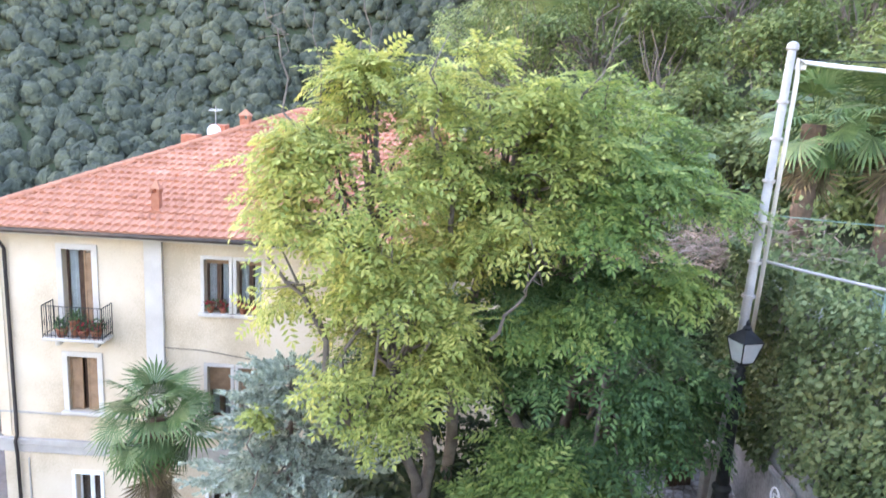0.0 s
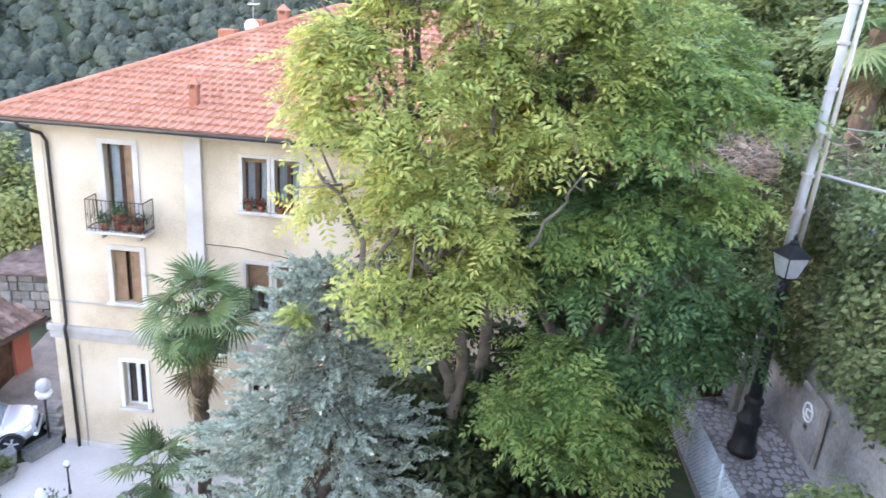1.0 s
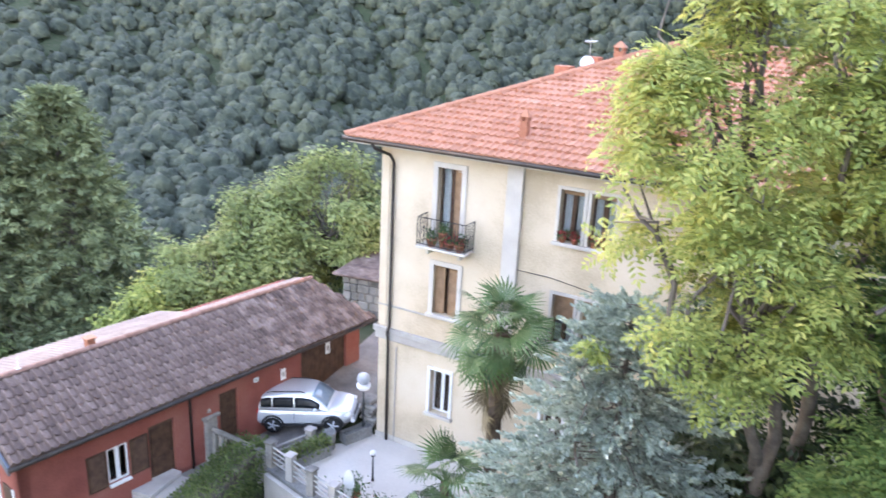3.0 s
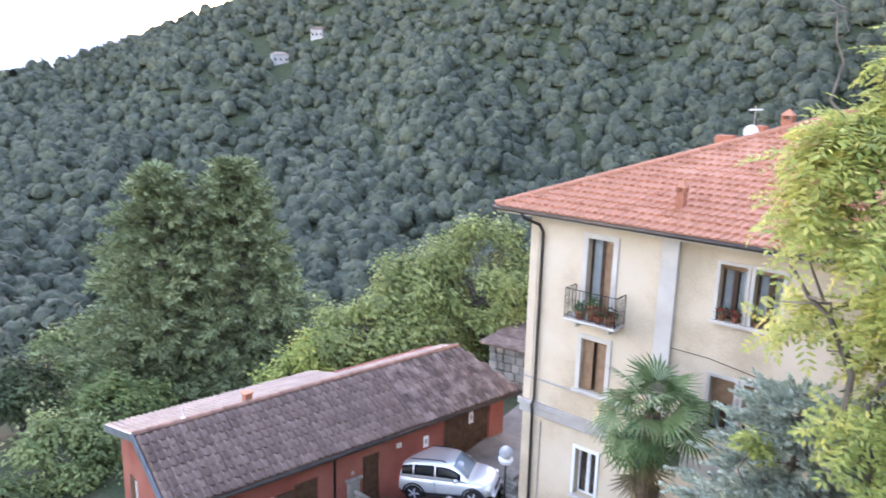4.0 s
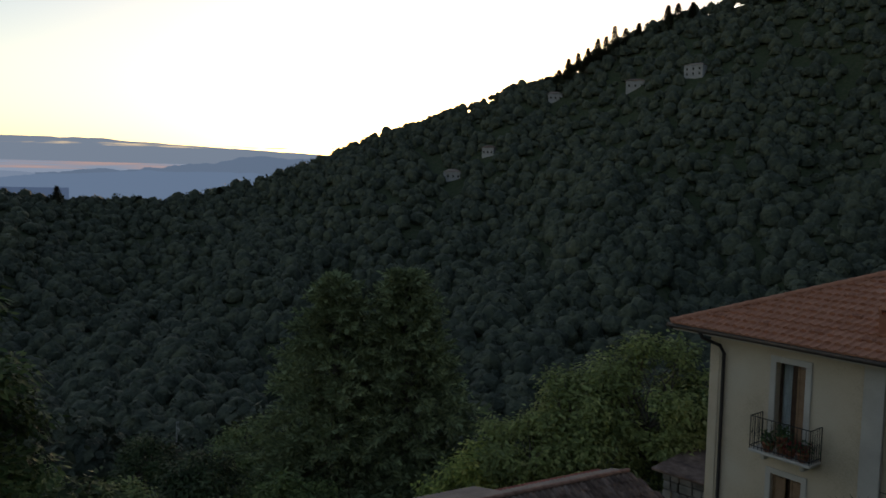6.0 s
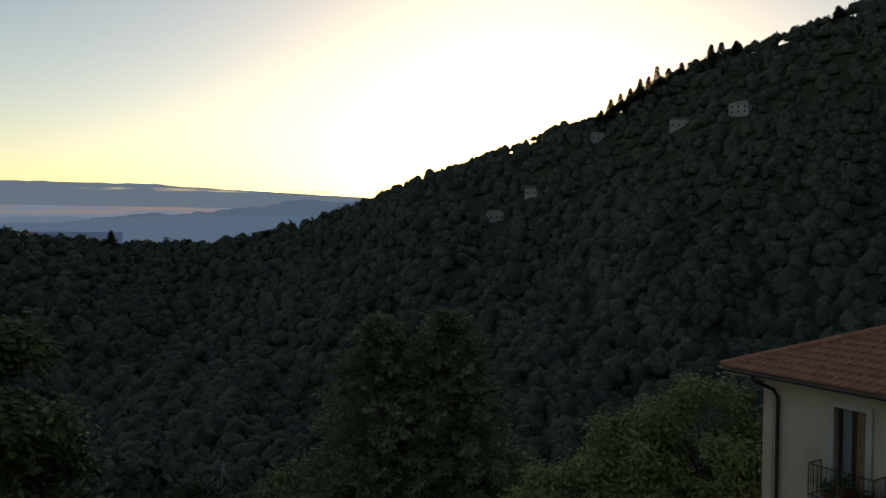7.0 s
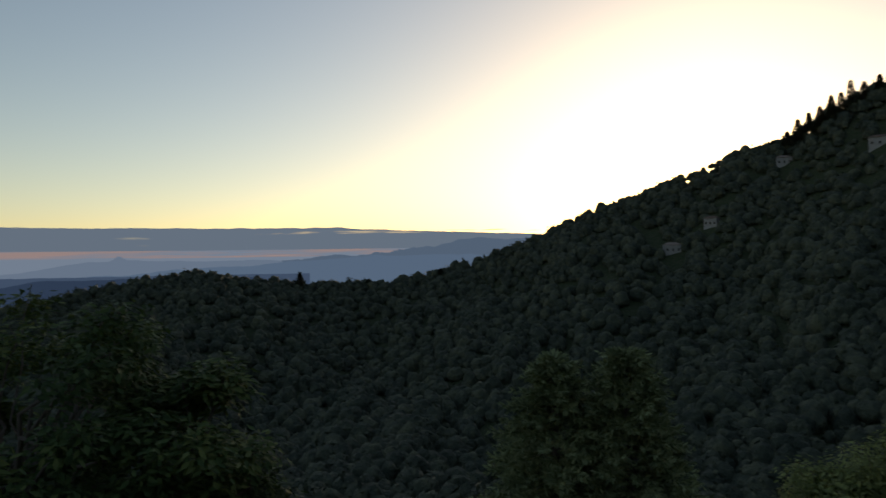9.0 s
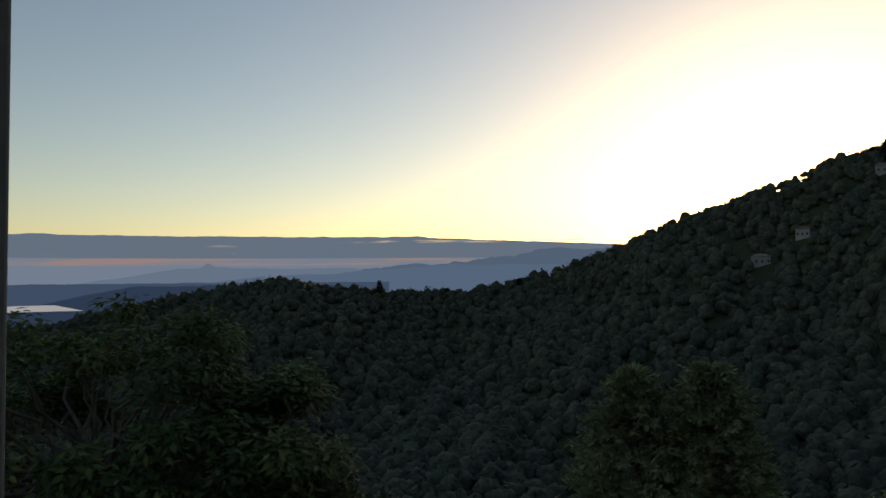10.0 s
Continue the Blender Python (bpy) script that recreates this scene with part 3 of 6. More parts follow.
tube(bm, [(RX0 - 0.05, RY0 - 0.04, RZ - 0.03), (RX0 - 0.05, RY1, RZ - 0.03)], 0.07, 8)
part("gutter", bm, GUTTER, villa, "", True)

CLAY = tile_mesh("tile", ROOF_TILE)
LATE = []  # tiles that become parts, put in last
pitch_v = math.degrees(math.atan(SLOPE))
rng = random.Random(4)
step = TL * math.cos(math.atan(SLOPE))
rest = []
for side, length in (("front", RX1 - RX0), ("west", RY1 - RY0)):
    k = 0
    while k * step < HALF - 0.1:
        d = k * step
        n = int((length - 2 * d) / TW)
        for i in range(n):
            u = d + (length - 2 * d - n * TW) / 2 + (i + 0.5) * TW
            z = RZ + d * SLOPE
            tilt = rng.uniform(-0.8, 0.8)
            if side == "front":
                m = pose(RX0 + u, RY0 + d - 0.03, z + 0.01 + rng.uniform(0, 0.005), pitch_v + tilt * 0.6, rng.uniform(-0.6, 0.6), rng.uniform(-0.5, 0.5))
                (LATE if k < 9 and RX0 + u < -6.2 and len(LATE) < 290 else rest).append(m)
            else:
                rest.append(pose(RX0 + d - 0.03, RY1 - u, z + 0.01, 0, 0, -90) @ pose(0, 0, 0, pitch_v + tilt))
        k += 1
joined("upper_tiles", CLAY, rest, ROOF_TILE, roof)
# raised snow-guard tiles, staggered row by row
GUARD = bpy.data.meshes.new("snow_guard")
boxes((-0.16, 0.16, -0.02, 0.09, 0.05, 0.12), (-0.12, 0.12, 0.09, 0.2, 0.05, 0.085), bevel=0.015).to_mesh(GUARD)
GUARD.materials.append(material("darker_clay_tile", [(0.24, 0.095, 0.055), (0.36, 0.15, 0.09)], 3, 0.85, rnd=0.3))
for k in range(2, 20, 3):
    d = k * step
    for i in range(14):
        u = RX0 + 1.3 * i + (0.65 if k % 2 else 0.0) + rng.uniform(-0.08, 0.08)
        if RX0 + d + 0.4 < u < 0:
            put(new("snow_guard", GUARD), roof).matrix_basis = pose(u, RY0 + d, RZ + d * SLOPE, pitch_v, 0, rng.uniform(-3, 3))


def ridge_tiles(parent, a, b, mat, name="ridge_tile", r=0.13, gap=0.36):
    a, b = Vector(a), Vector(b)
    n = int((b - a).length / gap)
    turn = (b - a).to_track_quat("Y", "Z").to_matrix().to_4x4()
    vs, fs = [], []
    for y, rr in ((0, r), (gap * 1.08, r * 0.88)):
        vs += [(rr * math.cos(t), y, rr * math.sin(t)) for t in (math.pi * k / 6 for k in range(7))]
    vs += [(0.8 * x, y, 0.8 * z) for x, y, z in vs[:7]]
    fs = [(k, k + 1, 8 + k, 7 + k) for k in range(6)] + [(14 + k, 15 + k, k + 1, k) for k in range(6)]
    me = mesh_np(name, vs, fs, mat)
    for i in range(n):
        ob = put(new(name, me), parent)
        ob.matrix_basis = Matrix.Translation(a + (b - a) * (i / n)) @ turn


RIDGE_MUTED = material("muted_ridge_tile", [(0.22, 0.12, 0.085), (0.33, 0.19, 0.14)], 3, 0.85, rnd=0.3)
ridge_tiles(roof, (RX0, RY0, RZ + 0.05), (RX0 + HALF, RY0 + HALF, apex + 0.06), ROOF_TILE)
ridge_tiles(roof, (RX0 + HALF, RY0 + HALF, apex + 0.06), (RX1 - HALF, RY0 + HALF, apex + 0.06), ROOF_TILE)
ridge_tiles(roof, (RX1, RY0, RZ + 0.05), (RX1 - HALF, RY0 + HALF, apex + 0.06), ROOF_TILE)


def chimney(x, y, z, w, hgt, label, cap=True):
    e = empty("chimney", pose(x + 0.15, y, z), label, "chimney", "chimneys")
    part("shaft", boxes((-w / 2, w / 2, -w / 2, w / 2, -0.4, hgt), bevel=0.015), TERRACOTTA, e)
    part("base", boxes((-w * 0.75, w * 0.75, -w * 0.75, w * 0.75, -0.45, 0.06), bevel=0.02), ROOF_TILE, e)
    if cap:
        for dx in (-0.4, 0.4):
            for dy in (-0.4, 0.4):
                part("pier", boxes((w * dx - 0.04, w * dx + 0.04, w * dy - 0.04, w * dy + 0.04, hgt, hgt + 0.12)), TERRACOTTA, e)
        bm = bmesh.new()
        bmesh.ops.create_cone(bm, cap_ends=True, segments=4, radius1=w * 0.9, radius2=0.03, depth=0.2, matrix=Matrix.Translation((0, 0, hgt + 0.22)) @ Matrix.Rotation(math.pi / 4, 4, "Z"))
        part("cap", bm, ROOF_TILE, e)
    return e
chimney(-8.29, 20.1, 10.9, 0.23, 0.55, "short terracotta chimney pot on the front roof slope", True)
chimney(-9.4, 26.0, 11.7, 0.55, 0.95, "stout terracotta chimney behind the hip", False)
chimney(-8.6, 26.6, 12.05, 0.55, 0.95, "stout terracotta chimney behind the hip", False)
chimney(-7.35, 25.5, 12.5, 0.32, 0.8, "tall terracotta chimney with a pyramid cap", True)
aer = empty("aerial", pose(-8.0, 24.8, 12.45), "white satellite dish and television aerial on a mast", "aerial")
bm = bmesh.new()
tube(bm, [(0, 0, -0.2), (0, 0, 1.25)], 0.015, 6)
part("mast", bm, POLE_GREY, aer)
part("dish", lathe([(0.02, 0.0), (0.13, 0.02), (0.22, 0.07), (0.23, 0.08), (0.13, 0.035)], 16), WHITE_PAINT, aer, "white dish", True).matrix_basis = pose(-0.02, -0.12, 0.42, 75, 0, 15)
bm = bmesh.new()
tube(bm, [(-0.18, 0, 1.1), (0.22, 0, 1.14)], 0.01, 5)
for i in range(6):
    tube(bm, [(-0.17 + 0.07 * i, -0.15, 1.1), (-0.17 + 0.07 * i, 0.15, 1.16)], 0.006, 4)
part("antenna", bm, WHITE_PAINT, aer)

# ---- the garage block ----
GO, GD, GN = Vector((-16.68, 9.3, 0)), Vector((0.163, 0.987, 0)), Vector((-0.987, 0.163, 0))
GLEN, GSKEW, GRUN, GZE, GZR = 13.2, 1.0, 2.5, 3.0, 4.2
GFRAME = Matrix(((GD.x, GN.x, 0, GO.x), (GD.y, GN.y, 0, GO.y), (0, 0, 1, 0), (0, 0, 0, 1)))
garage = empty("garage_block", GFRAME, "long low red-plastered garage block with a weathered brown tiled roof", "garage")
# its own axes: x along the front, y into the building
wf = 0.55
bm = holed_wall(0.35, GLEN - 0.3, wf, wf + 0.3, -2.4, 2.98, [(2.7, 3.35, 0.8, 1.95), (4.0, 4.85, 0.02, 2.1), (6.5, 7.2, 0.1, 2.2), (9.95, 12.2, 0.5, 2.7)])
part("front_wall", bm, RED_WALL, garage)
bm = bmesh.new()
prof = [(wf, -2.6), (wf, 2.95), (GRUN, GZR - 0.06), (5.0, 3.4), (5.0, -2.6)]
f0 = [bm.verts.new((0.35, y, z)) for y, z in prof]
f1 = [bm.verts.new((0.65, y, z)) for y, z in prof]
bm.faces.new(f0)
bm.faces.new(f1[::-1])
for i in range(5):
    bm.faces.new((f0[i], f1[i], f1[(i + 1) % 5], f0[(i + 1) % 5]))
part("gable_wall", bm, RED_WALL, garage)
part("rear_wall", boxes((0.65, GLEN - 0.3, 4.7, 5.0, -2.6, 3.3)), RED_WALL, garage)
part("end_wall", boxes((GLEN - GSKEW - 0.6, GLEN - GSKEW - 0.3, wf + 0.3, 4.7, -1.0, 3.2)), RED_WALL, garage)
# A dark sheet gives the garage openings their inner shade.
part("inner_dark", boxes((0.7, GLEN - 0.7, 1.6, 1.65, -0.5, 2.8)), ROOM_SHADE, garage)
for k in range(int((12.2 - 9.95) / 0.25)):
    part("door_board", boxes((9.95 + 0.25 * k, 9.95 + 0.25 * k + 0.243, wf + 0.12, wf + 0.16, 0.5, 2.7), bevel=0.006), WOOD_DARK, garage)
for x0, x1, z0, z1, nm in ((4.0, 4.85, 0.02, 2.1, "arched_door"), (6.5, 7.2, 0.1, 2.2, "side_door")):
    dr = part(nm, boxes((x0, x1, wf + 0.1, wf + 0.15, z0, z1), bevel=0.008), WOOD_DARK, garage, "dark brown wooden door")
    part("panel", boxes((x0 + 0.12, x1 - 0.12, wf + 0.085, wf + 0.1, z0 + 0.15, z0 + 0.9), (x0 + 0.12, x1 - 0.12, wf + 0.085, wf + 0.1, z0 + 1.05, z1 - 0.15), bevel=0.01), WOOD_DARK, dr)
    part("handle", boxes((x1 - 0.12, x1 - 0.06, wf + 0.04, wf + 0.085, z0 + 0.95, z0 + 1.0), bevel=0.01), IRON, dr)
gw = part("white_window", boxes((2.7, 3.35, wf - 0.1, wf + 0.1, 0.72, 0.795), bevel=0.01), WHITE_PAINT, garage, "white-framed window with brown shutters")
for a, b in ((2.71, 3.02), (3.03, 3.34)):
    part("casement", leaf_frame(a, b, 0.81, 1.93, wf + 0.05), WHITE_PAINT, gw)
    part("pane", boxes((a + 0.05, b - 0.05, wf + 0.065, wf + 0.07, 0.87, 1.87)), GLASS, gw)
part("shutter", louvres(2.1, 2.66, 0.79, 1.97, wf - 0.05), WOOD_DARK, gw)
part("shutter", louvres(3.39, 3.95, 0.79, 1.97, wf - 0.05), WOOD_DARK, gw)
for y0, z0 in ((1.0, 0.6), (1.9, 0.9), (3.7, 1.0)):
    w2 = part("gable_window", boxes((0.3, 0.345, y0, y0 + 0.5, z0, z0 + 1.1), bevel=0.01), WOOD_DARK, garage, "small shuttered gable window")
    part("sill", boxes((0.2, 0.345, y0 - 0.08, y0 + 0.58, z0 - 0.08, z0 - 0.004), bevel=0.01), WHITE_PAINT, w2)
    part("frame", boxes((0.31, 0.347, y0 - 0.08, y0 - 0.004, z0, z0 + 1.1)), WHITE_PAINT, w2)
for x, z, w, hgt in ((9.0, 1.75, 0.22, 0.42), (7.85, 2.1, 0.2, 0.16), (11.2, 1.95, 0.22, 0.45)):
    sg = empty("wall_sign", GFRAME @ pose(x, wf - (0.02 if x < 9.9 else -0.09), z), "small white notice fixed to the garage wall", "sign", "wall signs")
    part("plate", boxes((0, w, -0.02, 0, 0, hgt), bevel=0.003), WHITE_PAINT, sg)
    part("mark", boxes((w * 0.25, w * 0.75, -0.025, -0.0205, hgt * 0.3, hgt * 0.7)), BAND, sg)
bm = bmesh.new()
th = 0.12
rise = (GZR - GZE) / GRUN
GTOP = GLEN - GSKEW
for y0, z0, y1, z1, x0, x1, x2 in ((0, GZE, GRUN, GZR, 0, GLEN, GTOP), (GRUN, GZR, 5.15, GZR - 0.75, 0, 7.3, 7.3), (GRUN, GZR, 3.4, GZR - 0.25, 7.3, GTOP, GTOP)):
    a = [bm.verts.new(p) for p in ((x0, y0, z0), (x1, y0, z0), (x2, y1, z1), (x0, y1, z1), (x0, y0, z0 - th), (x1, y0, z0 - th), (x2, y1, z1 - th), (x0, y1, z1 - th))]
    for f in ((0, 1, 2, 3), (7, 6, 5, 4), (0, 4, 5, 1), (1, 5, 6, 2), (2, 6, 7, 3), (3, 7, 4, 0)):
        bm.faces.new([a[i] for i in f])
groof = part("roof", bm, SHED_TILE, garage, "weathered brown tiled pitched roof")
bm = bmesh.new()
ga = math.atan(rise)
a = [bm.verts.new((x, y, z)) for x in (-0.06, -0.005) for y, z in ((-0.05, GZE - 0.2), (-0.05, GZE + 0.04), (GRUN, GZR + 0.06), (GRUN, GZR - 0.18))]
for f in ((0, 1, 2, 3), (7, 6, 5, 4), (0, 4, 5, 1), (1, 5, 6, 2), (2, 6, 7, 3), (3, 7, 4, 0)):
    bm.faces.new([a[i] for i in f])
FASCIA = material("blue_grey_metal", [(0.10, 0.12, 0.14), (0.17, 0.19, 0.21)], 3, 0.5, 0.3)
part("bargeboard", bm, FASCIA, garage, "blue-grey metal bargeboard")
bm = bmesh.new()
a = [bm.verts.new((x, y, z)) for x in (-0.06, -0.005) for y, z in ((GRUN, GZR - 0.2), (GRUN, GZR + 0.04), (5.2, GZR - 0.73), (5.2, GZR - 0.97))]
for f in ((0, 1, 2, 3), (7, 6, 5, 4), (0, 4, 5, 1), (1, 5, 6, 2), (2, 6, 7, 3), (3, 7, 4, 0)):
    bm.faces.new([a[i] for i in f])
part("bargeboard", bm, FASCIA, garage)
bm = bmesh.new()
tube(bm, [(-0.05, -0.07, GZE - 0.06), (GLEN, -0.07, GZE - 0.06)], 0.065, 8)
part("gutter", bm, GUTTER, garage, "", True)
bm = bmesh.new()
tube(bm, [(5.4, 0.0, GZE - 0.1), (5.4, wf - 0.06, GZE - 0.35), (5.4, wf - 0.06, 0.0)], 0.04, 6)
part("downpipe", bm, GUTTER, garage, "", True)
BROWN = tile_mesh("brown_tile", SHED_TILE, 0.235, 0.33, 0.095, 0.035)
GLATE, grest = [], []
gp = math.degrees(ga)
for k in range(int(GRUN / math.cos(ga) / 0.33)):
    for i in range(int((GLEN - GSKEW * k * 0.33 * math.cos(ga) / GRUN) / 0.235)):
        s = k * 0.33
        m = pose((i + 0.5) * 0.235 + 0.03, s * math.cos(ga) - 0.02, GZE + s * math.sin(ga) + 0.005 + rng.uniform(0, 0.01), gp + rng.uniform(-1, 1), rng.uniform(-1.5, 1.5), rng.uniform(-1, 1))
        (GLATE if i < 36 and len(GLATE) < 290 else grest).append(m)
joined("further_tiles", BROWN, grest, SHED_TILE, groof)
ridge_tiles(groof, (0, GRUN, GZR + 0.02), (GTOP, GRUN, GZR + 0.02), RIDGE_MUTED, "ridge_tile", 0.1, 0.38)
# Paler than the front tiles: the sky's grazing sheen is put into the colour.
BACKTILE = material("back_roof_sky_sheen", [(0.22, 0.165, 0.135), (0.32, 0.25, 0.21)], 1.5, 0.8, fine=12)
bm = bmesh.new()
for x0, x1, y1, z1 in ((-0.02, 7.32, 5.17, GZR - 0.745), (7.33, GTOP, 3.42, GZR - 0.25)):
    n = int((x1 - x0) / 0.18)
    for i in range(n):
        x = x0 + (x1 - x0) * i / n
        w = (x1 - x0) / n
        q = [bm.verts.new((x + dx, y, z + 0.015 + dz)) for y, z in ((GRUN + 0.03, GZR), (y1, z1)) for dx, dz in ((0, 0), (w * 0.3, 0.04), (w * 0.6, 0.04), (w * 0.9, 0))]
        for j in range(3):
            bm.faces.new((q[j], q[j + 1], q[5 + j], q[4 + j]))
tagged(part("back_roof_sheeting", bm, BACKTILE, groof, "ribbed sheets on the rear slope, sky sheen put into their pale colour"), kind="stuff")
for x, y, hgt in ((3.6, GRUN + 0.25, 0.3), (1.3, GRUN - 0.05, 0.0)):
    if hgt:
        ch = empty("chimney", GFRAME @ pose(x, y, GZR - 0.15), "small terracotta vent on the garage ridge", "chimney", "chimneys")
        part("shaft", boxes((-0.12, 0.12, -0.12, 0.12, -0.05, 0.38), bevel=0.01), TERRACOTTA, ch)
        part("cap", boxes((-0.16, 0.16, -0.16, 0.16, 0.38, 0.43), bevel=0.01), ROOF_TILE, ch)
rod = empty("lightning_rod", GFRAME @ pose(1.45, GRUN, GZR), "thin white rod standing on the garage ridge", "rod")
bm = bmesh.new()
tube(bm, [(0, 0, 0), (0, 0, 0.45)], 0.012, 5)
part("shaft", bm, WHITE_PAINT, rod)
part("foot", boxes((-0.06, 0.06, -0.04, 0.04, 0.05, 0.13), bevel=0.01), WHITE_PAINT, rod)

# old stone outbuilding beyond the yard
STONE = material("grey_rubble_stone", [(0.16, 0.15, 0.13), (0.27, 0.25, 0.22), (0.36, 0.33, 0.29)], 1.5, 0.95, fine=9, bump=0.6, island=0.4)
hut = empty("stone_outbuilding", pose(-16.9, 27.5, -1.0, 0, 0, 8), "old grey stone outbuilding with a timber lean-to", "outbuilding")
bm = bmesh.new()
rr = random.Random(9)
for k in range(11):
    x = -2.6 + rr.uniform(-0.1, 0.1)
    while x < 2.6:
        w = rr.uniform(0.3, 0.65)
        box(bm, x, min(x + w - 0.03, 2.7), -0.25 + rr.uniform(-0.03, 0.03), 0.3, 0.4 * k - 1.0, 0.4 * k - 1.0 + 0.37, bevel=0.03)
        x += w
part("stone_wall", bm, STONE, hut)
part("slab_roof", boxes((-2.9, 2.9, -0.7, 3.2, 3.42, 3.55), bevel=0.03), SHED_TILE, hut)
part("rear_wall", boxes((-2.6, 2.6, 2.7, 3.0, -1, 3.4)), STONE, hut)
part("door", boxes((-0.2, 0.8, -0.34, -0.29, 0.4, 2.5), bevel=0.02), TERRACOTTA, hut, "reddish plank door")

# ---- the terrace ----
bm = bmesh.new()
tv = [(-14.2, 16.0), (-11.2, 15.3), (-3.0, 13.9), (2.0, 15.0), (2.0, FACE - 0.045), (-13.15, FACE - 0.045)]
lo = [bm.verts.new((x, y, -0.35)) for x, y in tv]
hi = [bm.verts.new((x, y, 0.03)) for x, y in tv]
bm.faces.new(hi)
bm.faces.new(lo[::-1])
for i in range(6):
    j = (i + 1) % 6
    bm.faces.new((lo[i], lo[j], hi[j], hi[i]))
tagged(part("pavement", bm, TERRACE), "pale terrace paving in front of the villa", "pavement", kind="structure")
bm = bmesh.new()
bm.faces.new([bm.verts.new((x, y, 0.012 + max(0, min(1.1, (y - 17.8) * 0.3)))) for x, y in ((-14.5, 12.0), (-14.3, 16.0), (-13.72, 17.6), (-16.35, 17.6), (-17.0, 12.0))])
bm.faces.new([bm.verts.new(p) for p in ((-13.72, 17.6, 0.012), (-12.96, 21.5, 1.13), (-15.6, 21.5, 1.13), (-16.35, 17.6, 0.012))])
bm.faces.new([bm.verts.new(p) for p in ((-12.96, 21.5, 1.13), (-12.96, 27, 1.13), (-16.5, 27, 1.13), (-15.6, 21.5, 1.13))])
tagged(part("pavement_yard", bm, GRAVEL), "worn grey stone paving of the yard", "pavement", kind="structure")
bm = bmesh.new()
for i in range(3):
    (x0, y0), (x1, y1) = tv[i], tv[i + 1]
    n = Vector((y1 - y0, x0 - x1, 0)).normalized() * 0.3
    a = [bm.verts.new(p) for p in ((x0, y0, -2.6), (x1, y1, -2.6), (x1, y1, 0.0), (x0, y0, 0.0))]
    b = [bm.verts.new((v.co.x + n.x, v.co.y + n.y, v.co.z)) for v in a]
    for f in ((a[0], a[1], a[2], a[3]), (b[3], b[2], b[1], b[0]), (a[3], a[2], b[2], b[3]), (a[0], a[3], b[3], b[0]), (a[1], b[1], b[2], a[2])):
        bm.faces.new(f)
tagged(part("wall_terrace", bm, PLASTER_PALE), "pale plastered retaining wall below the terrace", "wall", kind="structure")
bm = bmesh.new()
for i in range(3):
    (x0, y0), (x1, y1) = tv[i], tv[i + 1]
    d = Vector((x1 - x0, y1 - y0, 0))
    m = Matrix.Translation(((x0 + x1) / 2, (y0 + y1) / 2, 0.1)) @ d.to_track_quat("X", "Z").to_matrix().to_4x4() @ Matrix.Diagonal((d.length, 0.36, 0.13, 1))
    bmesh.ops.create_cube(bm, size=1, matrix=m)
tagged(part("trim_coping", bm, CONCRETE), "grey stone coping along the terrace edge", "coping", kind="structure")
# railing of pale posts and bars along the terrace edge
for (x0, y0), (x1, y1), n in ((tv[0], tv[1], 3), (tv[0], (-13.75, 17.4), 1), (tv[1], tv[2], 4)):
    rl = empty("railing", pose(x0, y0, 0.16 if (x1, y1) != (-13.75, 17.4) else 0.05), "white iron railing with stone posts on the terrace edge", "railing", "railings")
    d = Vector((x1 - x0, y1 - y0, 0))
    for i in range(0 if n == 3 else 1, n + 1):
        p = d * (i / n)
        part("post", boxes((p.x - 0.13, p.x + 0.13, p.y - 0.13, p.y + 0.13, 0, 0.85), (p.x - 0.16, p.x + 0.16, p.y - 0.16, p.y + 0.16, 0.853, 0.93), bevel=0.015), BAND if i % 2 else STONE, rl)
    for z in (0.2, 0.38, 0.56, 0.74):
        bm = bmesh.new()
        tube(bm, [(0, 0, z), (d.x, d.y, z)], 0.028 if z < 0.7 else 0.035, 6)
        part("bar", bm, POLE_GREY, rl)


def trough(x, y, z, rz, length, label, leaves, seed):
    e = empty("planter", pose(x, y, z, 0, 0, rz), label, "planter", "planters")
    part("trough", boxes((-length / 2, length / 2, -0.2, -0.16, 0, 0.4), (-length / 2, length / 2, 0.16, 0.2, 0, 0.4), (-length / 2, -length / 2 + 0.04, -0.16, 0.16, 0, 0.4), (length / 2 - 0.04, length / 2, -0.16, 0.16, 0, 0.4), (-length / 2 + 0.04, length / 2 - 0.04, -0.16, 0.16, 0, 0.3), bevel=0.008), CONCRETE, e)
    if leaves:
        g = np.random.default_rng(seed)
        p = g.uniform(-1, 1, (leaves, 3)) * [length / 2, 0.25, 0.25] + [0, 0, 0.5]
        v, f = cards(g, p, p * [0.3, 1, 1], 0.12, 0.07)
        put(new("foliage", mesh_np("foliage", v, f, LEAF_YELLOW)), e)


trough(-13.0, 18.95, 0.035, 70, 1.1, "grey concrete planter trough on the terrace edge", 0, 1)
trough(-13.5, 16.95, 0.035, 72, 1.6, "grey concrete trough full of clipped shrubs", 900, 2)
urn = empty("garden_urn", pose(-13.4, 17.95, 0.035), "dark stone urn on the terrace", "urn")
part("bowl", lathe([(0.2, 0), (0.22, 0.06), (0.16, 0.12), (0.22, 0.3), (0.24, 0.62), (0.2, 0.66), (0.18, 0.6)], 16), CONCRETE, urn, smooth=True)
urn2 = empty("stone_heap", pose(-13.0, 19.85, 0.3), "rough dark stone pillar stump by the villa corner", "stone")
for k in range(7):
    part("stone", boxes((-0.3 + 0.1 * (k % 2), 0.2 + 0.08 * (k % 3), -0.3, 0.3, k * 0.16 - 0.2, k * 0.16 - 0.05), bevel=0.04), STONE, urn2)


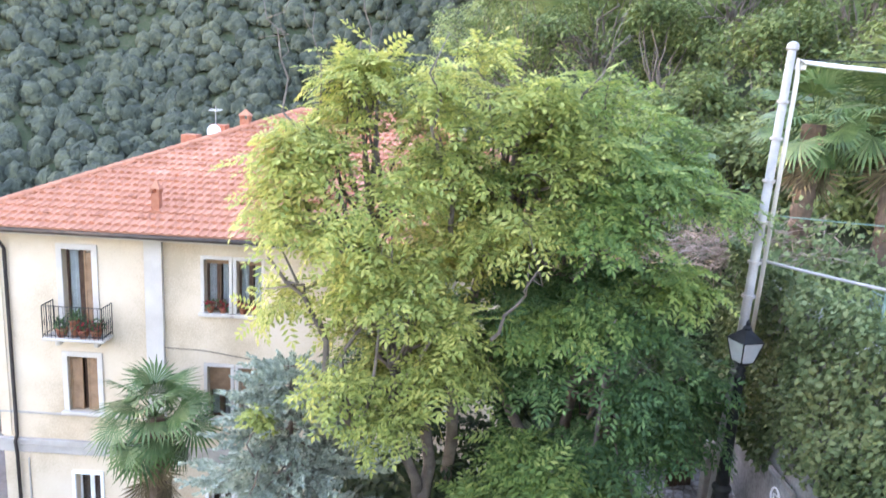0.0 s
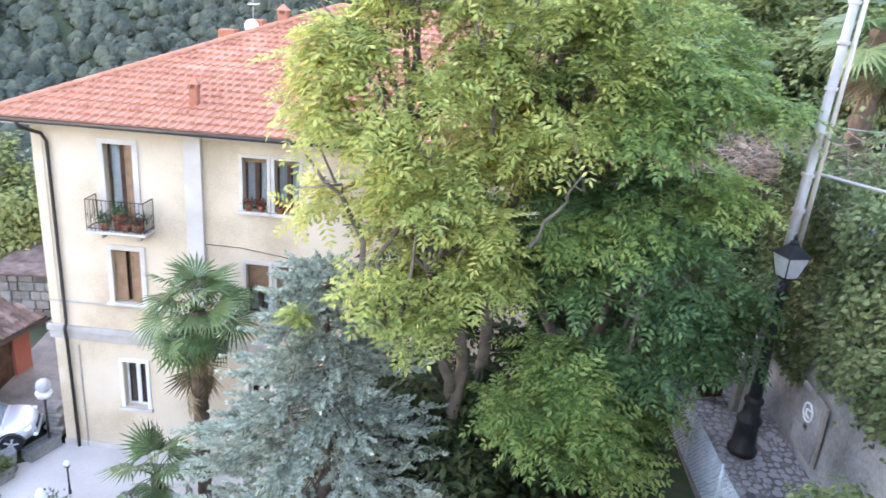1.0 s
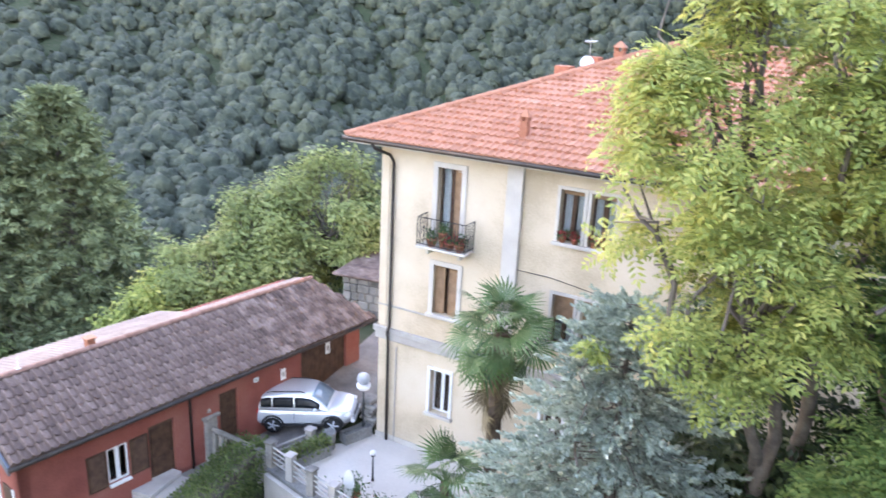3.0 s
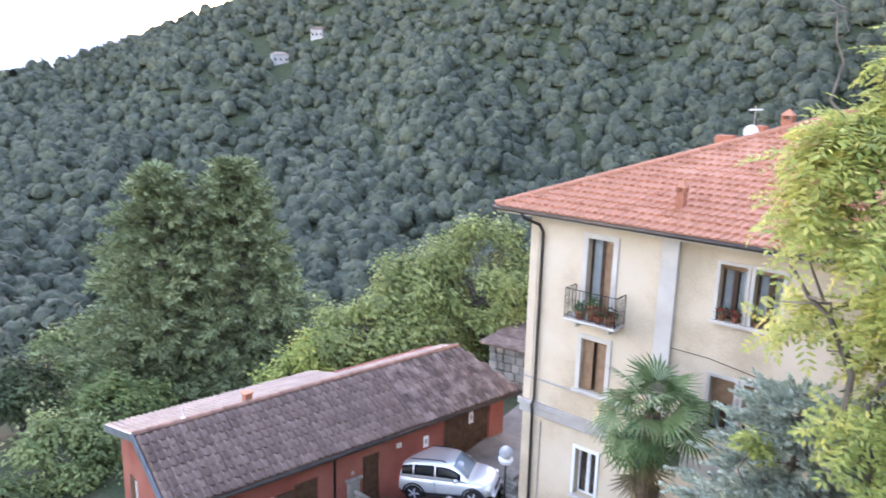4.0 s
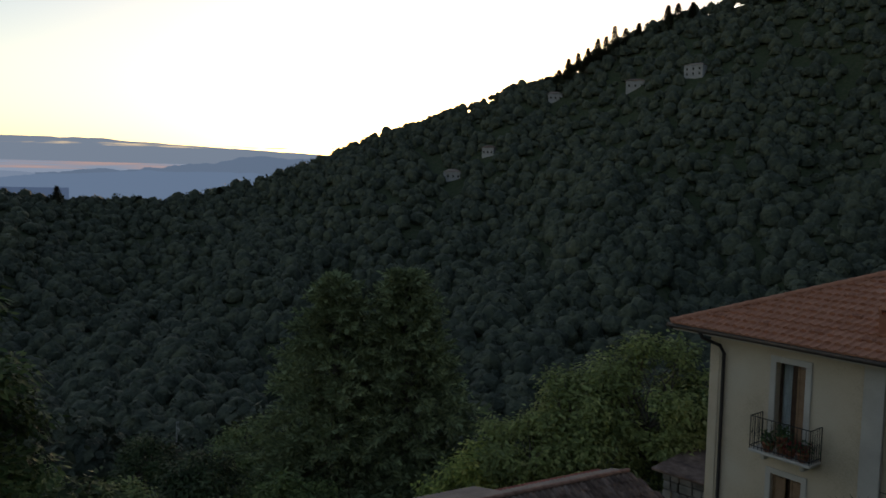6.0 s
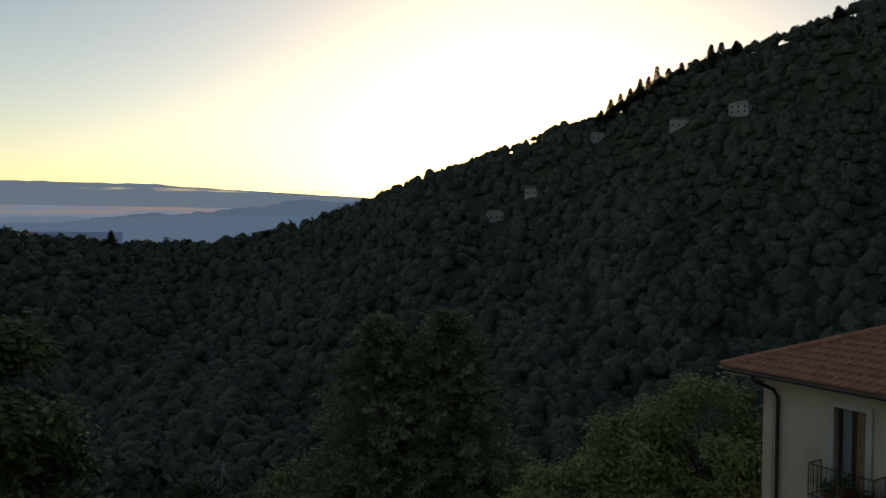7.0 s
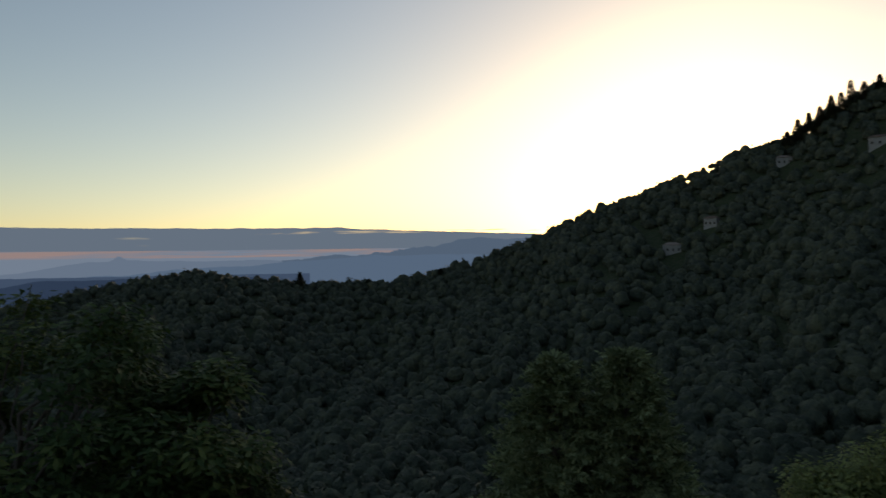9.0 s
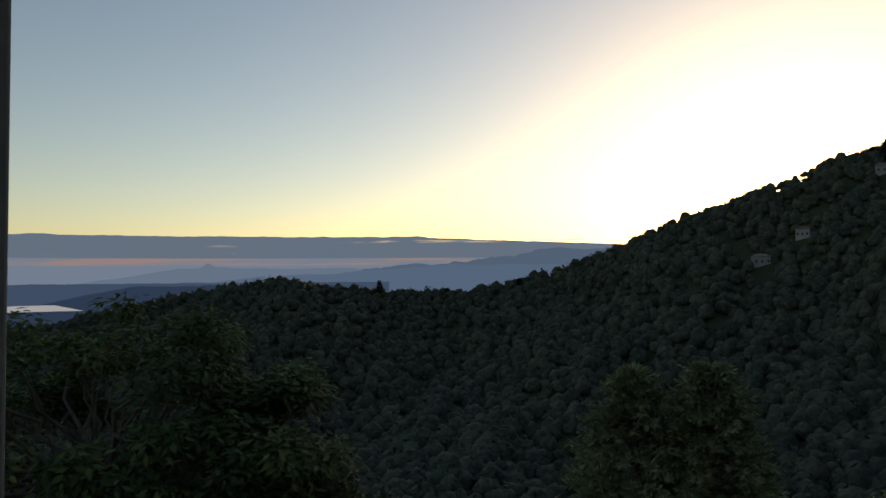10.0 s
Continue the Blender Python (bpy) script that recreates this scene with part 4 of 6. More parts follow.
def globe_lamp(x, y, z, hgt, r, label, lit_cap=False):
    e = empty("globe_lamp", pose(x, y, z), label, "lamp", "globe lamps")
    bm = bmesh.new()
    tube(bm, [(0, 0, 0), (0, 0, 0.25), (0, 0, hgt)], [0.05, 0.03, 0.025], 8)
    part("post", bm, IRON, e, "", True)
    part("collar", lathe([(0.05, hgt), (0.08, hgt + 0.02), (0.08, hgt + 0.05), (0.04, hgt + 0.06)], 12), IRON, e)
    bm = bmesh.new()
    bmesh.ops.create_uvsphere(bm, u_segments=20, v_segments=12, radius=r, matrix=Matrix.Translation((0, 0, hgt + r + 0.03)))
    part("globe", bm, WHITE_PAINT, e, "white opal globe", True)


globe_lamp(-11.15, 17.25, 0.035, 0.9, 0.09, "low garden lamp with a white globe")
lamp = empty("hanging_globe_lamp", pose(-12.95, 19.3, 0.03), "white and clear globe lamp on a post by the villa", "lamp")
bm = bmesh.new()
tube(bm, [(0, 0, 0), (0, 0, 1.75)], 0.035, 8)
part("post", bm, IRON, lamp, "", True)
part("bowl", lathe([(0.05, 1.74), (0.2, 1.8), (0.25, 1.92), (0.25, 1.95), (0.05, 1.95)], 16), WHITE_PAINT, lamp, "white lower bowl", True)
bm = bmesh.new()
bmesh.ops.create_uvsphere(bm, u_segments=16, v_segments=10, radius=0.23, matrix=Matrix.Translation((0, 0, 2.17)))
part("globe", bm, material("grey_globe", [(0.35, 0.36, 0.36), (0.5, 0.5, 0.5)], 5, 0.2), lamp, "pale clear globe", True)
flower_pot(-11.2, 16.0, 0.035, 0.24, 0.36, 0, 420, 30, "leafy shrub in a terracotta pot on the terrace")
flower_pot(-10.1, 15.65, 0.035, 0.24, 0.34, 30, 420, 31, "flowering shrub in a terracotta pot on the terrace")
flower_pot(-9.3, 15.5, 0.035, 0.17, 0.4, 0, 60, 32, "nearly bare pot by the terrace railing", FLOWER)
board = empty("oval_board", pose(-11.0, 15.75, 0.035, 0, 0, 30), "white oval board on a short post by the railing", "board")
bm = bmesh.new()
tube(bm, [(0, 0.05, 0), (0, 0.05, 0.6)], 0.02, 6)
part("post", bm, IRON, board)
bm = bmesh.new()
bmesh.ops.create_uvsphere(bm, u_segments=20, v_segments=12, radius=1.0, matrix=Matrix.Translation((0, 0, 0.85)) @ Matrix.Diagonal((0.17, 0.035, 0.48, 1)))
part("plate", bm, WHITE_PAINT, board, "", True)

gate = empty("gate_wall", pose(-16.4, 15.45, 0.0), "grey stone gate pillar with a sloping stone parapet", "gate")
part("pillar", boxes((-0.25, 0.25, -0.25, 0.25, 0, 1.5), (-0.32, 0.32, -0.32, 0.32, 1.503, 1.62), bevel=0.03), STONE, gate)
part("finial", lathe([(0.12, 1.62), (0.2, 1.72), (0.18, 1.85), (0.05, 1.92)], 12), STONE, gate, smooth=True)
d = Vector((1.9, 0.5, 0))
for k in range(9):
    p = d * ((k + 0.5) / 9) + Vector((0.2, 0, 0))
    part("baluster", boxes((p.x - 0.07, p.x + 0.07, p.y - 0.07, p.y + 0.07, 0.05, 1.0 - 0.06 * k), bevel=0.02), STONE, gate)
bm = bmesh.new()
tube(bm, [(0.25, 0, 1.12), (2.15, 0.5, 0.6)], 0.09, 6)
part("parapet_rail", bm, STONE, gate)
part("kerb", boxes((0.25, 2.1, 0.05, 0.45, -0.3, 0.05), bevel=0.02), STONE, gate)
stp = empty("steps", pose(-16.6, 13.4, 0.0, 0, 0, 8), "three worn stone steps before the garage door", "steps")
for k in range(3):
    part("step", boxes((-0.3, 0.5 + 0.3 * (2 - k), -0.7, 0.7, k * 0.16 - 0.2, k * 0.16 - 0.04), bevel=0.015), BAND, stp)


# ---- the car ----
CAR_PAINT = material("silver_paint", [(0.62, 0.64, 0.65), (0.68, 0.70, 0.71)], 1, 0.25, 0.35, bump=0, spec=0.6)
CAR_GLASS = material("tinted_glass", [(0.012, 0.014, 0.016), (0.02, 0.022, 0.025)], 3, 0.18, 0.0, bump=0, spec=0.15)
CAR_SCREEN = material("pale_screen", [(0.16, 0.22, 0.26), (0.22, 0.28, 0.32)], 3, 0.05, 0.0, bump=0, spec=0.7)
BLACK_PLASTIC = material("black_plastic", [(0.02, 0.02, 0.02), (0.035, 0.035, 0.035)], 6, 0.6)
RUBBER = material("tyre_rubber", [(0.012, 0.012, 0.012), (0.022, 0.022, 0.022)], 8, 0.85)
RED_LENS = material("red_lens", [(0.4, 0.02, 0.02), (0.5, 0.04, 0.03)], 4, 0.2)
car = empty("car", pose(-14.75, 18.6, 0.3, 0, -5, 24) @ Matrix.Diagonal((0.87, 0.9, 0.82, 1)), "silver compact off-road car parked in the yard", "car")
# its lines along the length: half width, sill, shoulder, top of the body, then belt and roof of the cabin
CX = [-1.97, -1.9, -1.7, -1.2, 0.0, 0.9, 1.3, 1.65, 1.85, 1.94, 1.98]
CW = [0.70, 0.80, 0.85, 0.87, 0.87, 0.86, 0.85, 0.80, 0.70, 0.58, 0.42]
CB = [0.50, 0.38, 0.34, 0.33, 0.33, 0.33, 0.33, 0.35, 0.38, 0.44, 0.50]
CT = [0.92, 1.02, 1.07, 1.06, 1.03, 1.02, 0.98, 0.90, 0.80, 0.70, 0.62]
RX = [-1.93, -1.82, -1.6, -1.3, -0.6, 0.1, 0.4, 0.7, 1.0, 1.08]
RT = [1.06, 1.34, 1.60, 1.67, 1.70, 1.67, 1.59, 1.36, 1.06, 1.03]
RW = [0.70, 0.68, 0.64, 0.64, 0.65, 0.64, 0.64, 0.67, 0.72, 0.74]


def loft(xs, ring):
    """A closed shell through half rings (y, z) mirrored across the car."""
    bm = bmesh.new()
    rings = []
    for x in xs:
        h = ring(x)
        rings.append([bm.verts.new((x, y, z)) for y, z in h] + [bm.verts.new((x, -y, z)) for y, z in h[-2:0:-1]])
    for u, v in zip(rings, rings[1:]):
        for k in range(len(u)):
            bm.faces.new((u[k], u[(k + 1) % len(u)], v[(k + 1) % len(u)], v[k]))
    bm.faces.new(rings[0])
    bm.faces.new(rings[-1][::-1])
    bmesh.ops.recalc_face_normals(bm, faces=bm.faces)
    return bm


def lower_ring(x):
    w, b, t = np.interp(x, CX, CW), np.interp(x, CX, CB), np.interp(x, CX, CT)
    return [(0, b), (w * 0.8, b), (w * 0.94, b + 0.05), (w, b + 0.16), (w * 1.005, b + 0.3 * (t - b)), (w * 0.995, b + 0.62 * (t - b)), (w * 0.975, t - 0.06), (w * 0.93, t - 0.012), (w * 0.8, t + 0.01), (w * 0.4, t + 0.03), (0, t + 0.036)]


def cabin_point(x, q):
    """The cabin's side at a height share q."""
    base, top = np.interp(x, CX, CT) - 0.03, np.interp(x, RX, RT)
    w0 = np.interp(x, CX, CW) * 0.955
    return w0 + (np.interp(x, RX, RW) - w0) * q ** 1.15, base + (top - base) * q


def cabin_ring(x):
    top, w = np.interp(x, RX, RT), np.interp(x, RX, RW)
    return [(0, np.interp(x, CX, CT) - 0.05)] + [cabin_point(x, q) for q in (0, 0.3, 0.6, 0.85, 0.97)] + [(w * 0.9, top + 0.015), (w * 0.5, top + 0.035), (0, top + 0.04)]


def glazing(xs, point, thick=0.012):
    """A curved pane through rows of points, given some thickness."""
    bm = bmesh.new()
    rows = [[bm.verts.new(p) for p in point(x)] for x in xs]
    for u, v in zip(rows, rows[1:]):
        for k in range(len(u) - 1):
            bm.faces.new((u[k], u[k + 1], v[k + 1], v[k]))
    bmesh.ops.recalc_face_normals(bm, faces=bm.faces)
    bmesh.ops.solidify(bm, geom=bm.faces[:], thickness=thick)
    return bm


part("body", loft(np.linspace(-1.97, 1.98, 44), lower_ring), CAR_PAINT, car, "silver painted body", True)
part("cabin", loft(np.linspace(-1.93, 1.08, 34), cabin_ring), CAR_PAINT, car, "silver cabin and roof", True)
for s in (-1, 1):
    def side(x, s=s):
        return [(x, s * (cabin_point(x, q)[0] + 0.008), cabin_point(x, q)[1]) for q in (0.2, 0.4, 0.6, 0.8)]
    for x0, x1 in ((-1.66, -1.2), (-1.15, -0.32), (-0.26, 0.72)):
        part("side_window", glazing(np.linspace(x0, x1, 8), side), CAR_GLASS, car, "dark side window", True)
    part("mirror", boxes((0.5, 0.66, s * 0.88, s * 1.06, 1.06, 1.2), bevel=0.04), CAR_PAINT, car)
    part("headlight", boxes((1.6, 1.87, s * 0.5, s * 0.78, 0.7, 0.84), bevel=0.05), WHITE_PAINT, car, "clear headlight")
    part("tail_light", boxes((-1.95, -1.74, s * 0.68, s * 0.855, 0.86, 1.12), bevel=0.04), RED_LENS, car, "red tail light")
    part("sill_trim", boxes((-0.82, 0.8, s * 0.83, s * 0.89, 0.33, 0.43), bevel=0.02), BLACK_PLASTIC, car)
    part("door_handle", boxes((-0.2, -0.02, s * 0.868, s * 0.895, 0.86, 0.9), bevel=0.01), CAR_PAINT, car)
    part("door_handle", boxes((-1.05, -0.87, s * 0.868, s * 0.895, 0.88, 0.92), bevel=0.01), CAR_PAINT, car)
    part("door_seam", boxes((-0.31, -0.3, s * 0.86, s * 0.879, 0.45, 1.0)), BLACK_PLASTIC, car)
    bm = bmesh.new()
    tube(bm, [(-1.4, s * 0.56, 1.67), (-1.3, s * 0.56, 1.74), (-0.05, s * 0.56, 1.75), (0.12, s * 0.56, 1.68)], 0.02, 6)
    part("roof_rail", bm, BLACK_PLASTIC, car)
    for x in (-1.2, 1.2):
        wh = part("wheel", lathe([(0.2, -0.11), (0.34, -0.11), (0.37, -0.06), (0.37, 0.06), (0.34, 0.11), (0.2, 0.11)], 24), RUBBER, car, "black tyre on alloy rim", True)
        wh.matrix_basis = pose(x, s * 0.79, 0.36, 90)
        part("rim", lathe([(0.05, -0.10), (0.24, -0.112), (0.24, 0.112), (0.05, 0.10)], 16), BLACK_PLASTIC, wh)
        for k in range(5):
            sp = part("spoke", boxes((0.02, 0.24, -0.035, 0.035, -0.122, 0.122), bevel=0.01), CAR_PAINT, wh)
            sp.matrix_basis = pose(0, 0, 0, 0, 0, 72 * k)
        bm = bmesh.new()
        arc = [(x + 0.43 * math.cos(t), s * 0.872, 0.36 + 0.43 * math.sin(t)) for t in (math.pi * k / 14 for k in range(15))]
        tube(bm, arc, 0.04, 6)
        part("wheel_arch", bm, BLACK_PLASTIC, car, "", True)
part("windscreen", glazing(np.linspace(0.42, 0.99, 7), lambda x: [(x, y * np.interp(x, RX, RW) * 0.93, np.interp(x, RX, RT) + 0.052 - 0.035 * abs(y) ** 2) for y in (-1, -0.5, 0, 0.5, 1)]), CAR_SCREEN, car, "pale reflecting windscreen", True)
part("rear_window", glazing(np.linspace(-1.85, -1.63, 5), lambda x: [(x - 0.01, y * np.interp(x, RX, RW) * 0.88, np.interp(x, RX, RT) + 0.045 - 0.035 * abs(y) ** 2) for y in (-1, -0.5, 0, 0.5, 1)]), CAR_GLASS, car, "dark rear window", True)
part("grille", boxes((1.9, 2.0, -0.4, 0.4, 0.56, 0.68), bevel=0.02), BLACK_PLASTIC, car)
part("bumper", boxes((1.84, 2.03, -0.66, 0.66, 0.36, 0.52), bevel=0.05), CAR_PAINT, car)
part("rear_bumper", boxes((-2.03, -1.86, -0.75, 0.75, 0.36, 0.56), bevel=0.05), BLACK_PLASTIC, car)
part("spare_wheel", lathe([(0.08, -0.1), (0.31, -0.09), (0.34, 0), (0.31, 0.09), (0.08, 0.1)], 20), CAR_PAINT, car, "silver spare wheel cover", True).matrix_basis = pose(-2.06, 0.1, 0.95, 0, 90, 0)


# ---- trees ----
def pinnate(rng, length=0.36, pairs=6, wide=0.042):
    """One feather-shaped leaf along +x, drooping at its end."""
    q = []
    for i in range(pairs):
        x = length * (0.22 + 0.74 * i / (pairs - 1))
        z = -0.55 * x * x
        ll = length * 0.33 * (1 - 0.35 * abs(i / (pairs - 1) - 0.4))
        for s in (-1, 1):
            dx, dy, dz = 0.45 * ll, s * 0.9 * ll, -0.18 * ll + rng.normal(0, 0.01)
            q.append([(x, 0, z), (x + dx * 0.5 + wide * 0.5, dy * 0.5 - s * 0.0, z + dz * 0.3), (x + dx, dy, z + dz), (x + dx * 0.5 - wide * 0.5, dy * 0.5, z + dz * 0.3)])
    x, z = length * 0.98, -0.55 * length ** 2
    q.append([(x, 0, z), (x + 0.06, wide / 2, z - 0.02), (x + 0.12, 0, z - 0.06), (x + 0.06, -wide / 2, z - 0.02)])
    return np.array(q)


def simple_leaf(rng, length, width):
    return np.array([[(0, 0, 0), (length * 0.45, width / 2, -0.02), (length, 0, -0.35 * length), (length * 0.45, -width / 2, -0.02)]])


def rosette(rng, leaf, count, stem=0.12, spread=0.55):
    """Leaves round the tip of a twig."""
    out = []
    for k in range(count):
        a, b = 2 * math.pi * (k + rng.uniform(-0.3, 0.3)) / count, rng.uniform(-0.5, spread)
        ca, sa_, cb, sb = math.cos(a), math.sin(a), math.cos(b), math.sin(b)
        rz = np.array([[ca, -sa_, 0], [sa_, ca, 0], [0, 0, 1]])
        ry = np.array([[cb, 0, -sb], [0, 1, 0], [sb, 0, cb]])
        rx_a = rng.uniform(-0.5, 0.5)
        rx = np.array([[1, 0, 0], [0, math.cos(rx_a), -math.sin(rx_a)], [0, math.sin(rx_a), math.cos(rx_a)]])
        v = leaf.reshape(-1, 3) @ rx.T + [stem * rng.uniform(0, 1), 0, 0]
        out.append((v @ ry.T @ rz.T) * rng.uniform(0.75, 1.2) + [0, 0, rng.uniform(-stem, stem)])
    return np.concatenate(out)


def scatter(rng, temps, pos, out, lean=0.6):
    """Templates at pos, tipped towards out."""
    res = []
    for p, o in zip(pos, out):
        t = temps[rng.integers(len(temps))]
        a = rng.uniform(0, 6.28)
        up = np.array([0, 0, 1.0]) + o * lean + rng.normal(0, 0.2, 3)
        up /= np.linalg.norm(up)
        x = np.cross(up, [math.cos(a), math.sin(a), 0.1])
        x /= np.linalg.norm(x)
        y = np.cross(up, x)
        res.append(t @ np.stack([x, y, up]) + p)
    return np.concatenate(res)


def clump_points(rng, centre, radii, clumps, per, cr, low=-0.6, fill=0.55):
    """Twig tips gathered in clumps over a rounded crown; returns tips, outward ways and clump centres."""
    cs = []
    while len(cs) < clumps:
        u = rng.normal(0, 1, 3)
        u /= np.linalg.norm(u)
        if u[2] < low:
            continue
        cs.append(u * rng.uniform(fill, 1.0) ** 0.6)
    cs = np.array(cs) * radii + centre
    pts, ways = [], []
    for c in cs:
        n = int(per * rng.uniform(0.6, 1.4))
        d = rng.normal(0, 1, (n, 3))
        d /= np.linalg.norm(d, axis=1)[:, None]
        d[:, 2] = np.abs(d[:, 2]) * 0.9 - 0.25
        k = cr * rng.uniform(0.7, 1.3)
        pts.append(c + d * k * rng.uniform(0.5, 1.0, (n, 1)) * [1, 1, 0.7])
        ways.append(d * 0.6 + (c - centre) / np.linalg.norm(c - centre) * 0.5)
    return np.concatenate(pts), np.concatenate(ways), cs


def branch_path(rng, a, b, n=6, sag=0.12):
    a, b = np.array(a, float), np.array(b, float)
    L = np.linalg.norm(b - a)
    pts = []
    for i in range(n + 1):
        t = i / n
        p = a + (b - a) * t + [0, 0, sag * L * math.sin(math.pi * t)]
        if 0 < i < n:
            p = p + rng.normal(0, 0.035 * L, 3)
        pts.append(tuple(p))
    return pts


def broadleaf(name, base, crowns, leaf_kinds, label, category="tree", trunk_r=0.16, seed=1, limbs=True, fork=0.35, group="", tips=True):
    """A tree: trunk, limbs that run to its clumps, and crowns (centre, radii, clumps, tips a clump, clump size, material, leaf kind)."""
    rng = np.random.default_rng(seed)
    e = empty(name, pose(*base), label, category, group)
    off = -np.array(base, float)
    top = np.mean([c[0] for c in crowns], 0)
    joint = np.array(base) + (top - np.array(base)) * fork
    bm = bmesh.new()
    tube(bm, [tuple(np.array(p) + off) for p in branch_path(rng, np.array(base) - [0, 0, 0.4], joint, 5, 0.0)], [trunk_r * (1.25 - 0.1 * i) for i in range(6)], 10)
    part("trunk", bm, BARK, e, "", True)
    for centre, radii, clumps, per, cr, mat, kind in crowns:
        pts, ways, cs = clump_points(rng, np.array(centre, float), np.array(radii, float), clumps, per, cr)
        v = scatter(rng, leaf_kinds[kind], pts, ways) + off
        put(new("crown", mesh_np("crown", v, np.arange(len(v)).reshape(-1, 4), mat)), e)
        if limbs:
            bm = bmesh.new()
            mid = np.array(centre) - [0, 0, radii[2] * 0.45]
            tube(bm, [tuple(np.array(p) + off) for p in branch_path(rng, joint, mid, 5, 0.05)], [trunk_r * 0.7 * (1 - 0.1 * i) for i in range(6)], 8)
            part("limb", bm, BARK, e, "", True)
            for c in cs:
                bm = bmesh.new()
                st = mid + (np.array(centre) - mid) * rng.uniform(-0.2, 0.9)
                w = trunk_r * rng.uniform(0.16, 0.34)
                tube(bm, [tuple(np.array(p) + off) for p in branch_path(rng, st, c + (c - st) * 0.12, 6, 0.06)], [w * (1 - 0.14 * i) for i in range(7)], 6)
                part("branch", bm, BARK, e, "", True)
    return e


lr = np.random.default_rng(11)
FEATHER = [rosette(lr, pinnate(lr, lr.uniform(0.36, 0.5), 5, 0.06), 7) for _ in range(6)]
LEAFY = [rosette(lr, simple_leaf(lr, 0.23, 0.11), 9, 0.25) for _ in range(6)]
COARSE = [rosette(lr, simple_leaf(lr, 0.27, 0.15), 14, 0.5) for _ in range(6)]
TINY = [rosette(lr, simple_leaf(lr, 0.11, 0.055), 9, 0.12) for _ in range(6)]
SMALL = [rosette(lr, simple_leaf(lr, 0.16, 0.07), 11, 0.22) for _ in range(6)]
KINDS = {"small": SMALL, "feather": FEATHER, "leafy": LEAFY, "coarse": COARSE, "tiny": TINY}

LEAF_GOLD = material("yellowing_leaves", [(0.18, 0.23, 0.06), (0.36, 0.415, 0.11), (0.58, 0.55, 0.16)], 0.35, 0.55, bump=0, island=0.35, translucent=0.4)
# Greener than the rest, and darkened for the shade low in the tree.
LEAF_GREEN_SHADED = material("green_shaded_leaves", [(0.045, 0.10, 0.035), (0.10, 0.19, 0.06), (0.20, 0.29, 0.09)], 0.35, 0.55, bump=0, island=0.35, translucent=0.3)
broadleaf("feathery_tree", (0.2, 13.0, 1.8), [
    ((-1.35, 12.4, 12.5), (1.95, 1.6, 2.55), 30, 11, 0.5, LEAF_GOLD, "feather"),
    ((-0.75, 11.4, 10.2), (1.1, 1.0, 1.9), 20, 12, 0.5, LEAF_GOLD, "feather"),
    ((0.7, 12.7, 13.2), (1.85, 1.6, 2.35), 30, 11, 0.5, LEAF_GOLD, "feather")], KINDS,
    "tall feathery-leaved tree with yellowing upper leaves in the villa garden", trunk_r=0.2, seed=21)
broadleaf("feathery_tree", (2.4, 13.6, 4.5), [
    ((2.4, 13.0, 12.2), (2.35, 1.8, 2.6), 42, 12, 0.55, LEAF_MAIN, "feather"),
    ((2.9, 12.7, 9.6), (1.8, 1.5, 2.2), 34, 13, 0.56, LEAF_GREEN_SHADED, "feather"),
    ((1.75, 11.2, 7.9), (1.3, 0.9, 1.3), 20, 13, 0.42, LEAF_MAIN, "feather"),
    ((0.8, 12.9, 10.6), (1.3, 1.0, 1.3), 14, 12, 0.45, LEAF_GREEN_SHADED, "feather")], KINDS,
    "tall feathery-leaved green tree beside the lane", trunk_r=0.19, seed=22)
LEAF_DEEP = material("deep_green_leaves", [(0.03, 0.05, 0.02), (0.06, 0.09, 0.032), (0.11, 0.13, 0.05)], 0.4, 0.6, bump=0, island=0.35, fine=3, translucent=0.2)
broadleaf("garden_shrub", (0.2, 11.6, 2.0), [((0.6, 12.2, 5.6), (1.9, 1.1, 1.5), 34, 16, 0.5, LEAF_DEEP, "leafy"), ((0.0, 14.9, 7.4), (2.6, 0.9, 2.6), 60, 18, 0.55, LEAF_DEEP, "leafy"), ((-0.5, 12.8, 5.4), (1.6, 0.9, 2.4), 44, 18, 0.55, LEAF_DEEP, "leafy")], KINDS,
          "dense dark green shrub under the tall trees", "shrub", 0.08, 23, limbs=False)
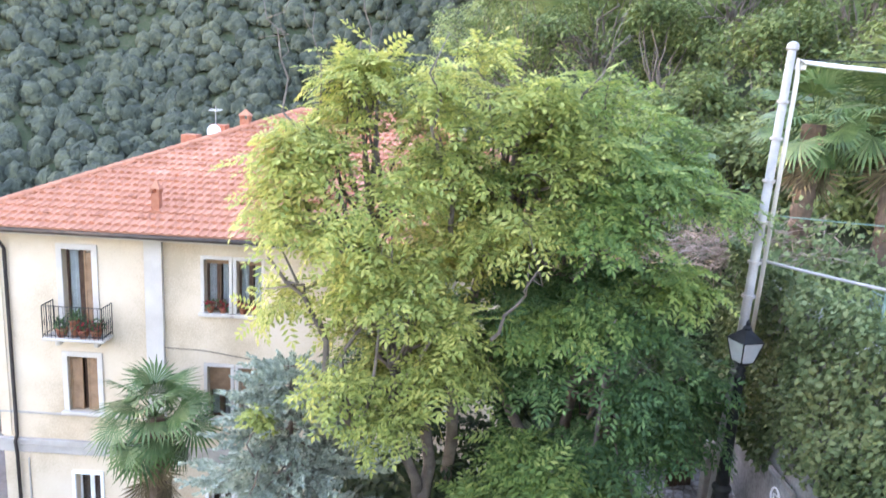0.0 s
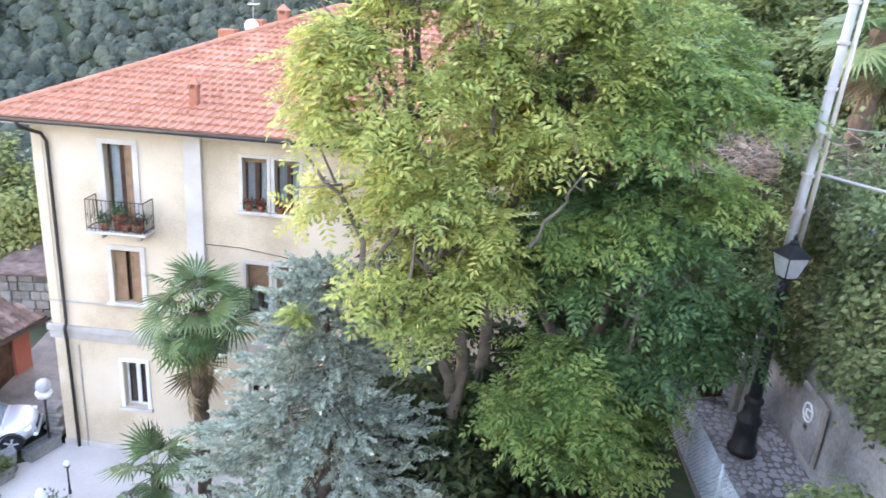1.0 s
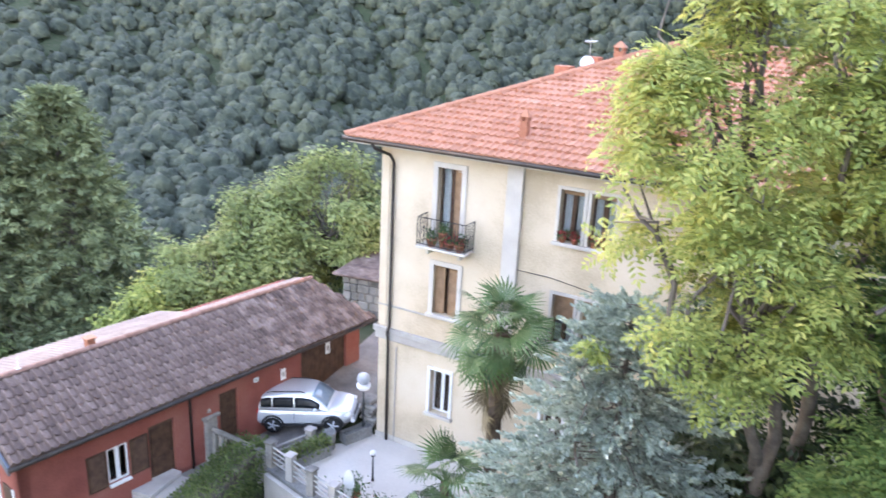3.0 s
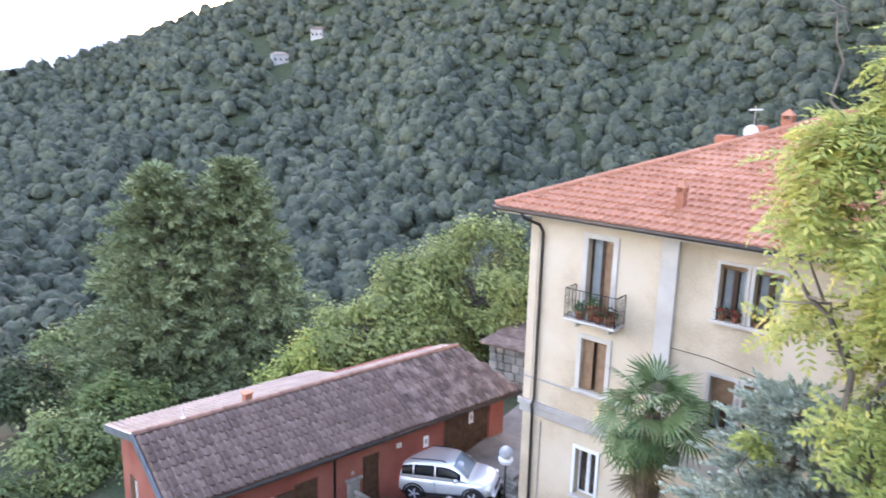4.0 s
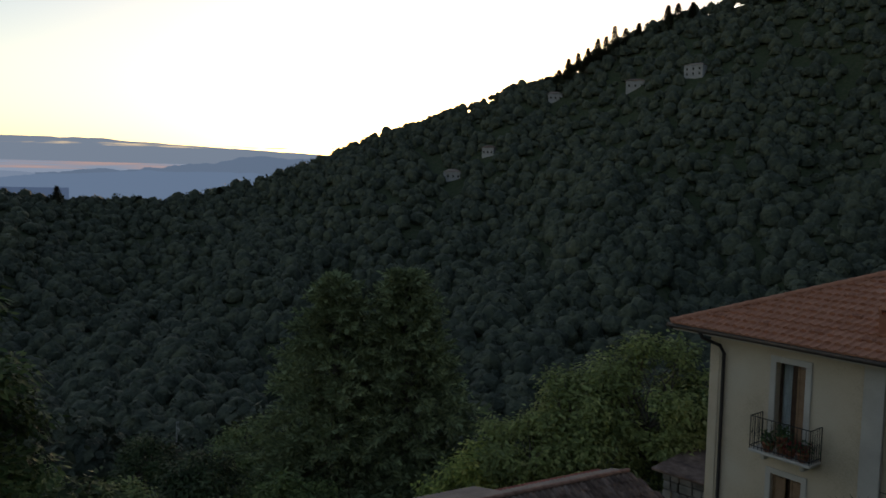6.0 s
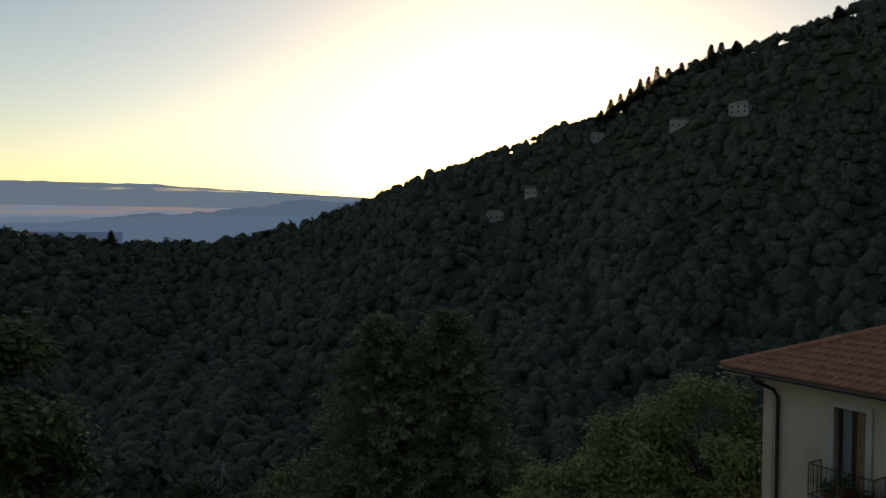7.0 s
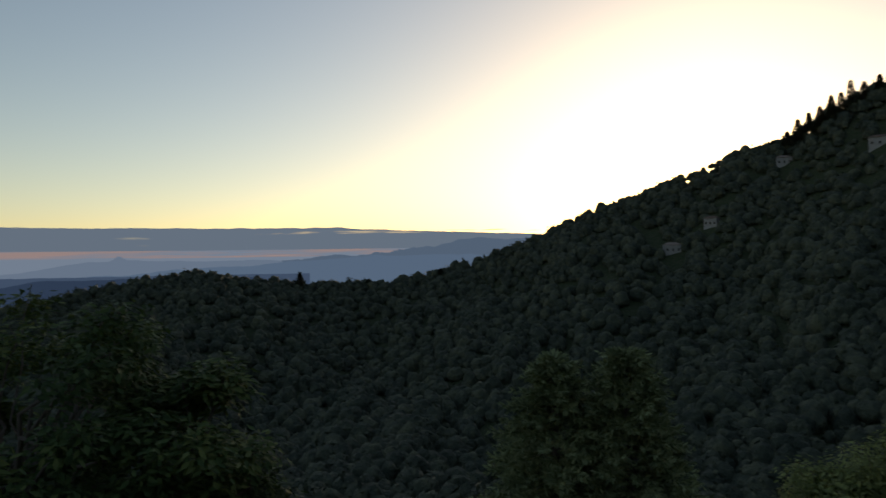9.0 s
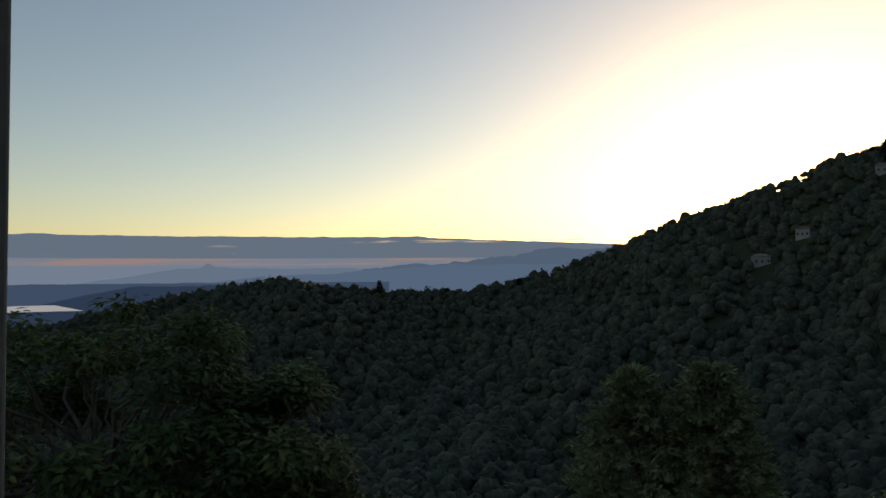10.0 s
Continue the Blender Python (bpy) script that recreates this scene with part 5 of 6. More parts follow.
# bare upright poles that stand out of the crowns
for k, (x0, y0, z0, x1, y1, z1, r) in enumerate([(-1.35, 11.2, 9.2, -1.75, 11.3, 13.0, 0.05), (-1.3, 11.2, 9.0, -2.9, 11.5, 11.9, 0.08), (-1.1, 11.0, 9.1, -0.9, 11.0, 12.6, 0.035), (0.7, 10.9, 10.9, 1.35, 10.8, 12.1, 0.035),
                                                  (0.1, 11.8, 12.2, -0.4, 11.6, 14.8, 0.05), (2.5, 11.6, 7.6, 2.7, 11.4, 11.2, 0.05),
                                                  (-2.5, 12.0, 13.6, -3.1, 11.9, 16.0, 0.025), (-2.2, 12.1, 13.5, -2.3, 12.0, 15.7, 0.022), (-1.5, 12.3, 14.0, -1.55, 12.1, 16.0, 0.022), (1.2, 12.2, 13.5, 2.6, 12.0, 15.6, 0.03)]):
    g = np.random.default_rng(60 + k)
    e = empty("bare_branch", pose(x0, y0, z0), "bare grey branch standing clear of the leaves", "branch", "bare branches")
    bm = bmesh.new()
    p = branch_path(g, (0, 0, 0), (x1 - x0, y1 - y0, z1 - z0), 7, 0.0)
    tube(bm, p, [r * (1 - 0.1 * i) for i in range(8)], 7)
    part("stem", bm, BARK, e, "", True)
    for i in (4, 5, 6):
        bm = bmesh.new()
        q = np.array(p[i])
        tube(bm, [tuple(q), tuple(q + g.normal(0, 0.2, 3) + [0, 0, 0.15]), tuple(q + g.normal(0, 0.3, 3) + [0, 0, 0.45])], [r * 0.4, r * 0.3, r * 0.15], 5)
        part("twig", bm, BARK, e, "", True)


def conifer(name, base, hgt, radius, mat, label, sprays, blade, seed, droop=0.25, power=0.85, group="", needle=34, start=0.03, thick=1.0, ruffle=0.3, flat=0.14):
    """A cone of layered sprays on a tapered trunk."""
    rng = np.random.default_rng(seed)
    e = empty(name, pose(*base), label, "conifer", group)
    bm = bmesh.new()
    tube(bm, [(0, 0, -0.4), (0, 0, hgt * 0.5), (0, 0, hgt * 0.97)], [radius * 0.08, radius * 0.045, 0.02], 8)
    part("trunk", bm, BARK, e, "", True)
    v = []
    limbs = []
    for i in range(sprays):
        t = start + (0.985 - start) * (i / sprays) ** 1.25
        a = i * 2.39996 + rng.normal(0, 0.25)
        t = min(0.985, max(0.0, t + rng.normal(0, 0.012)))
        R = radius * (1 - t) ** power * rng.uniform(0.72, 1.08) * (1 + 0.12 * math.sin(3 * a + seed)) + 0.05
        z = hgt * t
        d = np.array([math.cos(a), math.sin(a), 0])
        tip = d * R + [0, 0, z - droop * R]
        root = np.array([0, 0, z + 0.1 * R])
        limbs.append((root, tip))
        for part_t, n, sc in ((1.0, needle, 1.0), (0.72, needle * 2 // 3, 0.9), (0.48, needle // 3, 0.8)):
            c = root + (tip - root) * part_t
            s = np.cross(d, [0, 0, 1])
            w = min(blade * 2.6, 0.3 * R + 0.12) * sc * thick
            u = rng.uniform(-1, 1, n)
            p = c + d * (rng.uniform(-1.2, 0.5, n)[:, None] * w) * (1 - 0.45 * np.abs(u))[:, None] + s * (u * w * 0.8)[:, None] + np.array([0, 0, 1]) * (rng.normal(0, 0.1 * w, n) - 0.25 * w * u * u)[:, None]
            o = d * 0.9 + s * (u * 0.8)[:, None] + [0, 0, 0.12]
            dd = o + rng.normal(0, ruffle, (n, 3)) * [1, 1, 0.45]
            dd /= np.linalg.norm(dd, axis=1)[:, None]
            ss = np.cross(dd, np.array([0, 0, 1.0]) + rng.normal(0, 0.35, (n, 3)))
            ss /= np.linalg.norm(ss, axis=1)[:, None]
            L, W = blade * rng.uniform(0.6, 1.3, (n, 1)), blade * flat * rng.uniform(0.6, 1.3, (n, 1))
            v.append(np.stack([p, p + dd * L * 0.5 + ss * W, p + dd * L, p + dd * L * 0.5 - ss * W], 1).reshape(-1, 3))
    v = np.concatenate(v)
    put(new("crown", mesh_np("crown", v, np.arange(len(v)).reshape(-1, 4), mat)), e)
    bm = bmesh.new()
    for root, tip in limbs[::2]:
        tube(bm, [tuple(root), tuple((root + tip) / 2 + [0, 0, 0.02]), tuple(tip)], [0.03, 0.02, 0.01], 4, False)
    tagged(part("bough_frame", bm, BARK, e), kind="stuff")
    return e


def tufted_spruce(name, base, hgt, radius, mat, label, boughs, shoots, needles, needle, width, seed, power=0.8, group="", start=0.02, droop=0.22, reach=0.3):
    """A spruce of separate boughs; each carries side shoots set all round with needles, with dark gaps between the tiers."""
    rng = np.random.default_rng(seed)
    e = empty(name, pose(*base), label, "conifer", group)
    bm = bmesh.new()
    tube(bm, [(0, 0, -0.4), (0, 0, hgt * 0.5), (0, 0, hgt * 0.97)], [radius * 0.06, radius * 0.035, 0.02], 8)
    part("trunk", bm, BARK, e, "", True)
    wood = bmesh.new()
    root, way, span = [], [], []
    for i in range(boughs):
        t = start + (0.985 - start) * ((i + 0.5) / boughs) ** 1.15
        a = i * 2.39996 + rng.normal(0, 0.3)
        R = radius * (1 - t) ** power * rng.uniform(0.66, 1.12) * (1 + 0.1 * math.sin(2 * a + seed)) + 0.06 * reach
        d = np.array([math.cos(a), math.sin(a), 0.0])
        side = np.array([-d[1], d[0], 0.0])
        z0 = hgt * min(0.985, max(0.0, t + rng.normal(0, 0.012)))

        def at(q):
            """The bough's line: out, down, and lifted at its tip."""
            return d * R * q + np.array([0, 0, z0 + 0.08 * R - droop * R * (q - 0.32 * q ** 3)])
        tube(wood, [tuple(at(q)) for q in (0.0, 0.45, 0.95)], [0.02 * reach + 0.005 * R, 0.018 * reach, 0.006], 4, False)
        k = max(3, int(shoots * (0.45 + 0.55 * R / radius)))
        for m in range(k):
            q = 0.24 + 0.76 * (m + 0.5) / k
            sgn = 1 if m % 2 else -1
            fan = (1.0 - q) * 1.1 + 0.25
            w = d * (0.75 + 0.3 * q) + side * sgn * fan * rng.uniform(0.7, 1.3) + np.array([0, 0, rng.normal(0.06, 0.16)])
            root.append(at(q) + rng.normal(0, 0.05 * reach, 3))
            way.append(w / np.linalg.norm(w))
            span.append(reach * rng.uniform(0.6, 1.35) * (0.55 + 0.6 * min(1.0, R / (0.5 * radius))))
        root.append(at(0.97))
        way.append((d + [0, 0, 0.15]) / np.linalg.norm(d + [0, 0, 0.15]))
        span.append(reach * 1.1)
    root, way, span = np.repeat(np.array(root), needles, 0), np.repeat(np.array(way), needles, 0), np.repeat(np.array(span), needles)[:, None]
    n = len(root)
    u = rng.uniform(0, 1, (n, 1))
    spread = rng.normal(0, 1, (n, 3)) * [1, 1, 0.8]
    spread -= way * (spread * way).sum(1)[:, None]
    spread /= np.linalg.norm(spread, axis=1)[:, None] + 1e-9
    d = way * rng.uniform(0.6, 1.2, (n, 1)) + spread * (1.05 - 0.5 * u)
    d /= np.linalg.norm(d, axis=1)[:, None]
    p = root + way * span * u
    x = np.cross(d, rng.normal(0, 1, (n, 3)))
    x /= np.linalg.norm(x, axis=1)[:, None] + 1e-9
    L, W = needle * rng.uniform(0.7, 1.25, (n, 1)) * (1.15 - 0.5 * u), width * rng.uniform(0.7, 1.3, (n, 1))
    v = np.stack([p, p + d * L * 0.5 + x * W, p + d * L, p + d * L * 0.5 - x * W], 1).reshape(-1, 3)
    put(new("crown", mesh_np("crown", v, np.arange(4 * n).reshape(n, 4), mat)), e)
    tagged(part("bough_frame", wood, BARK, e), kind="stuff")
    return e


tufted_spruce("blue_spruce", (-2.5, 11.5, -1.5), 11.7, 4.7, LEAF_BLUE, "dense blue-grey spruce in front of the villa", 500, 13, 60, 0.105, 0.02, 31, 0.68, droop=0.26, reach=0.45)
tufted_spruce("tall_conifer", (-40.4, 22.4, -12.5), 21.6, 10.6, LEAF_CONIFER, "tall green conifer below the garages", 380, 11, 24, 0.6, 0.055, 32, 0.95, "tall conifers", droop=0.42, reach=1.15)
tufted_spruce("tall_conifer", (-38.2, 26.0, -12.5), 21.9, 10.6, LEAF_CONIFER, "tall broad green conifer below the garages", 380, 11, 24, 0.6, 0.055, 33, 0.95, "tall conifers", droop=0.42, reach=1.15)


def fan_frond(rng, R, blades=20, spread=1.75):
    """A fan leaf along +x with split, folded blades; the stalk is left to the caller."""
    q = []
    for k in range(blades):
        a = -spread + 2 * spread * k / (blades - 1)
        L = R * (0.82 + 0.18 * math.cos(a)) * rng.uniform(0.9, 1.05)
        da = spread / blades * 0.86
        ca, sa_ = math.cos(a), math.sin(a)
        dz = -0.16 * L * rng.uniform(0.5, 1.6)
        m = 0.55
        w = L * m * math.tan(da)
        pm = np.array([L * m * ca, L * m * sa_, 0.03 * R])
        s = np.array([-sa_, ca, 0])
        tip = np.array([L * ca, L * sa_, dz])
        q.append([(0, 0, 0), tuple(pm + s * w), tuple(tip), tuple(pm - s * w)])
    return np.array(q)


DRY_FROND = material("dry_fronds", [(0.11, 0.085, 0.045), (0.21, 0.16, 0.085)], 2, 0.8, bump=0, island=0.4)
PALM_FIBRE = material("fibrous_palm_trunk", [(0.07, 0.05, 0.035), (0.16, 0.11, 0.075)], 4, 0.95, fine=40, bump=0.9)


def fan_palm(base, hgt, R, fronds, dry, label, seed, trunk_r=0.14, lean=(0, 0)):
    rng = np.random.default_rng(seed)
    e = empty("fan_palm", pose(*base), label, "palm", "fan palms")
    bm = bmesh.new()
    n = max(6, int(hgt / 0.16))
    tube(bm, [(lean[0] * (i / n) ** 2, lean[1] * (i / n) ** 2, -0.3 + (hgt + 0.3) * i / n) for i in range(n + 1)], [trunk_r * (1.0 + 0.13 * (i % 2) + 0.25 * (i / n)) for i in range(n + 1)], 12)
    part("trunk", bm, PALM_FIBRE, e, "fibrous brown trunk")
    top = np.array([lean[0], lean[1], hgt])
    apex = top
    for name, count, mat, lo, hi in (("crown", fronds, LEAF_PALM, -1.05, 1.5), ("dry_skirt", dry, DRY_FROND, -1.4, -0.9)):
        if not count:
            continue
        v, stalks = [], bmesh.new()
        for k in range(count):
            a = k * 2.39996 + rng.normal(0, 0.15)
            b = lo + (hi - lo) * ((k + 0.5) / count) + rng.normal(0, 0.1)
            d = np.array([math.cos(a) * math.cos(b), math.sin(a) * math.cos(b), math.sin(b)])
            L = R * rng.uniform(0.45, 0.62) * (0.7 if name == "dry_skirt" else 1)
            if name == "dry_skirt":
                top = apex * [1, 1, 1 - 0.34 * (k / count) * min(1, hgt / 5)]
            c = top + d * L + [0, 0, -0.08 * L]
            tube(stalks, [tuple(top + d * 0.05), tuple(top + d * L * 0.5 + [0, 0, 0.03]), tuple(c)], [0.018, 0.013, 0.01], 4, False)
            b2 = b - rng.uniform(0.25, 0.7)
            x = np.array([math.cos(a) * math.cos(b2), math.sin(a) * math.cos(b2), math.sin(b2)])
            y = np.cross([0, 0, 1], x)
            y /= np.linalg.norm(y)
            roll = rng.normal(0, 0.35)
            z = np.cross(x, y)
            y, z = y * math.cos(roll) + z * math.sin(roll), z * math.cos(roll) - y * math.sin(roll)
            v.append(fan_frond(rng, R * rng.uniform(0.5, 0.62)).reshape(-1, 3) @ np.stack([x, y, z]) + c)
        v = np.concatenate(v)
        put(new(name, mesh_np(name, v, np.arange(len(v)).reshape(-1, 4), mat)), e)
        tagged(part("stalk", stalks, mat, e), kind="stuff")
    return e


fan_palm((-7.2, 17.35, 0.03), 6.15, 1.65, 32, 8, "fan palm with a shaggy dry skirt before the villa", 41, 0.17)
fan_palm((-7.9, 15.9, 0.03), 2.0, 1.5, 20, 4, "small bright fan palm on the terrace", 42, 0.1)
fan_palm((8.1, 17.3, 11.0), 3.3, 1.5, 26, 6, "fan palm with yellowing fronds above the retaining wall", 43, 0.2)
fan_palm((9.7, 16.6, 11.0), 3.6, 1.6, 26, 6, "tall fan palm above the retaining wall", 44, 0.2)
fan_palm((7.0, 24.0, 9.5), 3.2, 1.5, 24, 10, "fan palm half hidden in the woods", 45, 0.15)
fan_palm((4.8, 25.5, 9.0), 3.0, 1.4, 22, 8, "fan palm half hidden in the woods", 46, 0.15)


def placed(az, r):
    return -r * math.sin(radians(az)), r * math.cos(radians(az))


def tree_at(name, az, r, top, radius, label, mat, seed, kind="coarse", tall=1.0, clumps=46, per=15, group="", wide=1.0):
    x, y = placed(az, r)
    g = float(land(x, y))
    rz = radius * tall
    return broadleaf(name, (x, y, g), [((x, y, top - rz), (radius * wide, radius * wide, rz), clumps, per, radius * 0.27, mat, kind)], KINDS, label, seed=seed, trunk_r=0.05 * radius + 0.05, group=group, fork=0.5)


# trees beyond the garages
LEAF_BRIGHT = material("bright_green_leaves", [(0.16, 0.20, 0.065), (0.29, 0.34, 0.115), (0.44, 0.46, 0.18)], 0.15, 0.6, bump=0, island=0.35, fine=1.5, translucent=0.35)
tree_at("broadleaf_tree", 37.2, 38.5, 7.0, 3.6, "rounded bright green tree behind the villa corner", LEAF_BRIGHT, 51, tall=1.3, group="trees beyond the garages", clumps=70)
tree_at("broadleaf_tree", 41.8, 38.0, 5.3, 3.4, "green broadleaf tree behind the garages", LEAF_BRIGHT, 52, tall=1.3, group="trees beyond the garages", clumps=60)
tree_at("broadleaf_tree", 46.0, 37.0, 3.4, 3.3, "green broadleaf tree behind the garages", LEAF_BRIGHT, 53, tall=1.3, group="trees beyond the garages", clumps=60)
tree_at("broadleaf_tree", 50.2, 36.0, 1.5, 2.4, "yellow-green tree behind the garages", LEAF_GOLD, 54, tall=1.4, group="trees beyond the garages")
tree_at("broadleaf_tree", 33.2, 39.0, 4.8, 2.6, "green tree behind the villa corner", LEAF_NEAR, 55, tall=1.4, group="trees beyond the garages")
tree_at("broadleaf_tree", 68.5, 36.0, -1.4, 2.6, "green tree on the slope below the garages", LEAF_YELLOW, 56, tall=1.2, group="trees below the garages")
tree_at("broadleaf_tree", 73.5, 33.0, -2.6, 2.6, "green tree on the slope below the garages", LEAF_NEAR, 57, tall=1.2, group="trees below the garages")
tree_at("broadleaf_tree", 66.0, 44.0, -3.0, 3.0, "green tree on the slope below the garages", LEAF_NEAR, 58, tall=1.2, group="trees below the garages")
tree_at("broadleaf_tree", 79.0, 36.0, -4.5, 3.0, "green tree on the slope below the garages", LEAF_NEAR, 59, tall=1.2, group="trees below the garages")
for k, (az, r, up) in enumerate(((64.0, 39, 5.5), (71.0, 44, 6.5), (77.0, 41, 6.0), (83.0, 47, 7.0), (75.0, 54, 7.5), (68.0, 55, 8.0), (90.0, 44, 6.0), (61.0, 62, 8.5))):
    x, y = placed(az, r)
    tree_at("broadleaf_tree", az, r, float(land(x, y)) + up * 0.62, 2.1, "leafy green tree on the slope below the garages", (LEAF_NEAR, LEAF_DEEP, LEAF_YELLOW)[k % 3], 110 + k, tall=0.9, clumps=28, group="trees below the garages")
broadleaf("yellow_sapling", (-3.1, 10.1, -2.0), [((-2.85, 10.6, 9.45), (0.2, 0.15, 0.16), 5, 5, 0.09, LEAF_GOLD, "tiny")], KINDS, "slender sapling with yellow leaves against the spruce", "sapling", 0.03, 93, fork=0.85)
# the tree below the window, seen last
# Two copies of one leaf: lit for the upper crowns, shaded for the lower.
LEAF_WALNUT_LIT = material("lit_broad_leaves", [(0.04, 0.07, 0.02), (0.08, 0.125, 0.036), (0.18, 0.21, 0.06)], 0.3, 0.6, bump=0, island=0.35, fine=1.5, translucent=0.22, spec=0.2)
LEAF_WALNUT_SHADED = material("shaded_broad_leaves", [(0.03, 0.05, 0.02), (0.06, 0.09, 0.032), (0.13, 0.16, 0.05)], 0.3, 0.6, bump=0, island=0.35, fine=1.5, translucent=0.16, spec=0.2)
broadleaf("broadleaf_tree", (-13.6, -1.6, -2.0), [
    ((-13.4, -2.0, 11.5), (3.2, 3.1, 2.65), 70, 34, 0.6, LEAF_WALNUT_LIT, "small"),
    ((-12.7, 0.4, 10.5), (2.0, 1.7, 2.6), 46, 34, 0.52, LEAF_WALNUT_LIT, "small"),
    ((-12.2, 1.6, 8.4), (1.6, 1.5, 1.9), 30, 34, 0.5, LEAF_WALNUT_SHADED, "small"),
    ((-12.2, -1.0, 7.6), (3.0, 2.4, 2.4), 44, 20, 0.7, LEAF_WALNUT_SHADED, "small")], KINDS, "dark green drooping-leaved tree below the window, lit top and shaded lower leaves in its colours", trunk_r=0.2, seed=62)
# woods close above the lane
for k, (az, r, top, rad, mat) in enumerate([(-5, 52, 22, 5.0, LEAF_YELLOW), (-10, 50, 23.5, 5.0, LEAF_NEAR), (-14.5, 44, 20, 4.2, LEAF_NEAR), (-19, 46, 25, 4.5, LEAF_NEAR), (-23, 38, 19, 3.6, LEAF_NEAR), (-27, 42, 24, 4.5, LEAF_NEAR),
                                            (-31, 34, 19.5, 3.6, LEAF_NEAR), (-35, 36, 22, 4.0, LEAF_NEAR), (-17, 33, 15.5, 2.8, LEAF_NEAR), (-21, 28, 14.0, 2.2, LEAF_YELLOW), (-12, 36, 15.8, 3.4, LEAF_YELLOW), (-26.5, 27, 14.6, 2.4, LEAF_NEAR), (-2, 60, 22, 5.0, LEAF_YELLOW), (-8, 38, 14.5, 3.4, LEAF_NEAR)]):
    tree_at("broadleaf_tree", az, r, top, rad, "green broadleaf tree on the slope above the lane", mat, 70 + k, tall=1.2, clumps=44, group="trees above the lane")
conifer("cedar", (13.5, 19.5, 11.0), 8.0, 4.6, LEAF_YELLOW, "spreading yellow-green conifer above the lane", 420, 0.4, 88, droop=0.05, power=0.6, start=0.35)
# firs that stand out along the ridge
FIRS = [(46.2, 7), (45.3, 9), (44.6, 12), (43.9, 11), (43.2, 14), (42.5, 15), (41.9, 12), (41.3, 15), (40.5, 14), (39.6, 12), (37.6, 13), (36.9, 11), (35.9, 12), (29.5, 10), (70.5, 5), (81.2, 9), (76.0, 6)]
for k, (az, hgt) in enumerate(FIRS):
    x, y = placed(az - 0.5, 552)
    conifer("ridge_fir", (x, y, float(land(x, y)) + 3.0), hgt * (0.85 + 0.1 * (k % 4)), 3.9 + 0.5 * (k % 3), LEAF_FOREST, "dark pointed fir standing on the ridge", 150, 1.2, 300 + k, 0.25, 1.0, "ridge firs", needle=16, thick=2.4)

# houses on the far slope
PALE_HOUSE = material("pale_far_house", [(0.3, 0.29, 0.28), (0.42, 0.4, 0.385)], 0.3, 0.9)
for k, (az, el, w, hgt) in enumerate(FAR_HOUSES):
    r = far_range(az, el)
    x, y = placed(az, r)
    g = float(land(x, y))
    e = empty("far_house", pose(x, y, g + 1.5, 0, 0, az + (12, -20, 15, 0, -25)[k]), "small pale house among the trees of the far slope", "house", "far houses")
    dd = w * 0.7
    part("wall", boxes((-w / 2, w / 2, 0, dd, -5, hgt)), PALE_HOUSE, e)
    bm = bmesh.new()
    o = 0.6
    vs = [bm.verts.new(p) for p in ((-w / 2 - o, -o, hgt), (w / 2 + o, -o, hgt), (w / 2 + o, dd + o, hgt), (-w / 2 - o, dd + o, hgt), (-w / 4, dd / 2, hgt + 1.7), (w / 4, dd / 2, hgt + 1.7))]
    for f in ((0, 1, 5, 4), (1, 2, 5), (2, 3, 4, 5), (3, 0, 4), (3, 2, 1, 0)):
        bm.faces.new([vs[i] for i in f])
    part("roof", bm, (BACKTILE, SHED_TILE)[k % 2], e)
    for fl in range(max(1, int(hgt / 3.0))):
        for j in range(3):
            cx = -w / 2 + w * (j + 0.5) / 3
            # Plates in the room-shade colour take the place of openings.
            part("window", boxes((cx - 0.5, cx + 0.5, -0.06, 0.05, fl * 3.0 + 0.9, fl * 3.0 + 2.3)), ROOM_SHADE, e)
# a small pylon in the valley woods
x, y = placed(73.0, 150)
py = empty("mast", pose(x, y, float(land(x, y))), "grey lattice mast among the valley trees", "mast")
bm = bmesh.new()
for s in ((-1, -1), (1, -1), (1, 1), (-1, 1)):
    tube(bm, [(s[0] * 0.6, s[1] * 0.6, 0), (s[0] * 0.15, s[1] * 0.15, 13)], 0.06, 4)
for k in range(8):
    tube(bm, [(-0.6 + 0.05 * k, -0.55 + 0.05 * k, 1.5 * k), (0.55 - 0.05 * k, -0.5 + 0.05 * k, 1.5 * k + 1.5)], 0.04, 4)
part("lattice", bm, POLE_GREY, py)
part("crossarm", boxes((-1.2, 1.2, -0.06, 0.06, 11.5, 11.65)), POLE_GREY, py)

# ---- the lane, its wall, the pole and the street lamp ----
bm = bmesh.new()
box(bm, 6.1, 6.45, 3.0, 15.2, 6.0, 11.15)
bmesh.ops.subdivide_edges(bm, edges=bm.edges[:], cuts=24, use_grid_fill=True)
for v in bm.verts:
    if v.co.x < 6.2:
        v.co.x += 0.05 * noise.noise(v.co * 0.9) - 0.05 * (v.co.z - 8.5) * -0.4
tagged(part("wall_lane", bm, CONCRETE, smooth=True), "stained grey concrete retaining wall beside the lane", "wall", kind="structure")
tagged(part("wall_lane_top", boxes((6.02, 6.5, 3.0, 15.25, 11.15, 11.27), bevel=0.02), CONCRETE), "concrete coping of the lane wall", "wall", kind="structure")
COBBLE = material("cobble_stones", [(0.10, 0.095, 0.09), (0.19, 0.185, 0.175), (0.34, 0.33, 0.315)], 2.5, 0.85, fine=15, rnd=0.5, island=0.6, bump=0.4)
tagged(part("road", boxes((3.9, 6.2, 4.0, 17.5, 6.6, 6.83)), GRAVEL), "cobbled lane climbing beside the wall", "road", kind="structure")
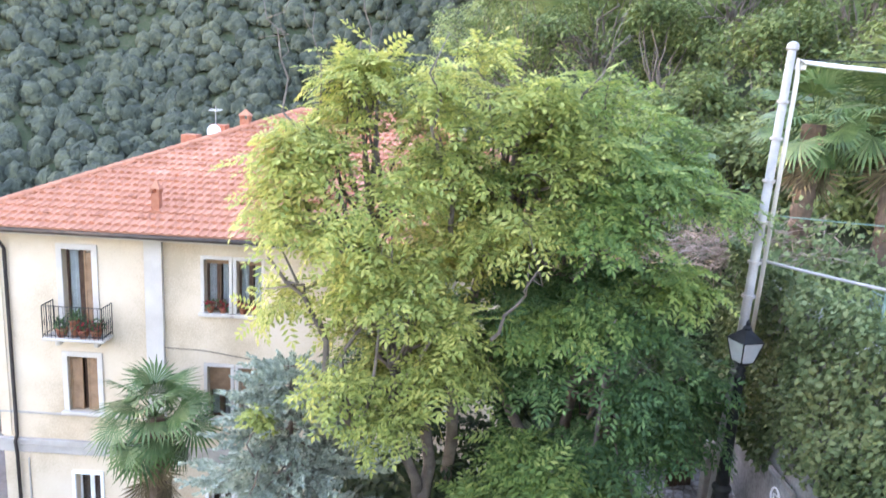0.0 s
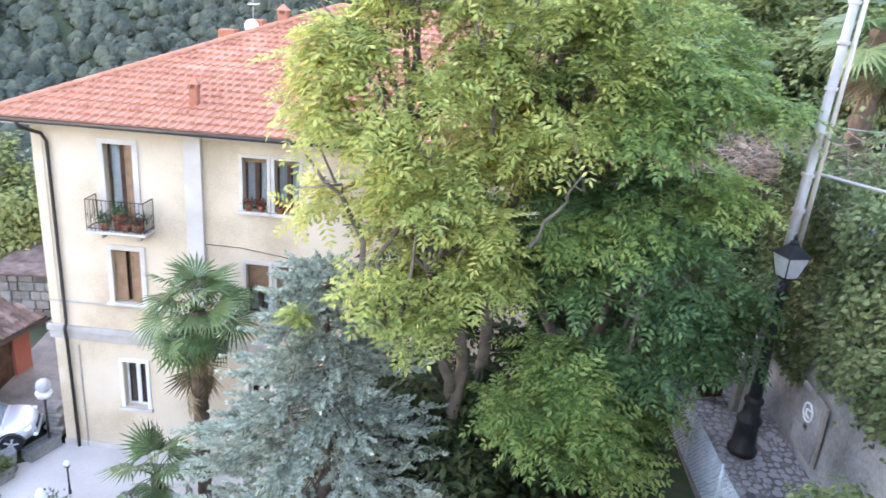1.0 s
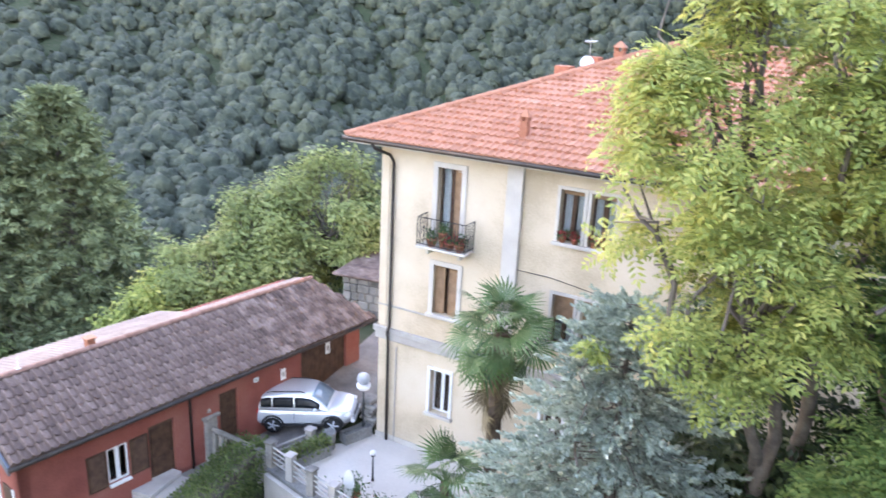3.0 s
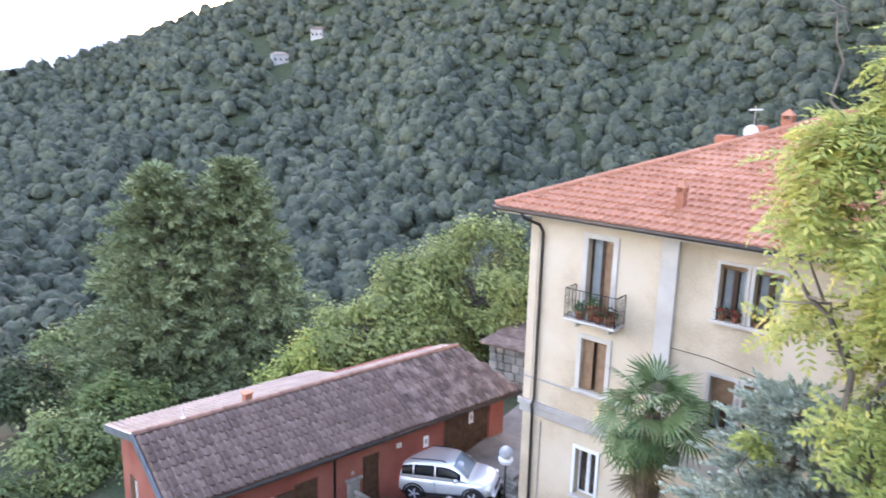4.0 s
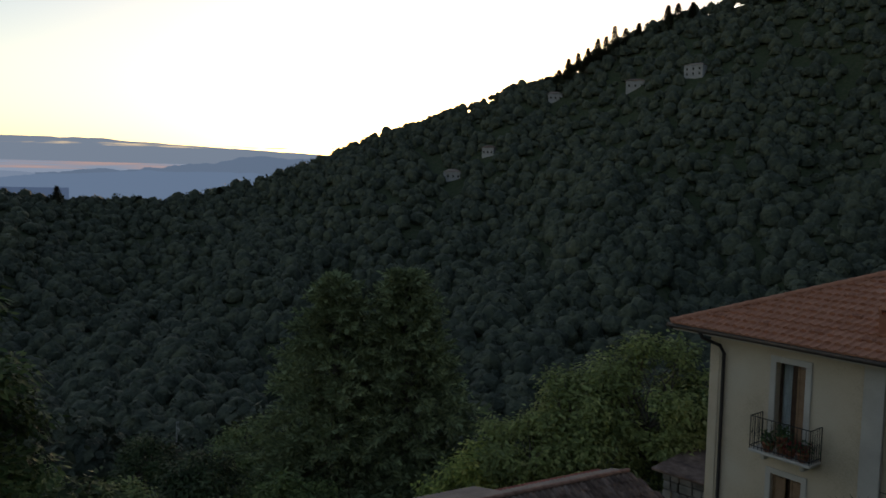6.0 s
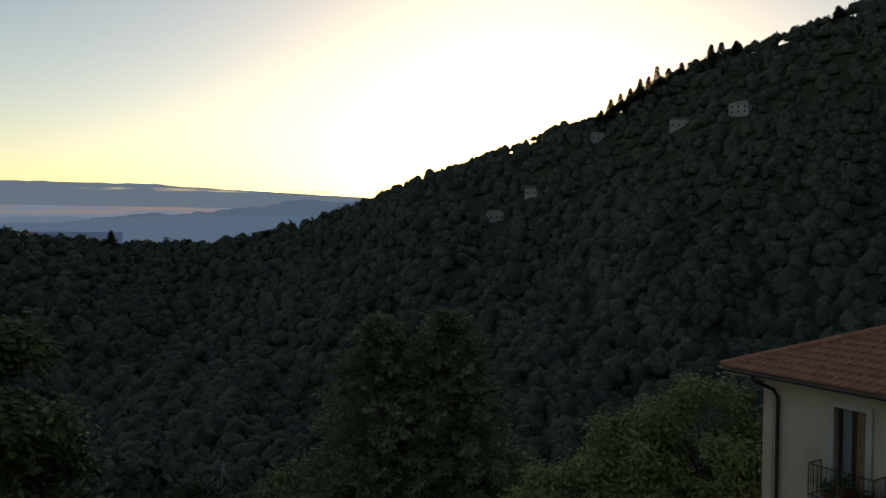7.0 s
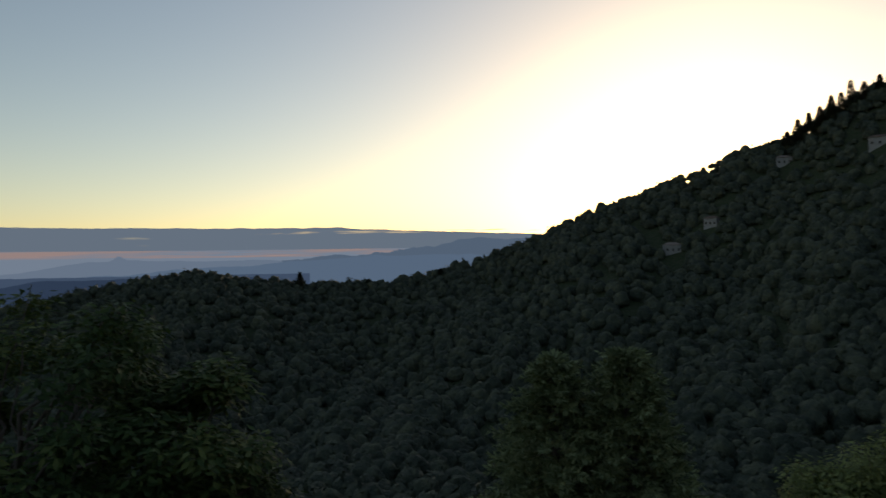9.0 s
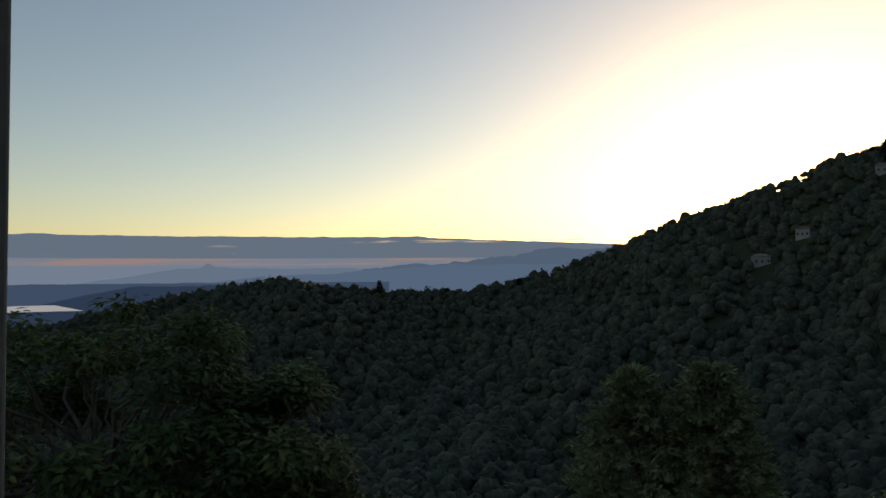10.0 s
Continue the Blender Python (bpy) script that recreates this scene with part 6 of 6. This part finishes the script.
# ivy over the wall
def ivy_sheet(name, spots, label, mat, size=0.11):
    g = np.random.default_rng(len(spots))
    spots = np.array(spots)
    v, f = cards(g, spots, np.tile([-0.5, -0.1, -0.5], (len(spots), 1)), size, size * 0.8, jitter=0.5)
    return tagged(new(name, mesh_np(name, v, f, mat)), label, "ivy", kind="stuff")


g = np.random.default_rng(5)
spots = []
while len(spots) < 26000:
    y, z = g.uniform(3, 15.6), g.uniform(8.1, 11.9)
    edge = 8.9 + 0.55 * noise.noise(Vector((y * 0.8, 0, 3))) + 0.35 * noise.noise(Vector((y * 2.5, 1, 3))) - (0.9 if y > 12.6 else 0)
    if z > edge - g.exponential(0.12):
        th = 0.08 + 0.45 * max(0, noise.noise(Vector((y * 1.1, z * 1.1, 7))) + 0.4) * min(1, (z - edge + 0.4))
        spots.append((6.1 - g.uniform(0, max(0.05, th)) - 0.02, y, z))
ivy_sheet("ivy", spots, "dense green ivy hanging over the lane wall", LEAF_IVY)
spots = []
while len(spots) < 9000:
    x, y = g.uniform(6.2, 14), g.uniform(4, 17)
    spots.append((x, y, 11.15 + g.exponential(0.12) + 0.35 * max(0, noise.noise(Vector((x * 0.7, y * 0.7, 0))))))
ivy_sheet("ground_cover", spots, "bright green ground cover in the upper garden", LEAF_YELLOW, 0.13)
spots = []
while len(spots) < 9000:
    x, y = g.uniform(2.6, 9), g.uniform(15.2, 20.5)
    spots.append((x, y - 0.4, float(land(x, y)) + g.exponential(0.35)))
ivy_sheet("undergrowth", spots, "tangled green undergrowth on the bank", LEAF_IVY, 0.15)
brush = empty("brush_pile", pose(6.6, 17.0, 11.0), "heap of dry grey-brown cut branches", "brush pile")
DRY = material("dry_twigs", [(0.20, 0.15, 0.11), (0.36, 0.29, 0.24)], 5, 0.95, island=0.5, bump=0)
p = g.normal(0, 1, (1500, 3)) * [1.1, 0.8, 0.3] + [0, 0, 0.35]
v, f = cards(g, p, g.normal(0, 1, (1500, 3)) * [1, 1, 0.35], 0.8, 0.025, jitter=0.4)
tagged(put(new("twig_heap", mesh_np("twig_heap", v, f, DRY)), brush), kind="stuff")

pole = empty("utility_pole", pose(5.03, 12.5, 6.8, 0, 1.9, 0), "tall weathered concrete utility pole with strapped conduit", "utility pole")
bm = bmesh.new()
tube(bm, [(0, 0, -0.2), (0, 0, 4.5), (0, 0, 8.75)], [0.1, 0.082, 0.066], 14)
part("shaft", bm, POLE_GREY, pole, "", True)
bm = bmesh.new()
tube(bm, [(0.15, -0.05, 3.9), (0.135, -0.05, 8.3), (0.11, -0.05, 8.62), (0.2, -0.1, 8.55)], 0.04, 8)
part("conduit", bm, PLASTER_PALE, pole, "pale grey conduit", True)
for z in (3.6, 4.6, 5.2, 5.9, 6.6, 7.3, 7.9):
    part("strap", lathe([(0.14 - 0.006 * z, z), (0.145 - 0.006 * z, z), (0.145 - 0.006 * z, z + 0.05), (0.14 - 0.006 * z, z + 0.05)], 14), BAND, pole)
part("cap", lathe([(0.08, 8.74), (0.1, 8.76), (0.09, 8.84), (0.03, 8.88)], 12), POLE_GREY, pole)
part("insulator", boxes((0.1, 0.26, -0.05, 0.05, 8.45, 8.55), bevel=0.015), WHITE_PAINT, pole)


def cable(name, a, b, sag, r, mat, label):
    e = empty(name, pose(*a), label, "cable", "cables")
    d = Vector(b) - Vector(a)
    bm = bmesh.new()
    tube(bm, [tuple(d * (i / 14) - Vector((0, 0, sag * 4 * (i / 14) * (1 - i / 14)))) for i in range(15)], r, 6)
    part("line", bm, mat, e, "", True)


GREEN_LINE = material("green_coated_wire", [(0.10, 0.18, 0.14), (0.2, 0.28, 0.23)], 4, 0.6, bump=0)
cable("power_cable", (5.5, 12.4, 15.35), (14.5, 10.5, 15.9), 0.35, 0.035, WHITE_PAINT, "thick pale cable slung from the pole")
cable("power_cable", (5.35, 12.5, 15.4), (16.0, 13.5, 16.6), 0.3, 0.012, IRON, "thin dark cable slung from the pole")
cable("stay_wire", (5.29, 12.5, 12.07), (9.5, 9.0, 12.0), 0.1, 0.028, POLE_GREY, "pale wire from the pole over the wall")
cable("fence_wire", (3.8, 17.8, 12.35), (12.0, 13.0, 12.6), 0.1, 0.016, GREEN_LINE, "green wire stretched above the bank")
cable("lane_cable", (5.1, 12.45, 9.4), (3.2, 13.0, 10.2), 0.15, 0.012, BAND, "thin grey cable crossing the lane")

sl = empty("street_lamp", pose(5.06, 12.22, 6.88, 0, 1.0, 0), "black cast-iron street lamp with a frosted lantern", "street lamp")
part("base", lathe([(0.26, 0), (0.26, 0.1), (0.2, 0.18), (0.19, 0.6), (0.22, 0.64), (0.22, 0.7), (0.15, 0.8), (0.14, 1.0), (0.17, 1.04), (0.17, 1.09), (0.12, 1.15)], 16), IRON, sl, "", True)
part("column", lathe([(0.12, 1.1), (0.1, 1.6), (0.085, 2.6), (0.075, 3.1), (0.1, 3.14), (0.1, 3.18), (0.06, 3.24), (0.09, 3.3), (0.05, 3.38)], 14), IRON, sl, "", True)
part("pan", lathe([(0.03, 3.36), (0.13, 3.42), (0.14, 3.45), (0.03, 3.45)], 12), IRON, sl)
LANT = material("frosted_lantern", [(0.45, 0.47, 0.47), (0.6, 0.62, 0.62)], 4, 0.3, bump=0)
for k in range(4):
    bm = bmesh.new()
    vs = [bm.verts.new(p) for p in ((-0.12, -0.125, 3.46), (0.12, -0.125, 3.46), (0.2, -0.205, 3.82), (-0.2, -0.205, 3.82))]
    bm.faces.new(vs)
    rg = bmesh.ops.extrude_face_region(bm, geom=bm.faces[:])
    bmesh.ops.translate(bm, verts=[v for v in rg["geom"] if isinstance(v, bmesh.types.BMVert)], vec=(0, 0.01, 0))
    part("lantern_pane", bm, LANT, sl, "pale frosted pane").matrix_basis = pose(0, 0, 0, 0, 0, 90 * k + 20)
    bm = bmesh.new()
    tube(bm, [(-0.125, -0.125, 3.45), (-0.205, -0.205, 3.83)], 0.012, 4)
    part("lantern_rib", bm, IRON, sl).matrix_basis = pose(0, 0, 0, 0, 0, 90 * k + 20)
bm = bmesh.new()
bmesh.ops.create_cone(bm, cap_ends=True, segments=4, radius1=0.32, radius2=0.07, depth=0.2, matrix=Matrix.Translation((0, 0, 3.93)) @ Matrix.Rotation(math.pi / 4 + radians(20), 4, "Z"))
part("lantern_roof", bm, IRON, sl)
part("finial", lathe([(0.07, 4.02), (0.08, 4.06), (0.03, 4.1), (0.04, 4.14), (0.01, 4.2)], 10), IRON, sl)

hatch = empty("wall_hatch", pose(6.04, 12.0, 8.15), "grey metal service hatch in the lane wall", "hatch")
part("frame", boxes((-0.06, 0.0, -0.5, 0.5, -1.05, 0.15), bevel=0.01), STONE, hatch)
part("door", boxes((-0.085, -0.062, -0.44, 0.44, -1.0, 0.1), bevel=0.01), CONCRETE, hatch)
bm = bmesh.new()
ring = [(-0.1, 0.17 * math.cos(t), -0.22 + 0.17 * math.sin(t)) for t in (2 * math.pi * i / 16 for i in range(17))]
tube(bm, ring, 0.018, 5)
tube(bm, [(-0.1, -0.08, -0.16), (-0.1, 0.06, -0.18), (-0.1, 0.05, -0.28), (-0.1, -0.08, -0.3)], 0.018, 5)
part("painted_ring", bm, WHITE_PAINT, hatch)
part("slot", boxes((-0.095, -0.084, -0.06, 0.06, -0.55, -0.45), bevel=0.005), IRON, hatch)
for k, (x, y, hgt, w) in enumerate(((5.35, 13.75, 1.25, 0.16), (5.75, 13.95, 1.3, 0.13), (4.6, 14.8, 1.7, 0.14))):
    e = empty("gate_post", pose(x, y, 6.8, 0, 0, 20), "weathered stone gate post at the lane's bend", "post", "gate posts")
    part("shaft", boxes((-w / 2, w / 2, -w / 2, w / 2, 0, hgt), bevel=0.02), STONE, e)
    part("cap", boxes((-w / 2 - 0.02, w / 2 + 0.02, -w / 2 - 0.02, w / 2 + 0.02, hgt, hgt + 0.05), bevel=0.015), BAND, e)
pf = empty("plank_gate", pose(4.7, 14.1, 6.85, 0, 0, 15), "old brown plank gate at the lane's bend", "gate")
for k in range(6):
    part("plank", boxes((0.1 * k, 0.1 * k + 0.09, 0, 0.025, 0, 1.0 + 0.03 * (k % 3)), bevel=0.006), WOOD_DARK, pf)
part("rail", boxes((0, 0.6, 0.026, 0.06, 0.25, 0.33), bevel=0.006), WOOD_DARK, pf)
part("rail", boxes((0, 0.6, 0.026, 0.06, 0.75, 0.83), bevel=0.006), WOOD_DARK, pf)

# chain-link fence on the lane's outer edge
MESHWIRE = material("galvanised_mesh", [(0.30, 0.36, 0.38), (0.45, 0.5, 0.52)], 6, 0.5, 0.5, bump=0)


def chain_link(x0, y0, x1, y1, z, hgt, label, mat, cell=0.09, r=0.006):
    e = empty("chain_link_fence", pose(x0, y0, z), label, "fence", "fences")
    d = Vector((x1 - x0, y1 - y0, 0))
    L = d.length
    d /= L
    for i in range(int(L / 1.6) + 1):
        p = d * min(L, i * 1.6)
        bm = bmesh.new()
        tube(bm, [(p.x, p.y, -0.1), (p.x, p.y, hgt + 0.06)], 0.025, 8)
        part("post", bm, mat, e, "", True)
    v, f = [], []
    n = int((L + hgt) / cell)
    for s in (1, -1):
        for i in range(n):
            a = i * cell - hgt
            t0, t1 = max(0, -a), min(hgt, L - a)
            if t1 - t0 < 0.02:
                continue
            pts = []
            for t in (t0, t1):
                u, z_ = a + t, t if s > 0 else hgt - t
                pts.append((d.x * u, d.y * u, z_))
            k = len(v)
            nx, ny = -d.y * r, d.x * r
            for px_, py_, pz in pts:
                v += [(px_ + nx, py_ + ny, pz), (px_, py_, pz + r * 1.4), (px_ - nx, py_ - ny, pz)]
            f += [(k, k + 1, k + 4, k + 3), (k + 1, k + 2, k + 5, k + 4), (k + 2, k, k + 3, k + 5)]
    tagged(put(new("netting", mesh_np("netting", v, f, mat)), e), kind="stuff")
    bm = bmesh.new()
    tube(bm, [(0, 0, hgt), tuple(d * L + Vector((0, 0, hgt)))], 0.012, 5)
    part("top_wire", bm, mat, e)


chain_link(4.05, 8.6, 3.9, 13.2, 6.83, 1.0, "galvanised chain-link fence along the lane", MESHWIRE)
chain_link(6.75, 8.0, 6.75, 11.6, 11.1, 0.75, "green chain-link fence on top of the lane wall", GREEN_LINE, 0.12, 0.003)
broadleaf("lane_shrub", (4.75, 8.4, 6.83), [((4.75, 8.4, 8.1), (0.55, 0.5, 0.7), 16, 14, 0.26, LEAF_YELLOW, "tiny")], KINDS, "young yellow-green shrub beside the lane", "shrub", 0.03, 91)
g = np.random.default_rng(8)
hd = empty("hedge", pose(-13.6, 13.7, 0), "clipped dark green hedge along the drive", "hedge")
p = g.uniform(-1, 1, (12000, 3))
q = np.argmax(np.abs(p), 1)
p[np.arange(12000), q] = np.sign(p[np.arange(12000), q]) * g.uniform(0.85, 1.05, 12000)
p = p * [0.65, 2.2, 0.8] + [0, 0, 0.1]
v, f = cards(g, p, p * [1, 0.2, 1], 0.11, 0.06)
put(new("foliage", mesh_np("foliage", v, f, LEAF_NEAR)), hd)
part("woody_core", boxes((-0.35, 0.35, -1.85, 1.85, -1.2, 0.65), bevel=0.1), BARK, hd)
hd.matrix_basis = pose(-14.6, 14.1, 0, 0, 0, 14)

# ---- the window from which all this is seen ----
bm = holed_wall(-1.7, 6.0, -0.75, -0.3, -2.5, 18.0, [(-1.05, 1.05, 13.5, 15.9)])
tagged(part("wall_house", bm, PLASTER_PALE), "pale outer wall round the open window", "wall", kind="structure")
tagged(part("wall_room", boxes((-1.7, -1.5, -5.0, -0.76, 12.5, 17.0), (2.8, 3.0, -5.0, -0.76, 12.5, 17.0), (-1.7, 3.0, -5.2, -5.0, 12.5, 17.0)), PLASTER_PALE), "plain inner walls of the room", "wall", kind="structure")
tagged(part("floor", boxes((-1.5, 2.8, -5.0, -0.76, 12.4, 12.5)), WOOD_SHUTTER), "wooden floor of the room", "floor", kind="structure")
tagged(part("ceiling", boxes((-1.5, 2.8, -5.0, -0.76, 16.9, 17.0)), PLASTER_PALE), "plain ceiling of the room", "ceiling", kind="structure")
shut = empty("window_shutter", pose(-1.07, -0.275, 13.5), "grey-painted wooden shutter standing open beside the window", "shutter")
part("stile", boxes((-0.02, 0.02, 0.45, 0.512, 0, 2.4), bevel=0.004), GUTTER, shut)
part("edge_strip", boxes((0.021, 0.027, 0.508, 0.523, 0, 2.4), bevel=0.002), BAND, shut, "paler strip along the edge")
part("stile", boxes((-0.02, 0.02, 0.0, 0.07, 0, 2.4), bevel=0.004), GUTTER, shut)
for k in range(30):
    part("slat", boxes((-0.012, 0.012, 0.071, 0.449, 0.06 + 0.077 * k, 0.06 + 0.077 * k + 0.06)), GUTTER, shut)

# ---- distance: hills, plain, lake and a bank of cloud as glowing strips ----
# An even glow; the haze of distance is put into its colour.
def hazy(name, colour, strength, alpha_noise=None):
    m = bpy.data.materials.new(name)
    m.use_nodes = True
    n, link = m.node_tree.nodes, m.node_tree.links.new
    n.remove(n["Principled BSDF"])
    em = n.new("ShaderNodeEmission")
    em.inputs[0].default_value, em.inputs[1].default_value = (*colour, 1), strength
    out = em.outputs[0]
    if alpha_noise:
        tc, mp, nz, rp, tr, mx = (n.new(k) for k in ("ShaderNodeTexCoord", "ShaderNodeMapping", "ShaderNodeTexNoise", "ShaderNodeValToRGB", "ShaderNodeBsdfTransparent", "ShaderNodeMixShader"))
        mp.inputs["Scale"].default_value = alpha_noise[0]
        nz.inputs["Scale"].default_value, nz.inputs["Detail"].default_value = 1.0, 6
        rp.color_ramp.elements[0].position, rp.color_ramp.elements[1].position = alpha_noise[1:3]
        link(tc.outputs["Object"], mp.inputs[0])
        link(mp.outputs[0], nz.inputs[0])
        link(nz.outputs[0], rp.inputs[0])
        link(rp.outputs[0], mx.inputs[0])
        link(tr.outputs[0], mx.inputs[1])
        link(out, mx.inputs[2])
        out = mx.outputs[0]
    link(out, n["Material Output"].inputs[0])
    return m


def band(name, r, az0, az1, low, high, mat, label, rough=0.0, seed=0, n=220, taper=True):
    """A far strip of hills or cloud round the horizon: height angles low to high, its top line uneven."""
    v, f = [], []
    for i in range(n + 1):
        a = az0 + (az1 - az0) * i / n
        x, y = placed(a, r)
        t = i / n
        shape = high if not callable(high) else high(a)
        top = shape + rough * (noise.noise(Vector((a * 0.35, seed, 0))) + 0.5 * noise.noise(Vector((a * 1.1, seed, 4))) + 0.2 * noise.noise(Vector((a * 4, seed, 4))))
        if taper:
            top = low + (top - low) * min(1, 6 * t, 6 * (1 - t))
        v += [(x, y, 14.6 + r * math.tan(radians(low))), (x, y, 14.6 + r * math.tan(radians(max(low + 0.01, top))))]
    f = [(2 * i, 2 * i + 1, 2 * i + 3, 2 * i + 2) for i in range(n)]
    ob = tagged(new(name, mesh_np(name, v, f, mat)), label, "backdrop", kind="structure")
    ob.visible_shadow = False
    return ob


HZ = 0.4


def chain(a):
    """The far mountain chain, highest beyond the shoulder of the ridge."""
    return 2.0 - 0.16 * max(0, a - 68) + 0.09 * max(0, a - 73)


def faint_line(a):
    """The fainter range further along, with one sharp peak."""
    return 0.62 - 0.16 * max(0, a - 95.5) + 0.34 * math.exp(-((a - 93.4) / 0.35) ** 2) + 0.12 * math.exp(-((a - 92.6) / 1.2) ** 2)


# Land and water glow too: air haze and lake shine are in the colours.
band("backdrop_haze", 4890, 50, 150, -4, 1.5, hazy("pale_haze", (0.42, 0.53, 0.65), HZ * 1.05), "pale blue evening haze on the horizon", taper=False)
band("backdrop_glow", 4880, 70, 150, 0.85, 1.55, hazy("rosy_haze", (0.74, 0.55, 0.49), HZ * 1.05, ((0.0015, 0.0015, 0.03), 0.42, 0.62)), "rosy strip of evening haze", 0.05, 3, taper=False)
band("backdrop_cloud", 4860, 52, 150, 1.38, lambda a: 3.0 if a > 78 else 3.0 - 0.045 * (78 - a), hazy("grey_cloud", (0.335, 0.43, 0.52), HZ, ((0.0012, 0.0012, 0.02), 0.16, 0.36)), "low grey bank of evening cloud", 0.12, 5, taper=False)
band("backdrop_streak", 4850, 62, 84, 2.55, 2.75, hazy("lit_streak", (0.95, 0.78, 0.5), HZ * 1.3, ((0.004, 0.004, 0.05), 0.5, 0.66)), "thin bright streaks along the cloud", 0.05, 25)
band("backdrop_faint_range", 4800, 70, 112, -3, faint_line, hazy("hazed_range", (0.34, 0.45, 0.58), HZ), "mountain range with one sharp peak, paled blue by haze", 0.1, 21, taper=False)
band("backdrop_far_mountains", 4700, 58, 82, -3, chain, hazy("hazed_mountains", (0.23, 0.33, 0.45), HZ * 0.95), "far mountain chain tinted blue by haze", 0.3, 8, taper=False)
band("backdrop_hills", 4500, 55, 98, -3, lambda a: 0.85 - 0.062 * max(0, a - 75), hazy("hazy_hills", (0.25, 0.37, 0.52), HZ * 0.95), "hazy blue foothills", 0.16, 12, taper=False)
band("backdrop_plain", 4400, 80, 150, -4, -0.42, hazy("hazed_plain", (0.15, 0.23, 0.36), HZ * 0.85), "plain tinted dusky blue by haze", 0.05, 15, taper=False)
band("backdrop_plain_near", 4200, 84, 150, -5, lambda a: -0.62 - 0.2 * max(0, a - 98.5) + 0.08 * max(0, a - 104), hazy("hazed_dark_plain", (0.085, 0.14, 0.24), HZ * 0.8), "darker wooded rise on the plain", 0.1, 17, taper=False)
band("backdrop_lake", 4150, 101.6, 112, -2.25, -1.84, hazy("lake_shine", (0.75, 0.72, 0.66), HZ * 1.3), "strip of lake water with its shine put into the glow", 0.03, 19)

# ---- tiles and stones that can be told apart, put in last ----
for m in LATE:
    put(new("tile", CLAY), roof).matrix_basis = m
for m in GLATE:
    put(new("tile", BROWN), groof).matrix_basis = m
lane = bpy.data.objects["road"]
stones = []
rs = random.Random(12)
for k in range(6):
    bm = bmesh.new()
    bmesh.ops.create_icosphere(bm, subdivisions=1, radius=0.5)
    for v in bm.verts:
        v.co = Vector((v.co.x * rs.uniform(0.8, 1.15), v.co.y * rs.uniform(0.8, 1.15), max(-0.1, v.co.z * 0.35)))
    me = bpy.data.meshes.new("cobble")
    bm.to_mesh(me)
    bm.free()
    me.materials.append(COBBLE)
    stones.append(me)
extra = []
count = 0
y = 8.2
while y < 17.3:
    x = 4.05 + rs.uniform(0, 0.1)
    while x < 6.05:
        s = rs.uniform(0.11, 0.24)
        m = pose(x + s / 2, y + rs.uniform(-0.04, 0.04), 6.835, rs.uniform(-6, 6), rs.uniform(-6, 6), rs.uniform(0, 360)) @ Matrix.Diagonal((s * 1.15, s * 0.95, s * 0.8, 1))
        if 11.0 < y < 14.2 and count < 290:
            put(new("cobble", stones[count % 6]), lane).matrix_basis = m
            count += 1
        else:
            extra.append(m)
        x += s * 1.05
    y += 0.17
joined("further_cobbles", stones[2], extra, COBBLE, lane)
